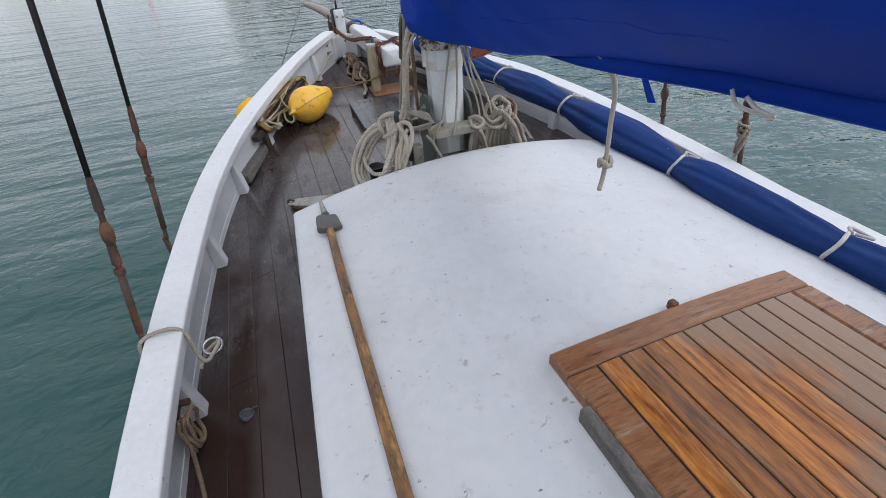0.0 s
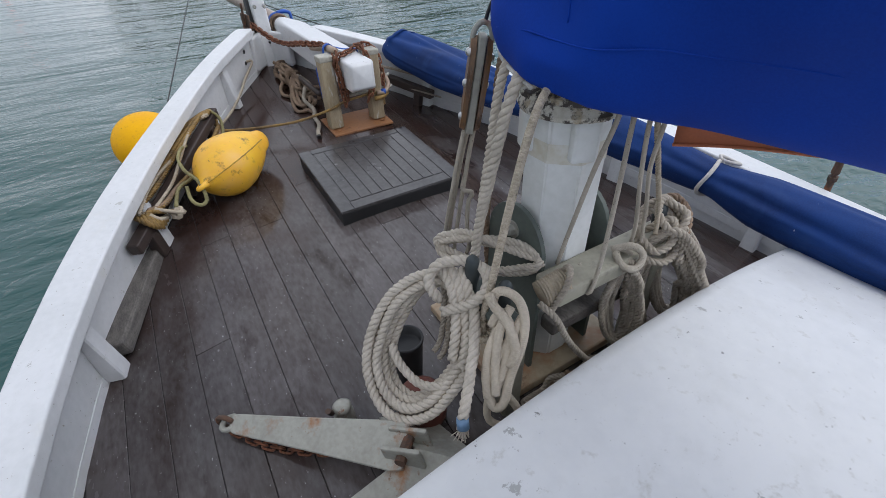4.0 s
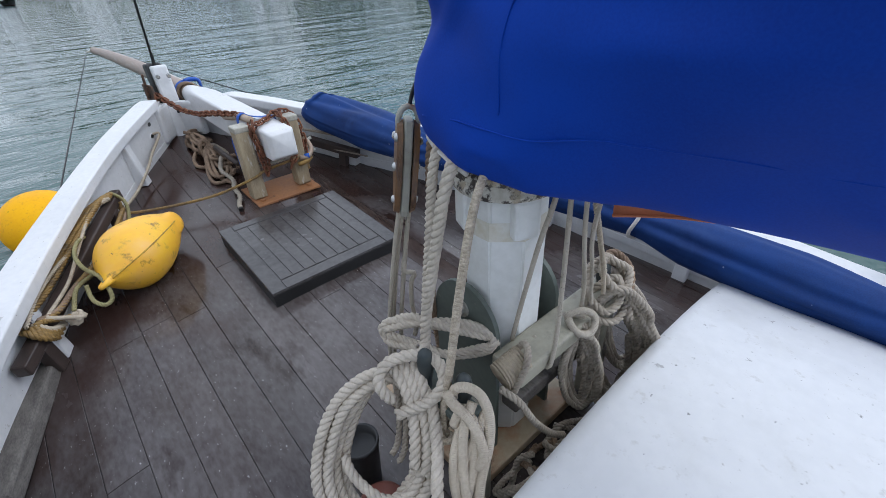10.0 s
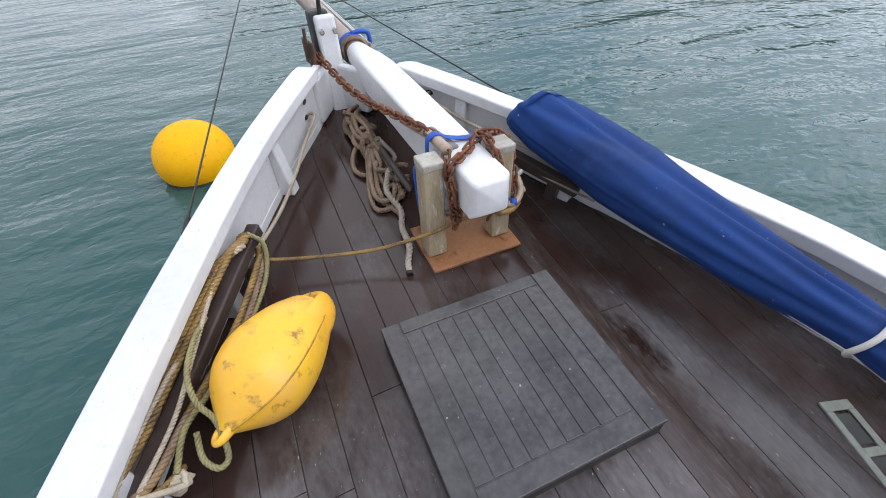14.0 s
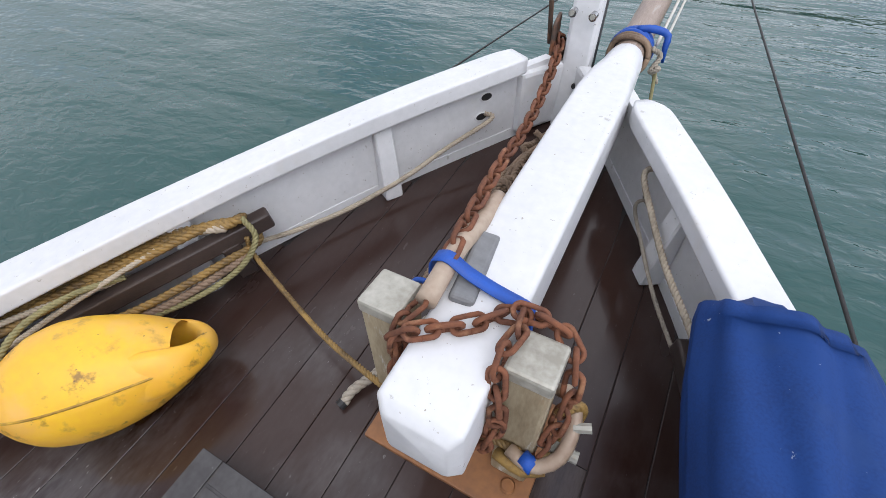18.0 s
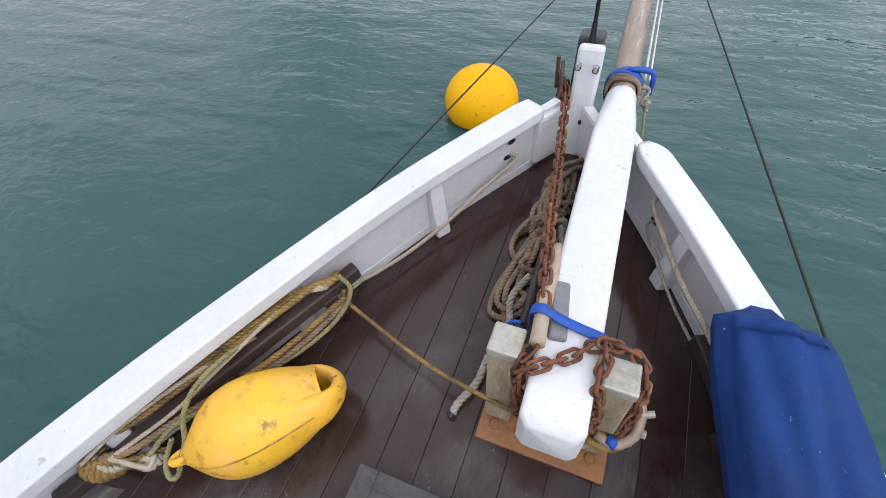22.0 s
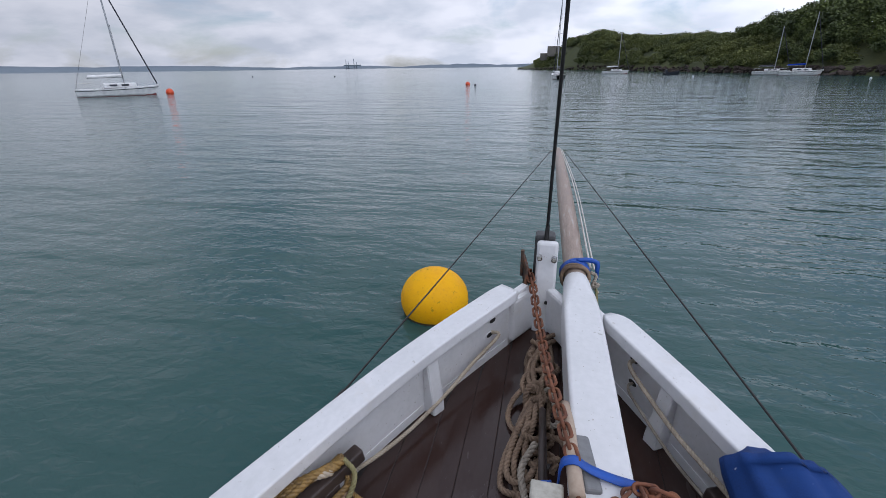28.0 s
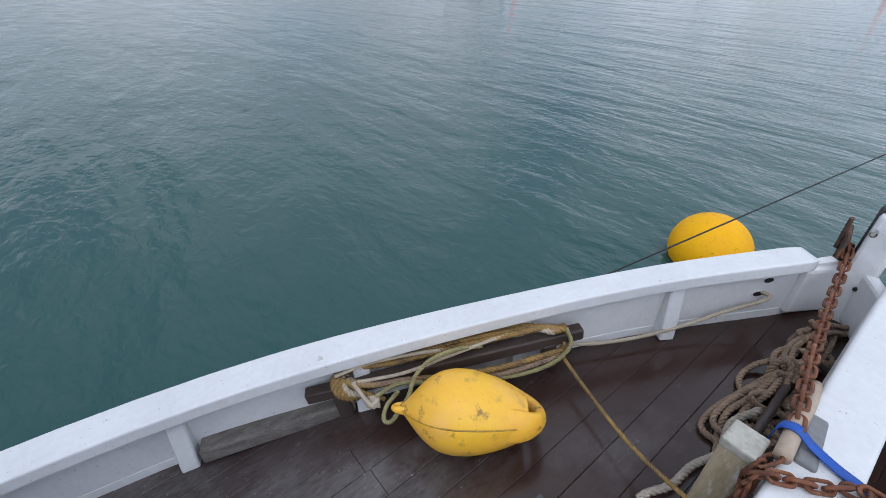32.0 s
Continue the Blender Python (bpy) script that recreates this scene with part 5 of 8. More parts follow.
for y, z in ((1.085, 0.90), (1.075, 1.00), (1.055, 1.075), (1.02, 1.15), (0.985, 1.215), (0.94, 1.26), (0.87, 1.282), (0.80, 1.277), (0.767, 1.262), (0.70, 1.252), (0.55, 1.255), (0.40, 1.26)):
    seam.append(min((p for row in grid for p in row if p[0] < 0.02), key=lambda p: (p[1] - y) ** 2 + (p[2] - z) ** 2))
tube("canvas_seam", [(p[0] - 0.002, p[1], p[2]) for p in seam], 0.0016, BLUE, cover, "stitched seam", 6)
hem = []
for y in np.linspace(1.24, -0.4, 24):
    z = float(np.interp(y, (-0.7, -0.3, 0.0, 0.2, 0.6, 1.0, 1.4), (0.93, 0.93, 0.92, 0.905, 0.89, 0.875, 0.875)))
    hem.append(min((p for row in grid for p in row if p[0] < 0.02 and abs(p[1] - y) < 0.08), key=lambda p: (p[1] - y) ** 2 + (p[2] - z) ** 2))
tube("hem_seam", [(p[0] - 0.0015, p[1], p[2]) for p in hem], 0.0016, BLUE, cover, "stitched hem", 6)
edge = [(row[-1][0] if abs(row[-1][0]) and row[-1][0] < row[0][0] else row[0][0], row[0][1], min(row[0][2], row[-1][2])) for row in grid if row[0][1] > 1.12]
tube("edge_cord", [(p[0] - 0.002, p[1], p[2] - 0.006) for p in edge[2::4]], 0.005, ROPE_WHITE, cover, "white cord along the lower edge", 8)
# patch with a red diamond
own = bmesh.new()
px = min(p[0] for row in grid for p in row if abs(p[1] - 0.875) < 0.07 and abs(p[2] - 1.188) < 0.045) - 0.002
patch = thing("maker_patch", "small white sewn maker's patch with a red diamond on blue canvas", "patch", (px, 0.875, 1.188))
m_p = Matrix(((0, 0, -1, px), (-1, 0, 0, 0.875), (0, 1, 0, 1.188), (0, 0, 0, 1))) @ Matrix.Rotation(radians(-7), 4, "Z")
part("patch_cloth", box((0.122, 0.038, 0.0016), (0, 0, 0), None, 0.0), LABEL_WHITE, patch).data.transform(m_p)
own = bmesh.new()
q = [own.verts.new(c_) for c_ in ((-0.053, 0, 0.0022), (-0.039, -0.013, 0.0022), (-0.025, 0, 0.0022), (-0.039, 0.013, 0.0022))]
q2 = [own.verts.new(c_) for c_ in ((-0.047, 0, 0.0022), (-0.039, -0.008, 0.0022), (-0.031, 0, 0.0022), (-0.039, 0.008, 0.0022))]
for k in range(4):
    own.faces.new((q[k], q[(k + 1) % 4], q2[(k + 1) % 4], q2[k]))
part("diamond_mark", own, LABEL_RED, patch, "red diamond outline").data.transform(m_p)
for k in range(7):
    part("print_bar", box((0.0075, 0.014 if k == 0 else 0.0105, 0.0006), (-0.012 + k * 0.0098, -0.001 if k == 0 else -0.0025, 0.0022)), LABEL_GREY, patch).data.transform(m_p)

# tan sail showing under the cover
sail = thing("tan_sail", "faded tan sailcloth hanging below the blue cover", "sail", (0.1, 0.85, 0.7))
g = []
for k in range(9):
    u = k / 8
    y = 1.00 - 0.31 * u
    g.append([(0.09 + 0.012 * math.sin(u * 5) + 0.02 * w, y, 0.86 - (0.86 - (0.666 + 0.092 * u)) * w) for w in np.linspace(0, 1, 5)])
sheet("sailcloth", g, TAN_SAIL, sail, "", 0.002)
tube("sail_hem", [(row[-1][0] - 0.001, row[-1][1], row[-1][2] + 0.003) for row in g], 0.0035, TAN_SAIL, sail, "doubled hem", 8)

# ---- covered roll along the starboard rail ----
roll = thing("sail_roll", "long rolled sail in a navy canvas cover lying along the rail", "sail bag", (1.0, 1.2, deck_z(1.0, 1.2)))
RL = [(0.628, 3.30, 0.388, 0.116), (0.662, 3.12, 0.352, 0.136), (0.712, 2.76, 0.316, 0.137), (0.742, 2.40, 0.298, 0.108), (0.780, 2.12, 0.283, 0.078), (0.792, 2.00, 0.280, 0.070), (0.808, 1.84, 0.279, 0.090),
      (0.828, 1.60, 0.276, 0.095), (0.846, 1.36, 0.260, 0.074), (0.860, 1.24, 0.248, 0.064), (0.880, 1.08, 0.230, 0.090), (0.905, 0.76, 0.202, 0.096), (0.898, 0.52, 0.192, 0.076), (0.884, 0.39, 0.192, 0.055),
      (0.862, 0.22, 0.206, 0.079), (0.842, -0.10, 0.198, 0.080), (0.838, -0.33, 0.196, 0.060), (0.84, -0.55, 0.198, 0.076), (0.85, -1.1, 0.200, 0.08), (0.87, -2.2, 0.200, 0.08)]
line, s_len = curve_points([r_[:3] for r_ in RL], 0.035)
rad = np.array([np.interp(-p[1], [-r_[1] for r_ in RL], [r_[3] for r_ in RL]) for p in line])
nn, bb = rings(line)
grid = []
for k, p in enumerate(line):
    row = []
    for j in range(97):
        a = 2 * math.pi * j / 96
        d = Vector((math.cos(a), 0, math.sin(a)))
        near_tie = max(math.exp(-((p[1] - ty) / 0.16) ** 2) for ty in (2.0, 1.24, 0.39, -0.33))
        lng = 1 - 2.0 * abs(noise.noise(Vector((p[1] * 0.9, math.atan2(d.z, d.x) * 1.1 + p[1] * 0.5, 6))))
        wr = 1 + 0.075 * lng + 0.06 * noise.noise(Vector((p[1] * 2.2, d.x * 1.3, d.z * 1.3))) + 0.045 * noise.noise(Vector((p[1] * 4 + d.z * 2, d.x * 3, d.z * 3))) + 0.05 * near_tie * math.sin(a * 9 + 3 * noise.noise(Vector((p[1] * 3, 0, 1))))
        for a0, w_, k_ in ((2.2, 0.16, 0.13), (1.15, 0.17, 0.20), (2.9, 0.18, 0.09), (0.5, 0.2, 0.08)):
            a1 = a0 + 0.35 * math.sin(p[1] * 1.7 + a0 * 3) + 0.2 * noise.noise(Vector((p[1] * 1.4, a0, 0)))
            deep = k_ * (0.55 + 0.8 * noise.noise(Vector((p[1] * 1.1, a0 * 5, 2))))
            wr -= max(0.0, deep) * math.exp(-(((a - a1) / w_) ** 2)) - 0.6 * max(0.0, deep) * math.exp(-(((a - a1 - 0.3) / w_) ** 2))
        wr = 1 + (wr - 1) * (1 - 0.75 * max(math.exp(-((p[1] - ty) / 0.045) ** 2) for ty in (2.0, 1.24, 0.39, -0.33)))
        flat = 0.74 + 0.14 * max(0.0, min(1.0, (2.6 - p[1]) / 1.0))
        end_ = min(1.0, 0.25 + (s_len[k] / 0.05)) if k < 3 else 1.0
        row.append((p[0] + d.x * rad[k] * wr * end_, p[1] - (0.05 * d.z if k < 3 else 0), p[2] + d.z * rad[k] * wr * flat * end_))
    grid.append(row)
sheet("roll_canvas", grid, NAVY, roll, "navy canvas")
own = bmesh.new()
own.faces.new([own.verts.new(c_) for c_ in grid[0][:-1]])
part("roll_end", own, NAVY, roll)
tube("edge_piping", [(p[0] - rad[k] * 0.86, p[1], p[2] - rad[k] * 0.40) for k, p in enumerate(line)][2:44:4], 0.006, ROPE_WHITE, roll, "white cord along the seam", 6, 0.03)
for y in (2.0, 1.24, 0.39, -0.33):
    k = int(np.argmin(abs(line[:, 1] - y)))
    c, r_ = line[k], rad[k]
    tie = tube("tie_cord", [(c[0] + 1.10 * r_ * math.cos(a), c[1] + 0.012 * math.sin(2 * a), c[2] + 1.10 * r_ * math.sin(a) * 0.87) for a in np.linspace(0, 2 * math.pi, 17)], 0.0075, ROPE_WHITE, roll, "white tie cord", 8)
    tube("tie_loop", [(c[0] + r_ * 0.35, c[1], c[2] + r_ * 1.0), (c[0] + r_ * 0.7, c[1] + 0.02, c[2] + r_ * 1.05), (c[0] + r_ * 1.0, c[1] - 0.03, c[2] + r_ * 0.85), (c[0] + r_ * 0.7, c[1] - 0.05, c[2] + r_ * 0.95), (c[0] + r_ * 0.35, c[1] - 0.01, c[2] + r_ * 1.0)], 0.006, ROPE_WHITE, roll, "", 8)

# ---- port side: pick-up buoy, cleat board and lines ----
def pickup_buoy():
    a, b = Vector((-0.737, 2.474, 0.128)), Vector((-0.400, 2.852, 0.135))
    mid = (a + b) / 2
    mid.z = deck_z(mid.x, mid.y) + 0.134
    buoy = thing("pickup_buoy", "yellow plastic spindle buoy with eye ends lying on the deck", "buoy", (mid.x, mid.y, deck_z(mid.x, mid.y)))
    ax = (b - a).normalized()
    side = ax.cross(Vector((0, 0, 1))).normalized()
    up = side.cross(ax)
    roll_ = radians(30)
    side, up = side * math.cos(roll_) + up * math.sin(roll_), up * math.cos(roll_) - side * math.sin(roll_)
    half = (b - a).length * 0.475
    mid = mid + ax * ((b - a).length * 0.018)
    n, m = 37, 40
    # profile along the axis: half width in the plane of the eyes, and half thickness across it
    us = [-0.93, -0.86, -0.74, -0.60, -0.42, -0.22, 0.0, 0.20, 0.40, 0.55, 0.73]
    ws = [0.018, 0.038, 0.072, 0.103, 0.126, 0.135, 0.134, 0.128, 0.117, 0.107, 0.094]
    ts = [0.012, 0.028, 0.062, 0.097, 0.124, 0.135, 0.133, 0.123, 0.108, 0.091, 0.066]
    g = []
    for k in range(m):
        row = []
        t = 2 * math.pi * k / m
        for i in range(n):
            u = -0.93 + 1.66 * i / (n - 1)
            wide, thin = float(np.interp(u, us, ws)), float(np.interp(u, us, ts))
            wide = np.mean([np.interp(u + e, us, ws) for e in (-0.05, 0, 0.05)]) if -0.85 < u < 0.5 else wide
            thin = np.mean([np.interp(u + e, us, ts) for e in (-0.05, 0, 0.05)]) if -0.85 < u < 0.5 else thin
            ridge = 0.0035 * math.exp(-(math.sin(t) / 0.07) ** 2)
            dent = 1 + 0.012 * noise.noise(Vector((u * 3, math.cos(t) * 2, math.sin(t) * 2)))
            row.append(tuple(mid + ax * (u * half) + side * ((wide * dent + ridge) * math.cos(t)) + up * (thin * dent * math.sin(t))))
        g.append(row)
    sheet("float_body", g, YELLOW, buoy, "yellow plastic with dark scuffs", closed_u=True)
    for e, u0, w0, reach, r_ in ((1, 0.42, 0.090, 0.50, 0.0215), (-1, 0.84, 0.020, 0.20, 0.0095)):
        g = [[] for _ in range(16)]
        for q in np.linspace(-math.pi / 2, math.pi / 2, 21):
            cq = max(0.0, math.cos(q))
            c = mid + ax * (e * half * (u0 + reach * cq ** 0.6)) + side * (w0 * math.sin(q))
            out = (ax * (e * (0.25 + cq)) + side * math.sin(q)).normalized()
            for k in range(16):
                a_ = 2 * math.pi * k / 16
                g[k].append(tuple(c + out * (r_ * math.cos(a_)) + up * (r_ * ((2.7 if e > 0 else 1.5) - (1.4 if e > 0 else 0.5) * cq) * math.sin(a_))))
        sheet("eye_ring", g, YELLOW, buoy, "moulded eye", closed_u=True)
    for s_ in (-1, 1):
        line_ = [tuple(mid + ax * (u * half) + side * (s_ * (float(np.interp(u, us, ws)) + 0.0015))) for u in np.linspace(-0.90, 0.66, 15)]
        tube("parting_seam", line_, 0.0032, SEAM_STAIN, buoy, "stained moulding seam", 6, 0.012)
    return buoy


pickup_buoy()

board_a, board_b = Vector((-1.012, 2.292, 0.062)), Vector((-0.535, 3.192, 0.226))


def cleat_board(a, b, side, label):
    bd = thing("cleat_board", label, "cleat board", (a + b) / 2)
    ax = (b - a).normalized()
    lat = ax.cross(Vector((0, 0, 1))).normalized()
    up = lat.cross(ax)
    fr = Matrix((ax.to_tuple(), lat.to_tuple(), up.to_tuple())).transposed().to_4x4()
    own = box(((b - a).length, 0.045, 0.072), bevel=0.007)
    for v in own.verts:
        k = abs(v.co.x) / ((b - a).length / 2)
        v.co.z *= 1 - 0.35 * max(0, (k - 0.8) / 0.2)
    bmesh.ops.transform(own, matrix=Matrix.Translation((a + b) / 2) @ fr, verts=own.verts[:])
    body = part("board", own, DARK_WOOD, bd)
    for u in (0.12, 0.5, 0.88) if side < 0 else (0.3,):
        p = a.lerp(b, u)
        part("spacer", box((0.05, 0.04, 0.12), p + Vector((-side * 0.006, 0, -0.075)), fr, 0.004), DARK_WOOD, bd, "dark block under the board")
    for u in (0.08, 0.93):
        p = a.lerp(b, u)
        part("pin_hole", rod(p - lat * 0.0222, p + lat * 0.0222, 0.007, sides=10), BLACK, body)
    return bd


cleat_board(board_a, board_b, -1, "dark stained wooden cleat board inside the bulwark")
cleat_board(Vector((0.70, 2.98, 0.125)), Vector((0.545, 3.33, 0.180)), 1, "dark stained wooden cleat board under the sail roll")

# gold ropes made up round the board
gold = thing("gold_mooring_warp", "gold polypropylene warp wound along the cleat board", "rope", (-0.78, 2.8, 0.05))
axb = (board_b - board_a).normalized()
latb = axb.cross(Vector((0, 0, 1))).normalized()
rnd = random.Random(21)
zv = Vector((0, 0, 1))
def by_board(u, lat, up):
    return board_a + (board_b - board_a) * u + latb * lat + zv * up


# turns on the outboard side and over the top, made up round both ends of the board
for k in range(4):
    o, w_ = 0.019 * k - 0.016, rnd.uniform(-0.006, 0.006)
    laid("strand", [by_board(0.16 + 0.02 * k, 0.034, -0.030), by_board(0.115 + 0.012 * k, 0.038, 0.012), by_board(0.10 + 0.012 * k, 0.012, 0.052), by_board(0.14, -0.028, 0.050 - 0.4 * o), by_board(0.30, -0.030 - o + w_, 0.050), by_board(0.50, -0.034 - o, 0.054 + w_),
                    by_board(0.70, -0.026 - o, 0.058), by_board(0.84 - 0.02 * k, -0.014 - 0.6 * o, 0.060), by_board(0.890 - 0.012 * k, 0.004, 0.052), by_board(0.915 - 0.012 * k, 0.014, 0.046), by_board(0.930 - 0.010 * k, -0.006, 0.036), by_board(0.935 - 0.010 * k, -0.030, 0.010), by_board(0.90, -0.034, -0.030)], 0.0122, ROPE_TAN if k == 3 else ROPE_GOLD, gold)
# slack lengths that droop along the inboard face
for k, (mt, droop) in enumerate(((ROPE_GOLD, 0.030), (ROPE_DARK, 0.052))):
    laid("strand", [by_board(0.955, -0.020, -0.020), by_board(0.945 - 0.012 * k, 0.022, -0.044), by_board(0.86, 0.042 + 0.008 * k, -0.8 * droop - 0.01), by_board(0.68, 0.054 + 0.010 * k, -droop), by_board(0.52, 0.050, -0.6 * droop), by_board(0.36, 0.044, 0.012), by_board(0.22, 0.042, 0.030), by_board(0.13 + 0.02 * k, 0.016, 0.056)], 0.0112, mt, gold)
laid("loose_loop", [by_board(0.93, 0.010, 0.046), by_board(0.94, 0.046, -0.010), by_board(0.87, 0.066, -0.060), by_board(0.74, 0.072, -0.070), by_board(0.58, 0.066, -0.045), by_board(0.44, 0.066, -0.010), by_board(0.33, 0.058, 0.020), by_board(0.24, 0.070, 0.000)], 0.0085, ROPE_GREEN, gold)
laid("pale_strand", [by_board(0.72, -0.012, 0.062), by_board(0.60, 0.004, 0.058), by_board(0.48, 0.020, 0.052), by_board(0.34, 0.034, 0.040), by_board(0.16, 0.030, 0.048)], 0.0070, ROPE_TAN, gold, "pale pinkish strand")
laid("hanging_end", [by_board(0.15, 0.030, 0.052), by_board(0.20, 0.052, 0.010), by_board(0.27, 0.060, -0.040)], 0.009, ROPE_GOLD, gold)
pts = [board_a + axb * 0.17 + latb * 0.03 + zv * 0.05]
for k in range(14):
    pts.append(board_a + axb * (0.235 + 0.022 * math.sin(k * 1.7)) + latb * (0.075 + 0.022 * math.cos(k * 2.3)) + zv * (-0.02 + 0.016 * math.sin(k * 2.9)))
tube("white_strop", pts, 0.0080, ROPE_TAN, gold, "knotted dirty white strop", 8)
gl = thing("gold_line", "thin gold line stretched from the cleat board to the post", "rope", (-0.25, 3.02, 0.12))
laid("line", [by_board(0.92, 0.034, 0.0), (-0.52, 3.095, 0.150), (-0.20, 2.985, 0.150), (0.02, 2.925, 0.195), (0.09, 2.905, 0.225), (0.20, 2.91, 0.235), (0.32, 2.92, 0.235)], 0.0072, ROPE_GOLD, gl)
# pale green becket on the buoy
bk = thing("buoy_becket", "pale green rope becket tied to the buoy eye", "rope", (-0.72, 2.52, 0.1))
laid("becket", [(-0.72, 2.86, 0.20), (-0.745, 2.76, 0.225), (-0.765, 2.66, 0.22), (-0.755, 2.585, 0.195), (-0.725, 2.54, 0.165), (-0.715, 2.495, 0.135), (-0.718, 2.462, 0.100), (-0.745, 2.452, 0.090), (-0.772, 2.480, 0.110), (-0.772, 2.53, 0.15)], 0.0080, ROPE_GREEN, bk)
# white rope led along the foot of the bulwark
wr = thing("white_warp", "faded tan laid rope led through the bulwark along the deck edge", "rope", (-0.5, 3.3, 0.08))
pts = [(-0.205, 3.895, 0.286), (-0.170, 3.872, 0.282), (-0.262, 3.72, 0.225), (-0.332, 3.59, 0.178), (-0.425, 3.42, 0.140), (-0.505, 3.29, 0.125)]
pts += [(-0.585, 3.18, 0.12), (-0.655, 3.03, 0.155), (-0.745, 2.84, 0.185), (-0.831, 2.665, 0.197), (-0.905, 2.50, 0.19), (-0.955, 2.385, 0.155)]
laid("rope", pts, 0.0080, ROPE_TAN, wr)
for name, y0, up0, r_, mt in (("starboard_warp", 3.745, 0.205, 0.0085, ROPE_TAN), ("starboard_lashing", 3.735, 0.108, 0.0055, ROPE_GREY)):
    w2 = thing(name, "pale rope led from a bulwark hole aft under the sail roll", "rope", (0.45, 3.5, 0.2))
    x0 = side_x(y0) + 0.07
    z0 = deck_z(x0, y0) + up0
    laid("rope", [(x0 + 0.03, y0 + 0.015, z0), (x0 - 0.02, y0 - 0.03, z0 - 0.005), (x0 + 0.03, y0 - 0.15, z0 - 0.04), (x0 + 0.10, y0 - 0.30, z0 - 0.07), (x0 + 0.20, y0 - 0.5, z0 - 0.085), (x0 + 0.33, y0 - 0.85, z0 - 0.10)], r_, mt, w2)

# grey weathered chock beside the bulwark
chock = thing("wood_chock", "grey weathered timber chock lying against the bulwark", "timber", (-1.09, 2.24, deck_z(-1.09, 2.24)))
own = box((0.112, 0.54, 0.060), bevel=0.010)
for v in own.verts:
    v.co.z += 0.006 * noise.noise(v.co * 14)
    v.co.x += 0.05 * (v.co.y * 0.6) ** 2
bmesh.ops.transform(own, matrix=pose(-1.070, 2.20, deck_z(-1.070, 2.20) + 0.032, 3.5, -9, -18), verts=own.verts[:])
part("timber", own, GREY_WOOD, chock)

# ---- rope heap at the bow ----
heap = thing("rope_heap", "tangled heap of old tan laid rope on the bow deck", "rope", (0.0, 3.5, deck_z(0, 3.5)))
rnd = random.Random(8)
def hank(x, y, up):
    return (x, y, deck_z(x, y) + up)


# slack bights aft of the gathered knot, a loop beside it, and the doubled lead forward under the chain
for bight in (
    ((0.0, 3.70, 0.06), (-0.024, 3.69, 0.055), (-0.075, 3.623, 0.03), (-0.088, 3.553, 0.014), (-0.064, 3.497, 0.016), (-0.036, 3.492, 0.03), (-0.01, 3.53, 0.06), (0.0, 3.59, 0.09)),
    ((0.01, 3.62, 0.08), (-0.02, 3.556, 0.07), (-0.051, 3.453, 0.05), (-0.079, 3.361, 0.03), (-0.086, 3.281, 0.014), (-0.067, 3.247, 0.014), (-0.019, 3.249, 0.014), (0.03, 3.289, 0.03), (0.038, 3.318, 0.045), (0.045, 3.40, 0.03)),
    ((0.02, 3.60, 0.09), (-0.035, 3.47, 0.075), (-0.062, 3.37, 0.055), (-0.068, 3.30, 0.042), (-0.048, 3.27, 0.036), (-0.008, 3.275, 0.036), (0.018, 3.31, 0.05), (0.028, 3.37, 0.03)),
    ((-0.001, 3.55, 0.095), (-0.022, 3.437, 0.065), (-0.046, 3.337, 0.05), (-0.034, 3.275, 0.014), (-0.012, 3.22, 0.014), (0.0, 3.17, 0.014)),
    ((0.012, 3.55, 0.095), (0.010, 3.47, 0.085), (-0.011, 3.408, 0.06), (-0.012, 3.356, 0.05), (0.015, 3.335, 0.05), (0.035, 3.347, 0.045), (0.045, 3.42, 0.03), (0.03, 3.50, 0.05)),
    ((0.0, 3.598, 0.105), (-0.025, 3.705, 0.085), (-0.017, 3.815, 0.075), (0.014, 3.907, 0.065), (0.0, 3.945, 0.045), (-0.024, 3.938, 0.03), (-0.040, 3.86, 0.02), (-0.02, 3.782, 0.05), (0.0, 3.70, 0.09)),
    ((0.01, 3.62, 0.095), (-0.008, 3.72, 0.095), (0.002, 3.82, 0.09), (0.03, 3.90, 0.075), (0.05, 3.97, 0.05), (0.078, 4.02, 0.03)),
    ((0.075, 4.05, 0.04), (0.045, 4.0, 0.06), (0.008, 3.955, 0.07), (-0.026, 3.89, 0.05), (-0.034, 3.80, 0.03), (-0.012, 3.72, 0.04)),
    ((0.016, 3.856, 0.095), (0.038, 3.734, 0.095), (0.025, 3.618, 0.095), (0.036, 3.508, 0.085), (0.046, 3.42, 0.06)),
    ((0.058, 3.98, 0.03), (0.068, 3.85, 0.05), (0.060, 3.72, 0.05), (0.064, 3.60, 0.04), (0.058, 3.50, 0.04)),
    ((0.02, 3.88, 0.055), (0.05, 3.82, 0.065), (0.02, 3.76, 0.075), (0.052, 3.70, 0.065), (0.015, 3.66, 0.095), (0.046, 3.60, 0.075), (0.0, 3.56, 0.105)),
):
    laid("rope_length", [hank(*p) for p in bight], 0.0112, ROPE_DARK, heap, fine=7)
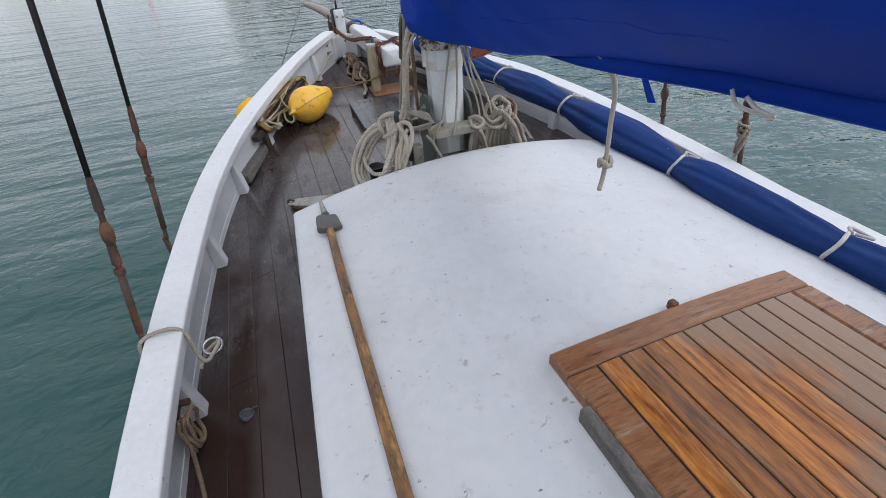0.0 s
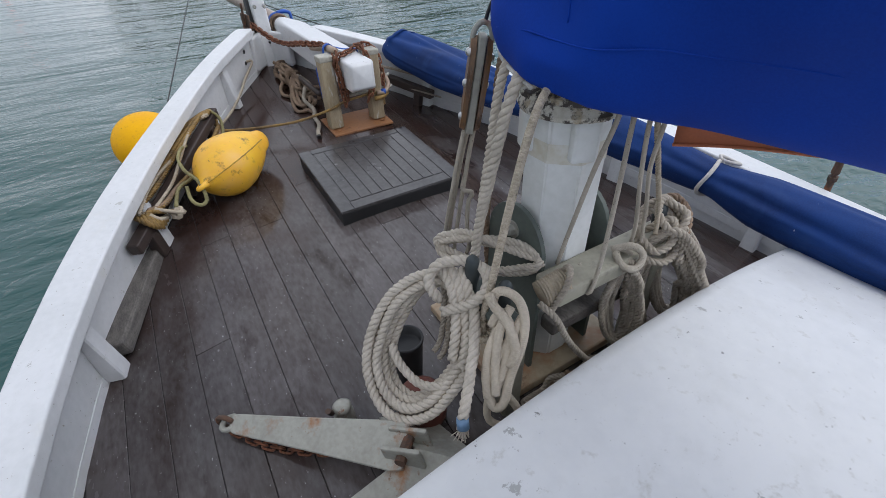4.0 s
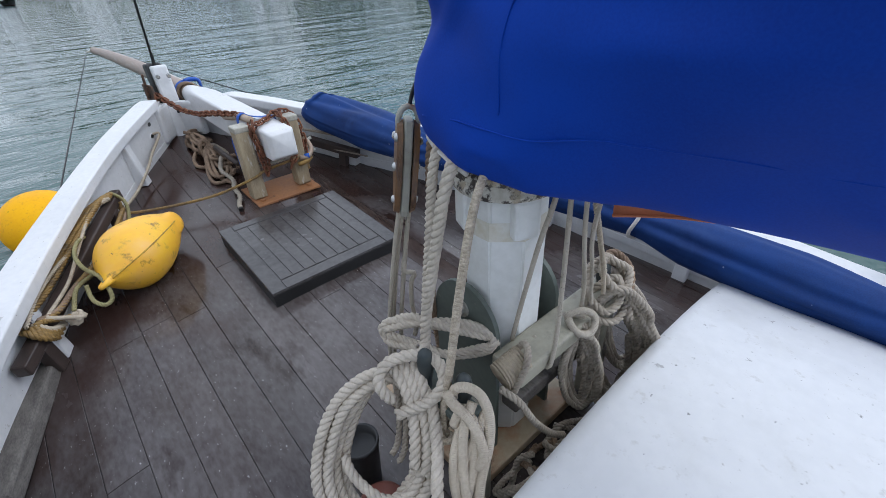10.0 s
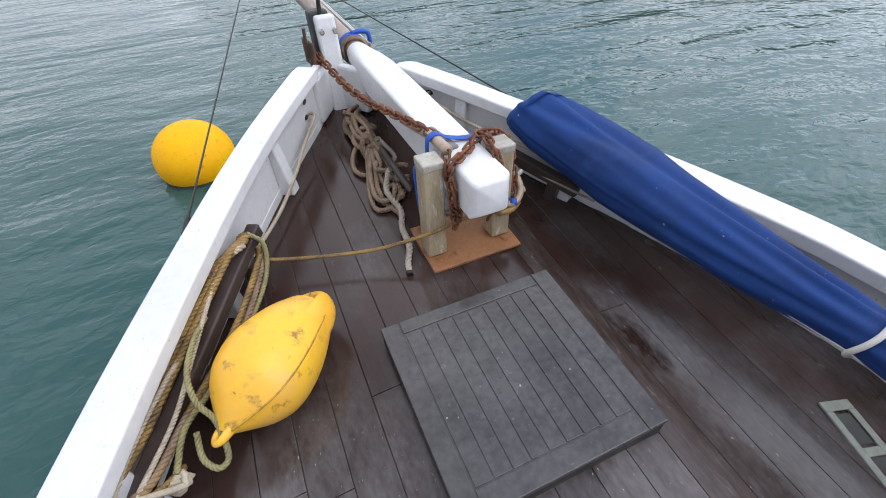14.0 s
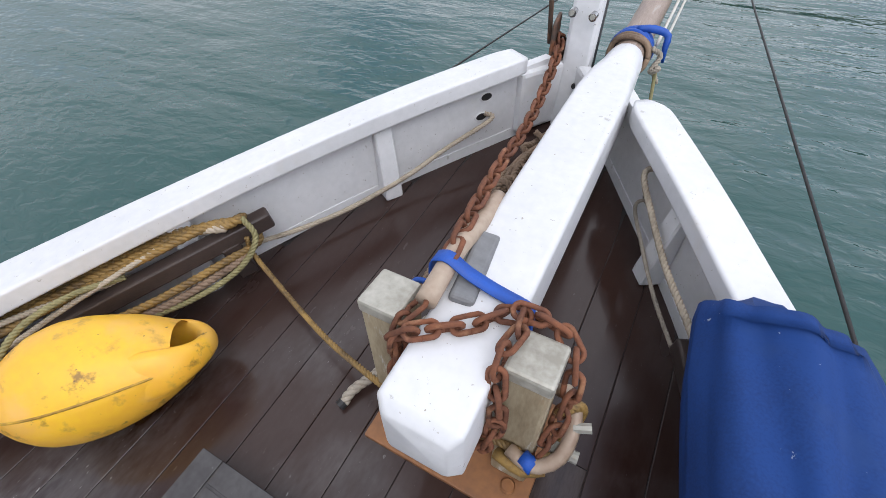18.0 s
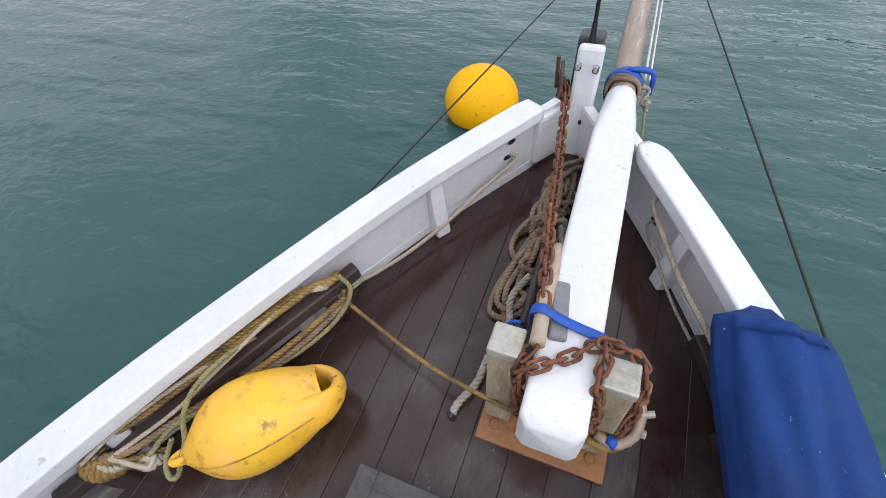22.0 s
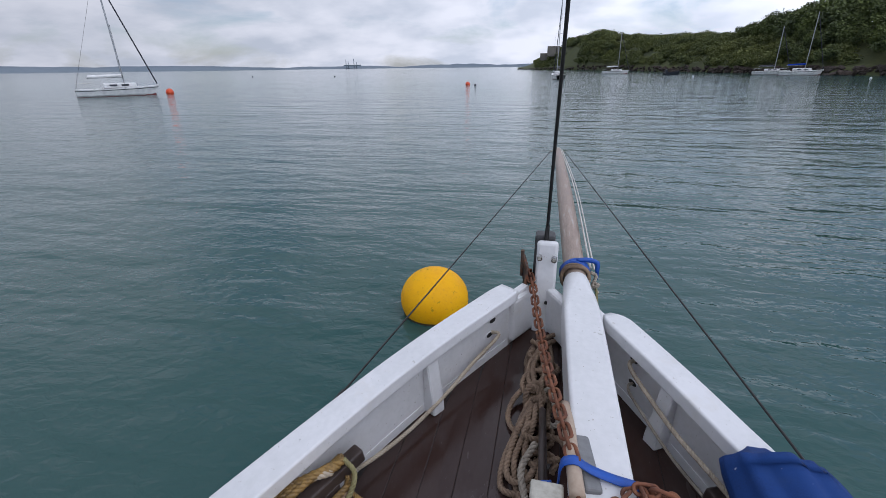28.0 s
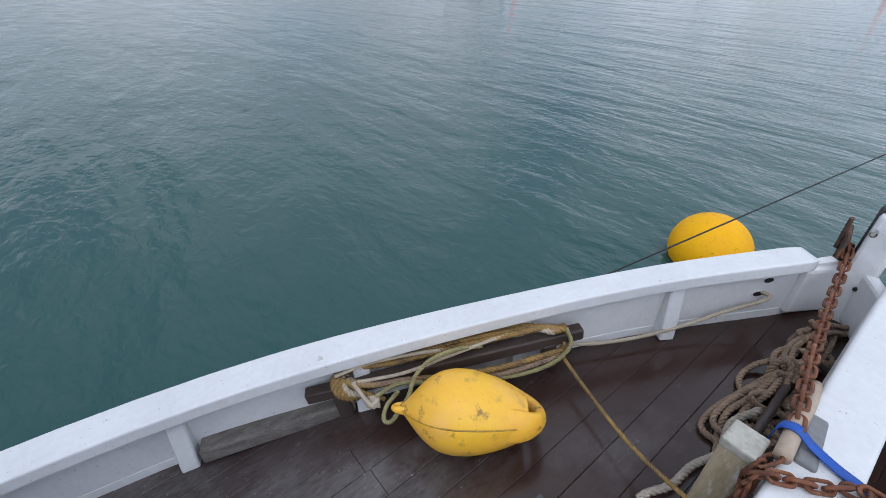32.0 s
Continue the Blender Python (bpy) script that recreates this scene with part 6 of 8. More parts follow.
for k in range(9):
    # slack turns lying under the chain and along the bowsprit's foot
    cy, cx, long_, wide_, up = 3.33 + 0.068 * k, 0.035 + 0.03 * math.sin(k * 2.1) - 0.012 * (k > 5), rnd.uniform(0.05, 0.10), rnd.uniform(0.026, 0.044), 0.014 + 0.022 * (k % 3)
    laid("rope_length", [hank(cx + wide_ * math.cos(a) + 0.02 * math.sin(2 * a + k), cy + long_ * math.sin(a), up + 0.016 * math.sin(a * 1.5 + k) + 0.016) for a in np.linspace(0.3 * k, 0.3 * k + 5.6, 12)], 0.0112, ROPE_GREY if k == 4 else ROPE_DARK, heap, fine=7)
for k, (y0, w_) in enumerate(((3.590, 0.026), (3.615, 0.028))):
    laid("rope_length", [hank(-0.001 + w_ * math.cos(a), y0 + 0.018 * math.sin(a + k), 0.075 + 0.050 * math.sin(a)) for a in np.linspace(-0.6, 5.4, 11)], 0.0112, ROPE_DARK, heap, fine=7)
laid("rope_tail", [(0.02, 3.38, 0.20), (-0.02, 3.30, 0.155), (0.0, 3.20, 0.12), (-0.03, 3.10, 0.11), (-0.04, 3.0, 0.10), (-0.072, 2.93, 0.088), (-0.080, 2.895, 0.075)], 0.0125, ROPE_GREY, heap)
part("rope_end", rod((-0.080, 2.897, 0.076), (-0.084, 2.885, 0.072), 0.013, sides=10), BLACK, heap)
stick = thing("dark_handle", "dark round wooden handle lying in the rope heap", "handle", (0.05, 3.4, 0.2))
part("stick", rod((0.037, 3.520, 0.222), (0.049, 3.185, 0.205), 0.013, 0.015, 10), DARK_WOOD, stick, smooth=True)

# ---- anchor chain ----
link_line = []
for k in range(24):
    a = 2 * math.pi * k / 24
    link_line.append((0.0115 * math.cos(a), (0.0135 if math.sin(a) > 0 else -0.0135) * (1 if abs(math.sin(a)) > 0.02 else 0) + 0.0115 * math.sin(a), 0))
ll = np.array(link_line + link_line[:1])
v_, f_, uv_ = sweep(ll, np.full(len(ll), 0.0044), 6, np.arange(len(ll)) * 0.004)
LINK = make_mesh("chain_link", [(v_, f_, uv_)])
LINK.polygons.foreach_set("use_smooth", [True] * len(LINK.polygons))
LINK.materials.append(RUST)


def chain(name, label, points, scale=1.0, pitch=0.0335):
    ch = thing(name, label, "chain", points[0])
    line, s = curve_points(points, pitch * scale)
    for k in range(len(line) - 1):
        p, q = Vector(line[k]), Vector(line[k + 1])
        ob = new("link", LINK)
        ob.parent = ch
        turn = (q - p).to_track_quat("Y", "Z").to_matrix().to_4x4()
        ob.matrix_parent_inverse = Matrix.Translation(-ch.location)
        ob.matrix_basis = Matrix.Translation((p + q) / 2) @ turn @ Matrix.Rotation(radians(90 * (k % 2) + 20), 4, "Y") @ Matrix.Diagonal((scale, scale, scale, 1))
    return ch


chain("anchor_chain", "rusty anchor chain running from the stem roller to the posts",
      [(-0.068, 4.235, 0.43), (-0.067, 4.195, 0.462), (-0.042, 4.10, 0.438), (-0.005, 3.85, 0.402), (0.028, 3.60, 0.412), (0.045, 3.45, 0.438), (0.067, 3.30, 0.460), (0.092, 3.14, 0.480), (0.106, 3.06, 0.486)], 1.25)
chain("heel_chain", "rusty chain wrapped over the bowsprit heel and posts",
      [(0.108, 2.965, 0.47), (0.085, 2.925, 0.44), (0.098, 2.905, 0.36), (0.100, 2.90, 0.28), (0.110, 2.915, 0.20), (0.118, 2.905, 0.27), (0.098, 2.890, 0.35), (0.088, 2.91, 0.42), (0.105, 2.90, 0.462),
       (0.125, 2.922, 0.462), (0.153, 2.941, 0.462), (0.195, 2.973, 0.462), (0.228, 3.012, 0.462), (0.262, 3.020, 0.466), (0.266, 2.985, 0.474), (0.258, 2.945, 0.470), (0.262, 2.912, 0.448), (0.272, 2.902, 0.40), (0.277, 2.898, 0.35), (0.272, 2.895, 0.30), (0.258, 2.893, 0.25), (0.235, 2.90, 0.205)], 1.12)
chain("post_chain", "rusty chain looped round the timber post top",
      [(0.250, 3.022, 0.474), (0.285, 3.024, 0.474), (0.320, 3.022, 0.468), (0.350, 3.005, 0.448), (0.362, 2.985, 0.40), (0.363, 2.965, 0.34), (0.356, 2.945, 0.28), (0.342, 2.930, 0.235)], 1.12)
hose = thing("chain_hose", "split cloudy plastic hose sleeved over the chain", "hose", (0.1, 3.12, 0.46))
tube("sleeve", [(0.092, 3.310, 0.436), (0.101, 3.20, 0.452), (0.104, 3.10, 0.472), (0.114, 2.968, 0.474)], 0.0185, HOSE, hose, "", 14, 0.02)
strap = thing("blue_strap", "flat blue webbing strap over the bowsprit and hose", "strap", (0.18, 3.08, 0.45))
sl_line, _ = curve_points([(0.076, 3.045, 0.38), (0.078, 3.042, 0.470), (0.094, 3.040, 0.492), (0.114, 3.040, 0.495), (0.145, 3.041, 0.474), (0.20, 3.040, 0.457), (0.256, 3.034, 0.452), (0.267, 3.034, 0.435), (0.268, 3.034, 0.37)], 0.012)
sheet("webbing", [[tuple(p), tuple(p + np.array((0.0, 0.027, 0.0005)))] for p in sl_line], STRAP, strap, "", 0.003)
lash = thing("rope_strop", "leather-covered rope strop and blue tape shackled beside the post", "rope", (0.37, 2.95, 0.2))
tube("strop", [(0.30, 2.915, 0.235), (0.345, 2.905, 0.235), (0.382, 2.93, 0.262), (0.385, 2.98, 0.30), (0.365, 3.02, 0.31), (0.345, 3.03, 0.29)], 0.0125, HOSE, lash, "tan leather strop", 10)
tube("wrap", [(0.28, 2.91, 0.205), (0.33, 2.90, 0.212), (0.365, 2.915, 0.225)], 0.012, ROPE_GOLD, lash, "", 8)
part("tape", rod((0.326, 2.912, 0.236), (0.350, 2.904, 0.236), 0.0150, sides=12), STRAP, lash, "blue tape band", True)
part("shackle_pin", rod((0.385, 2.97, 0.30), (0.412, 2.98, 0.305), 0.009, sides=8), GALV, lash)
laid("rope_turn", [(0.355, 2.96, 0.34), (0.385, 3.0, 0.32), (0.392, 3.02, 0.24), (0.37, 2.99, 0.17), (0.352, 2.95, 0.15)], 0.009, ROPE_GOLD, lash)
bt = thing("blue_lashing", "blue cord tied on the port post", "cord", (0.03, 3.05, 0.3))
tube("cord", [(0.06, 3.06, 0.40), (0.028, 3.06, 0.38), (0.022, 3.04, 0.30), (0.024, 3.03, 0.22), (0.03, 3.02, 0.17)], 0.006, STRAP, bt, "", 6)

# lashings where the spar leaves the stem
kl = thing("knee_lashing", "blue webbing and old rope lashed round the bowsprit at the stem", "lashing", KNEE)
for k, (dy, r_, mt) in enumerate(((0.035, 0.009, ROPE_DARK), (0.055, 0.009, ROPE_DARK), (0.075, 0.010, STRAP), (0.092, 0.012, STRAP), (0.11, 0.010, STRAP))):
    c = KNEE + (TIP - KNEE).normalized() * dy
    tube("turn", [tuple(c + Vector((0.066 * math.cos(a), 0.008 * math.sin(3 * a + k), 0.066 * math.sin(a)))) for a in np.linspace(0, 2 * math.pi, 15)], r_, mt, kl, "", 8)
tube("blue_end", [tuple(KNEE + Vector(c_)) for c_ in ((0.0, 0.09, 0.072), (0.05, 0.10, 0.075), (0.10, 0.11, 0.06), (0.105, 0.10, 0.02), (0.11, 0.11, -0.03))], 0.011, STRAP, kl, "loose blue webbing end", 6, taper=[1, 1.3, 1.2, 0.9, 0.5])
laid("rope_bunch", [tuple(KNEE + Vector(c_)) for c_ in ((0.07, 0.05, 0.03), (0.10, 0.08, 0.0), (0.085, 0.04, -0.04), (0.11, 0.02, -0.02), (0.09, 0.09, -0.05), (0.115, 0.05, -0.08))], 0.009, ROPE_GREY, kl)
tube("hanging_line", [tuple(KNEE + Vector((0.10, 0.05, -0.03))), tuple(KNEE + Vector((0.118, 0.02, -0.14))), tuple(KNEE + Vector((0.145, -0.02, -0.30)))], 0.006, ROPE_GREEN, kl, "", 6)

# ---- deck light on the starboard side ----
dl = thing("deck_light", "pale metal deck light with dark slotted glass in the deck", "deck light", (0.872, 1.833, deck_z(0.872, 1.833)))
m_dl = Matrix.Translation((0.868, 1.835, deck_z(0.868, 1.835) + 0.002)) @ pose(0, 0, 0, 4.5, 8.5, -14)
own = bmesh.new()
for sx_, sy_, w_, h_ in ((0, 0.128, 0.105, 0.030), (0, -0.128, 0.105, 0.030), (-0.041, 0, 0.024, 0.226), (0.041, 0, 0.024, 0.226), (0, -0.005, 0.058, 0.024)):
    box((w_, h_, 0.008), (sx_, sy_, 0), bevel=0.002, bm=own)
bmesh.ops.transform(own, matrix=m_dl, verts=own.verts[:])
part("frame", own, PALE_FIT, dl)
for sy_ in (0.060, -0.065):
    own = box((0.050, 0.088, 0.004), (0, sy_, -0.001), bevel=0.0015)
    bmesh.ops.transform(own, matrix=m_dl, verts=own.verts[:])
    part("glass", own, GLASS_DARK, dl)
    own = rod((0.026, sy_ - 0.042, 0.0035), (0.026, sy_ + 0.042, 0.0035), 0.002, sides=6)
    bmesh.ops.transform(own, matrix=m_dl, verts=own.verts[:])
    part("glass_bar", own, BLACK, dl)

filler = thing("deck_filler", "small dark steel deck filler cap on the port side deck", "deck fitting", (-1.185, 0.18, deck_z(-1.185, 0.18)))
part("ring", spun([(0.0, 0.006), (0.018, 0.006), (0.019, 0.012), (0.027, 0.011), (0.030, 0.0)], (-1.185, 0.18, deck_z(-1.185, 0.18)), pose(0, 0, 0, 0, 11, 0), 20), BRONZE, filler, "", True)
part("cap", spun([(0.0, 0.0085), (0.017, 0.0085), (0.0175, 0.005)], (-1.185, 0.18, deck_z(-1.185, 0.18)), pose(0, 0, 0, 0, 11, 0), 20), BLACK, filler)
part("tab", box((0.02, 0.008, 0.006), (-1.152, 0.19, deck_z(-1.152, 0.19) + 0.01), bevel=0.002), BRONZE, filler)

# ---- anchor in front of the cabin ----
anchor = thing("plough_anchor", "galvanised plough anchor lying on deck before the cabin", "anchor", (-0.68, 1.25, deck_z(-0.68, 1.25)))
E0, E1 = Vector((-0.855, 1.452, -0.075)), Vector((-0.495, 1.065, 0.045))
ax = (E1 - E0).normalized()
lat = ax.cross(Vector((0, 0, 1))).normalized()
upv = lat.cross(ax)
fr = Matrix((ax.to_tuple(), lat.to_tuple(), upv.to_tuple())).transposed().to_4x4()
ln = (E1 - E0).length
own = bmesh.new()
prof = [(0.0, 0.018), (0.02, 0.026), (ln * 0.5, 0.040), (ln - 0.03, 0.056), (ln, 0.05)]
tp = [[own.verts.new((x, w, s_ * h)) for x, h in prof] for w, s_ in ((-0.011, 1), (0.011, 1), (0.011, -1), (-0.011, -1))]
for k in range(4):
    for j in range(len(prof) - 1):
        own.faces.new((tp[k][j], tp[k][j + 1], tp[(k + 1) % 4][j + 1], tp[(k + 1) % 4][j]))
own.faces.new([tp[k][0] for k in range(4)][::-1])
own.faces.new([tp[k][-1] for k in range(4)])
bmesh.ops.recalc_face_normals(own, faces=own.faces[:])
bmesh.ops.bevel(own, geom=own.edges[:], offset=0.003, segments=1, affect="EDGES")
bmesh.ops.transform(own, matrix=Matrix.Translation(E0) @ fr @ Matrix.Rotation(radians(62), 4, "X"), verts=own.verts[:])
part("shank", own, GALV, anchor)
tube("shank_eye", [tuple(E0 + ax * (0.022 * math.cos(a) - 0.01) + lat * (0.022 * math.sin(a))) for a in np.linspace(0, 2 * math.pi, 13)], 0.008, GALV, anchor, "", 8)
tube("eye_shackle", [tuple(E0 + ax * (-0.02 + 0.03 * math.cos(a)) + upv * (0.024 * math.sin(a))) for a in np.linspace(0.4, 5.8, 11)], 0.007, RUST_IRON, anchor, "rusty shackle", 8)
for s_ in (-1, 1):
    part("hinge_cheek", box((0.10, 0.012, 0.07), E1 + lat * (s_ * 0.026), fr, bevel=0.005), GALV, anchor)
part("hinge_bolt", rod(E1 + lat * -0.045 + upv * 0.008, E1 + lat * 0.045 + upv * 0.008, 0.014, sides=8), RUST_IRON, anchor, "rusty hinge bolt")
for s_ in (-1, 1):
    own = bmesh.new()
    c_ = [E1 + ax * 0.02, E1 + ax * 0.20 + upv * -0.04, E1 + ax * -0.02 + lat * (s_ * 0.15) + upv * -0.10, E1 + ax * -0.16 + lat * (s_ * 0.12) + upv * -0.085]
    f0 = own.faces.new([own.verts.new(q) for q in c_])
    r_ = bmesh.ops.extrude_face_region(own, geom=[f0])
    bmesh.ops.translate(own, vec=upv * -0.012, verts=[v for v in r_["geom"] if isinstance(v, bmesh.types.BMVert)])
    bmesh.ops.recalc_face_normals(own, faces=own.faces[:])
    part("plough_blade", own, GALV, anchor)
chain("anchor_lead", "short length of dark rusty chain at the anchor", [(-0.86, 1.44, -0.09), (-0.80, 1.36, -0.098), (-0.74, 1.30, -0.092), (-0.68, 1.25, -0.085), (-0.63, 1.215, -0.08)], 0.8)
stan = thing("rope_guide", "small galvanised mushroom fitting with rusty bolt on deck", "deck fitting", (-0.58, 1.30, deck_z(-0.58, 1.30)))
part("body", spun([(0.030, 0.0), (0.028, 0.038), (0.021, 0.046), (0.025, 0.058), (0.026, 0.064), (0.018, 0.070), (0.0, 0.072)], (-0.58, 1.30, deck_z(-0.58, 1.30)), sides=20), GALV, stan, "", True)
part("bolt", rod((-0.61, 1.30, deck_z(-0.58, 1.3) + 0.055), (-0.62, 1.28, deck_z(-0.58, 1.3) + 0.10), 0.008, sides=8), RUST_IRON, stan)
can = thing("black_pot", "black plastic pot with a rim standing on deck under the coil", "pot", (-0.365, 1.31, deck_z(-0.365, 1.31)))
zc = deck_z(-0.365, 1.31)
part("pot_body", spun([(0.036, 0.0), (0.046, 0.165), (0.049, 0.17), (0.049, 0.178), (0.043, 0.178), (0.042, 0.15), (0.035, 0.148), (0.0, 0.146)], (-0.365, 1.31, zc), sides=28), BLACK, can, "", True)
red = thing("red_float", "worn red and cream painted wooden float on deck under the coil", "float", (-0.385, 1.185, deck_z(-0.385, 1.185)))
zc = deck_z(-0.385, 1.185)
part("float_body", spun([(0.0, 0.0), (0.045, 0.004), (0.062, 0.03), (0.066, 0.07), (0.060, 0.115), (0.045, 0.135), (0.0, 0.142)], (-0.385, 1.185, zc), pose(0, 0, 0, 6, -8, 0), 28), RED, red, "", True)

# ---- boathook on the cabin top ----
hook = thing("boathook", "old wooden boathook with grey spiked head on the cabin top", "boathook", (-0.74, -0.2, cab_z(-0.74, -0.2)))
def on_top(x, y, up):
    return Vector((x, y, cab_z(x, y) + up))
tube("pole", [on_top(-0.722, 0.66, 0.020), on_top(-0.735, 0.2, 0.018), on_top(-0.745, -0.4, 0.017), on_top(-0.765, -1.4, 0.017)], 0.0165, mat("worn_varnished_pole", (0.27, 0.13, 0.040), 0.5, vary=(0.060, 0.035, 0.022), scale=11, fine=60, bump=0.3, dist=0.002, stretch=(3, 0.8, 3), spots=[((0.40, 0.21, 0.06), 8, (0.56, 0.64)), ((0.05, 0.035, 0.028), 13, (0.58, 0.66)), ((0.33, 0.30, 0.27), 9, (0.66, 0.74))]), hook, "brown pole with worn varnish", 14, 0.03)
own = box((0.088, 0.088, 0.040), bevel=0.013, segs=3)
for v in own.verts:
    if v.co.y < 0:
        v.co.x *= 1.15
bmesh.ops.transform(own, matrix=Matrix.Translation(on_top(-0.724, 0.615, 0.026)) @ pose(0, 0, 0, 12, 12, 4), verts=own.verts[:])
part("hook_head", own, mat("grey_lead_head", (0.13, 0.125, 0.12), 0.6, vary=(0.085, 0.08, 0.075), scale=20, fine=90, bump=0.4, dist=0.002), hook, "grey metal head")
part("spike", rod(on_top(-0.7235, 0.655, 0.028), on_top(-0.728, 0.865, 0.036), 0.0165, 0.004, 12), GALV, hook, "tapered grey spike", True)
part("ferrule", rod(on_top(-0.7235, 0.640, 0.028), on_top(-0.7242, 0.690, 0.030), 0.0185, 0.0165, 14), BLACK, hook, "", True)

# ---- shrouds ----
def shroud(name, foot, side, wrap):
    f0 = Vector(foot)
    top = Vector((side * 0.03, 1.22, 9.4))
    d = (top - f0).normalized()
    sh = thing(name, "dark wire shroud with a rusty rigging screw outside the rail", "shroud", f0, "shrouds")
    tube("wire", [f0 + d * 0.62, f0 + d * 4, top], 0.0085, WIRE, sh, "", 8, 0.5)
    part("thimble", rod(f0 + d * 0.55, f0 + d * 0.64, 0.014, 0.011, 12), RUST_IRON, sh)
    part("screw_rod", rod(f0 + d * 0.02, f0 + d * 0.66, 0.009, sides=8), RUST_IRON, sh)
    part("eye_body", spun([(0.0, -0.045), (0.018, -0.035), (0.027, -0.01), (0.027, 0.012), (0.016, 0.04), (0.0, 0.048)], f0 + d * 0.47, d.to_track_quat("Z", "Y").to_matrix().to_4x4() @ Matrix.Diagonal((1, 0.7, 1, 1)), 16), RUST_IRON, sh, "", True)
    part("upper_fork", rod(f0 + d * 0.36, f0 + d * 0.44, 0.015, 0.013, 12), RUST_IRON, sh)
    screw = part("screw_barrel", rod(f0 + d * 0.08, f0 + d * 0.34, 0.0125, sides=14), RUST_IRON, sh, "", True)
    part("screw_ring", rod(f0 + d * 0.325, f0 + d * 0.345, 0.017, sides=14), RUST_IRON, screw)
    part("chain_plate", box((0.012, 0.045, 0.36), f0 + Vector((side * 0.004, 0, -0.14)), bevel=0.003), RUST_IRON, sh)
    if wrap:
        for k in range(3):
            o = 0.03 * k
            laid("tied_rope", [tuple(f0 + d * (0.34 + o) + Vector(c_)) for c_ in ((0.024, 0.0, 0.0), (0.0, 0.024, -0.012), (-0.028, 0.0, -0.022), (0.0, -0.024, -0.034), (0.034, 0.0, -0.07), (0.02, 0.016, -0.12), (-0.024, -0.01, -0.14), (-0.01, -0.024, -0.07), (0.024, -0.016, -0.02))], 0.0080, ROPE_DARK if k % 2 else ROPE_GREY, sh)
    return sh


shroud("shroud", (-1.472, 0.44, -0.03), -1, False)
shroud("shroud", (-1.472, 1.175, 0.0), -1, False)
shroud("shroud", (1.50, 0.515, -0.12), 1, True)
shroud("shroud", (1.50, 1.085, -0.19), 1, False)

# line round the rail, with a ring, and a small coil hung inside
rl = thing("rail_line", "grey line hitched round the port rail to a steel ring", "rope", (-1.36, 0.44, 0.06))
rx = side_x(0.43)
zr = deck_z(rx, 0.43) + RAIL_UP
laid("line", [(-rx - 0.085, 0.40, zr - 0.02), (-rx - 0.082, 0.42, zr + 0.05), (-rx - 0.04, 0.44, zr + 0.068), (-rx + 0.03, 0.44, zr + 0.068), (-rx + 0.068, 0.42, zr + 0.04), (-rx + 0.085, 0.38, zr - 0.03), (-rx + 0.115, 0.35, zr - 0.05), (-rx + 0.15, 0.38, zr - 0.03), (-rx + 0.16, 0.42, zr - 0.03), (-rx + 0.11, 0.40, zr - 0.05), (-rx + 0.09, 0.33, zr - 0.06)], 0.0078, ROPE_GREY, rl)
tube("ring", [(-rx + 0.135 + 0.034 * math.cos(a), 0.405 + 0.03 * math.sin(a), zr - 0.035 + 0.012 * math.sin(a)) for a in np.linspace(0, 2 * math.pi, 17)], 0.006, STEEL, rl, "steel ring", 8)
hc_ = thing("hung_coil", "small brown rope coil hung from a rusty bracket by the bulwark", "rope", (-1.36, 0.1, -0.15))
part("bracket", box((0.012, 0.07, 0.09), (-side_x(0.22) + 0.008, 0.22, deck_z(-1.39, 0.22) + 0.17), bevel=0.004), RUST_IRON, hc_)
part("bracket_pin", rod((-side_x(0.22), 0.22, deck_z(-1.39, 0.22) + 0.17), (-side_x(0.22) + 0.06, 0.21, deck_z(-1.39, 0.22) + 0.175), 0.012, sides=10), RUST_IRON, hc_)
rnd = random.Random(4)
for k in range(3):
    cy_, w_ = 0.13 + 0.02 * k, 0.030 + 0.008 * k
    xx = -side_x(0.15) + 0.035 + 0.012 * k
    laid("turn", [(xx + rnd.uniform(-0.008, 0.008), cy_ + w_ * math.sin(a), deck_z(-1.38, 0.15) + 0.095 + 0.075 * math.cos(a)) for a in np.linspace(0, 2 * math.pi, 11)], 0.0075, ROPE_DARK, hc_)
laid("tail", [(-side_x(0.1) + 0.05, 0.09, deck_z(-1.38, 0.1) + 0.10), (-side_x(0.1) + 0.055, 0.03, deck_z(-1.38, 0.0) + 0.04), (-side_x(0.1) + 0.07, -0.05, deck_z(-1.36, -0.05) + 0.01), (-side_x(0.1) + 0.09, -0.15, deck_z(-1.34, -0.15) + 0.01)], 0.0075, ROPE_DARK, hc_)

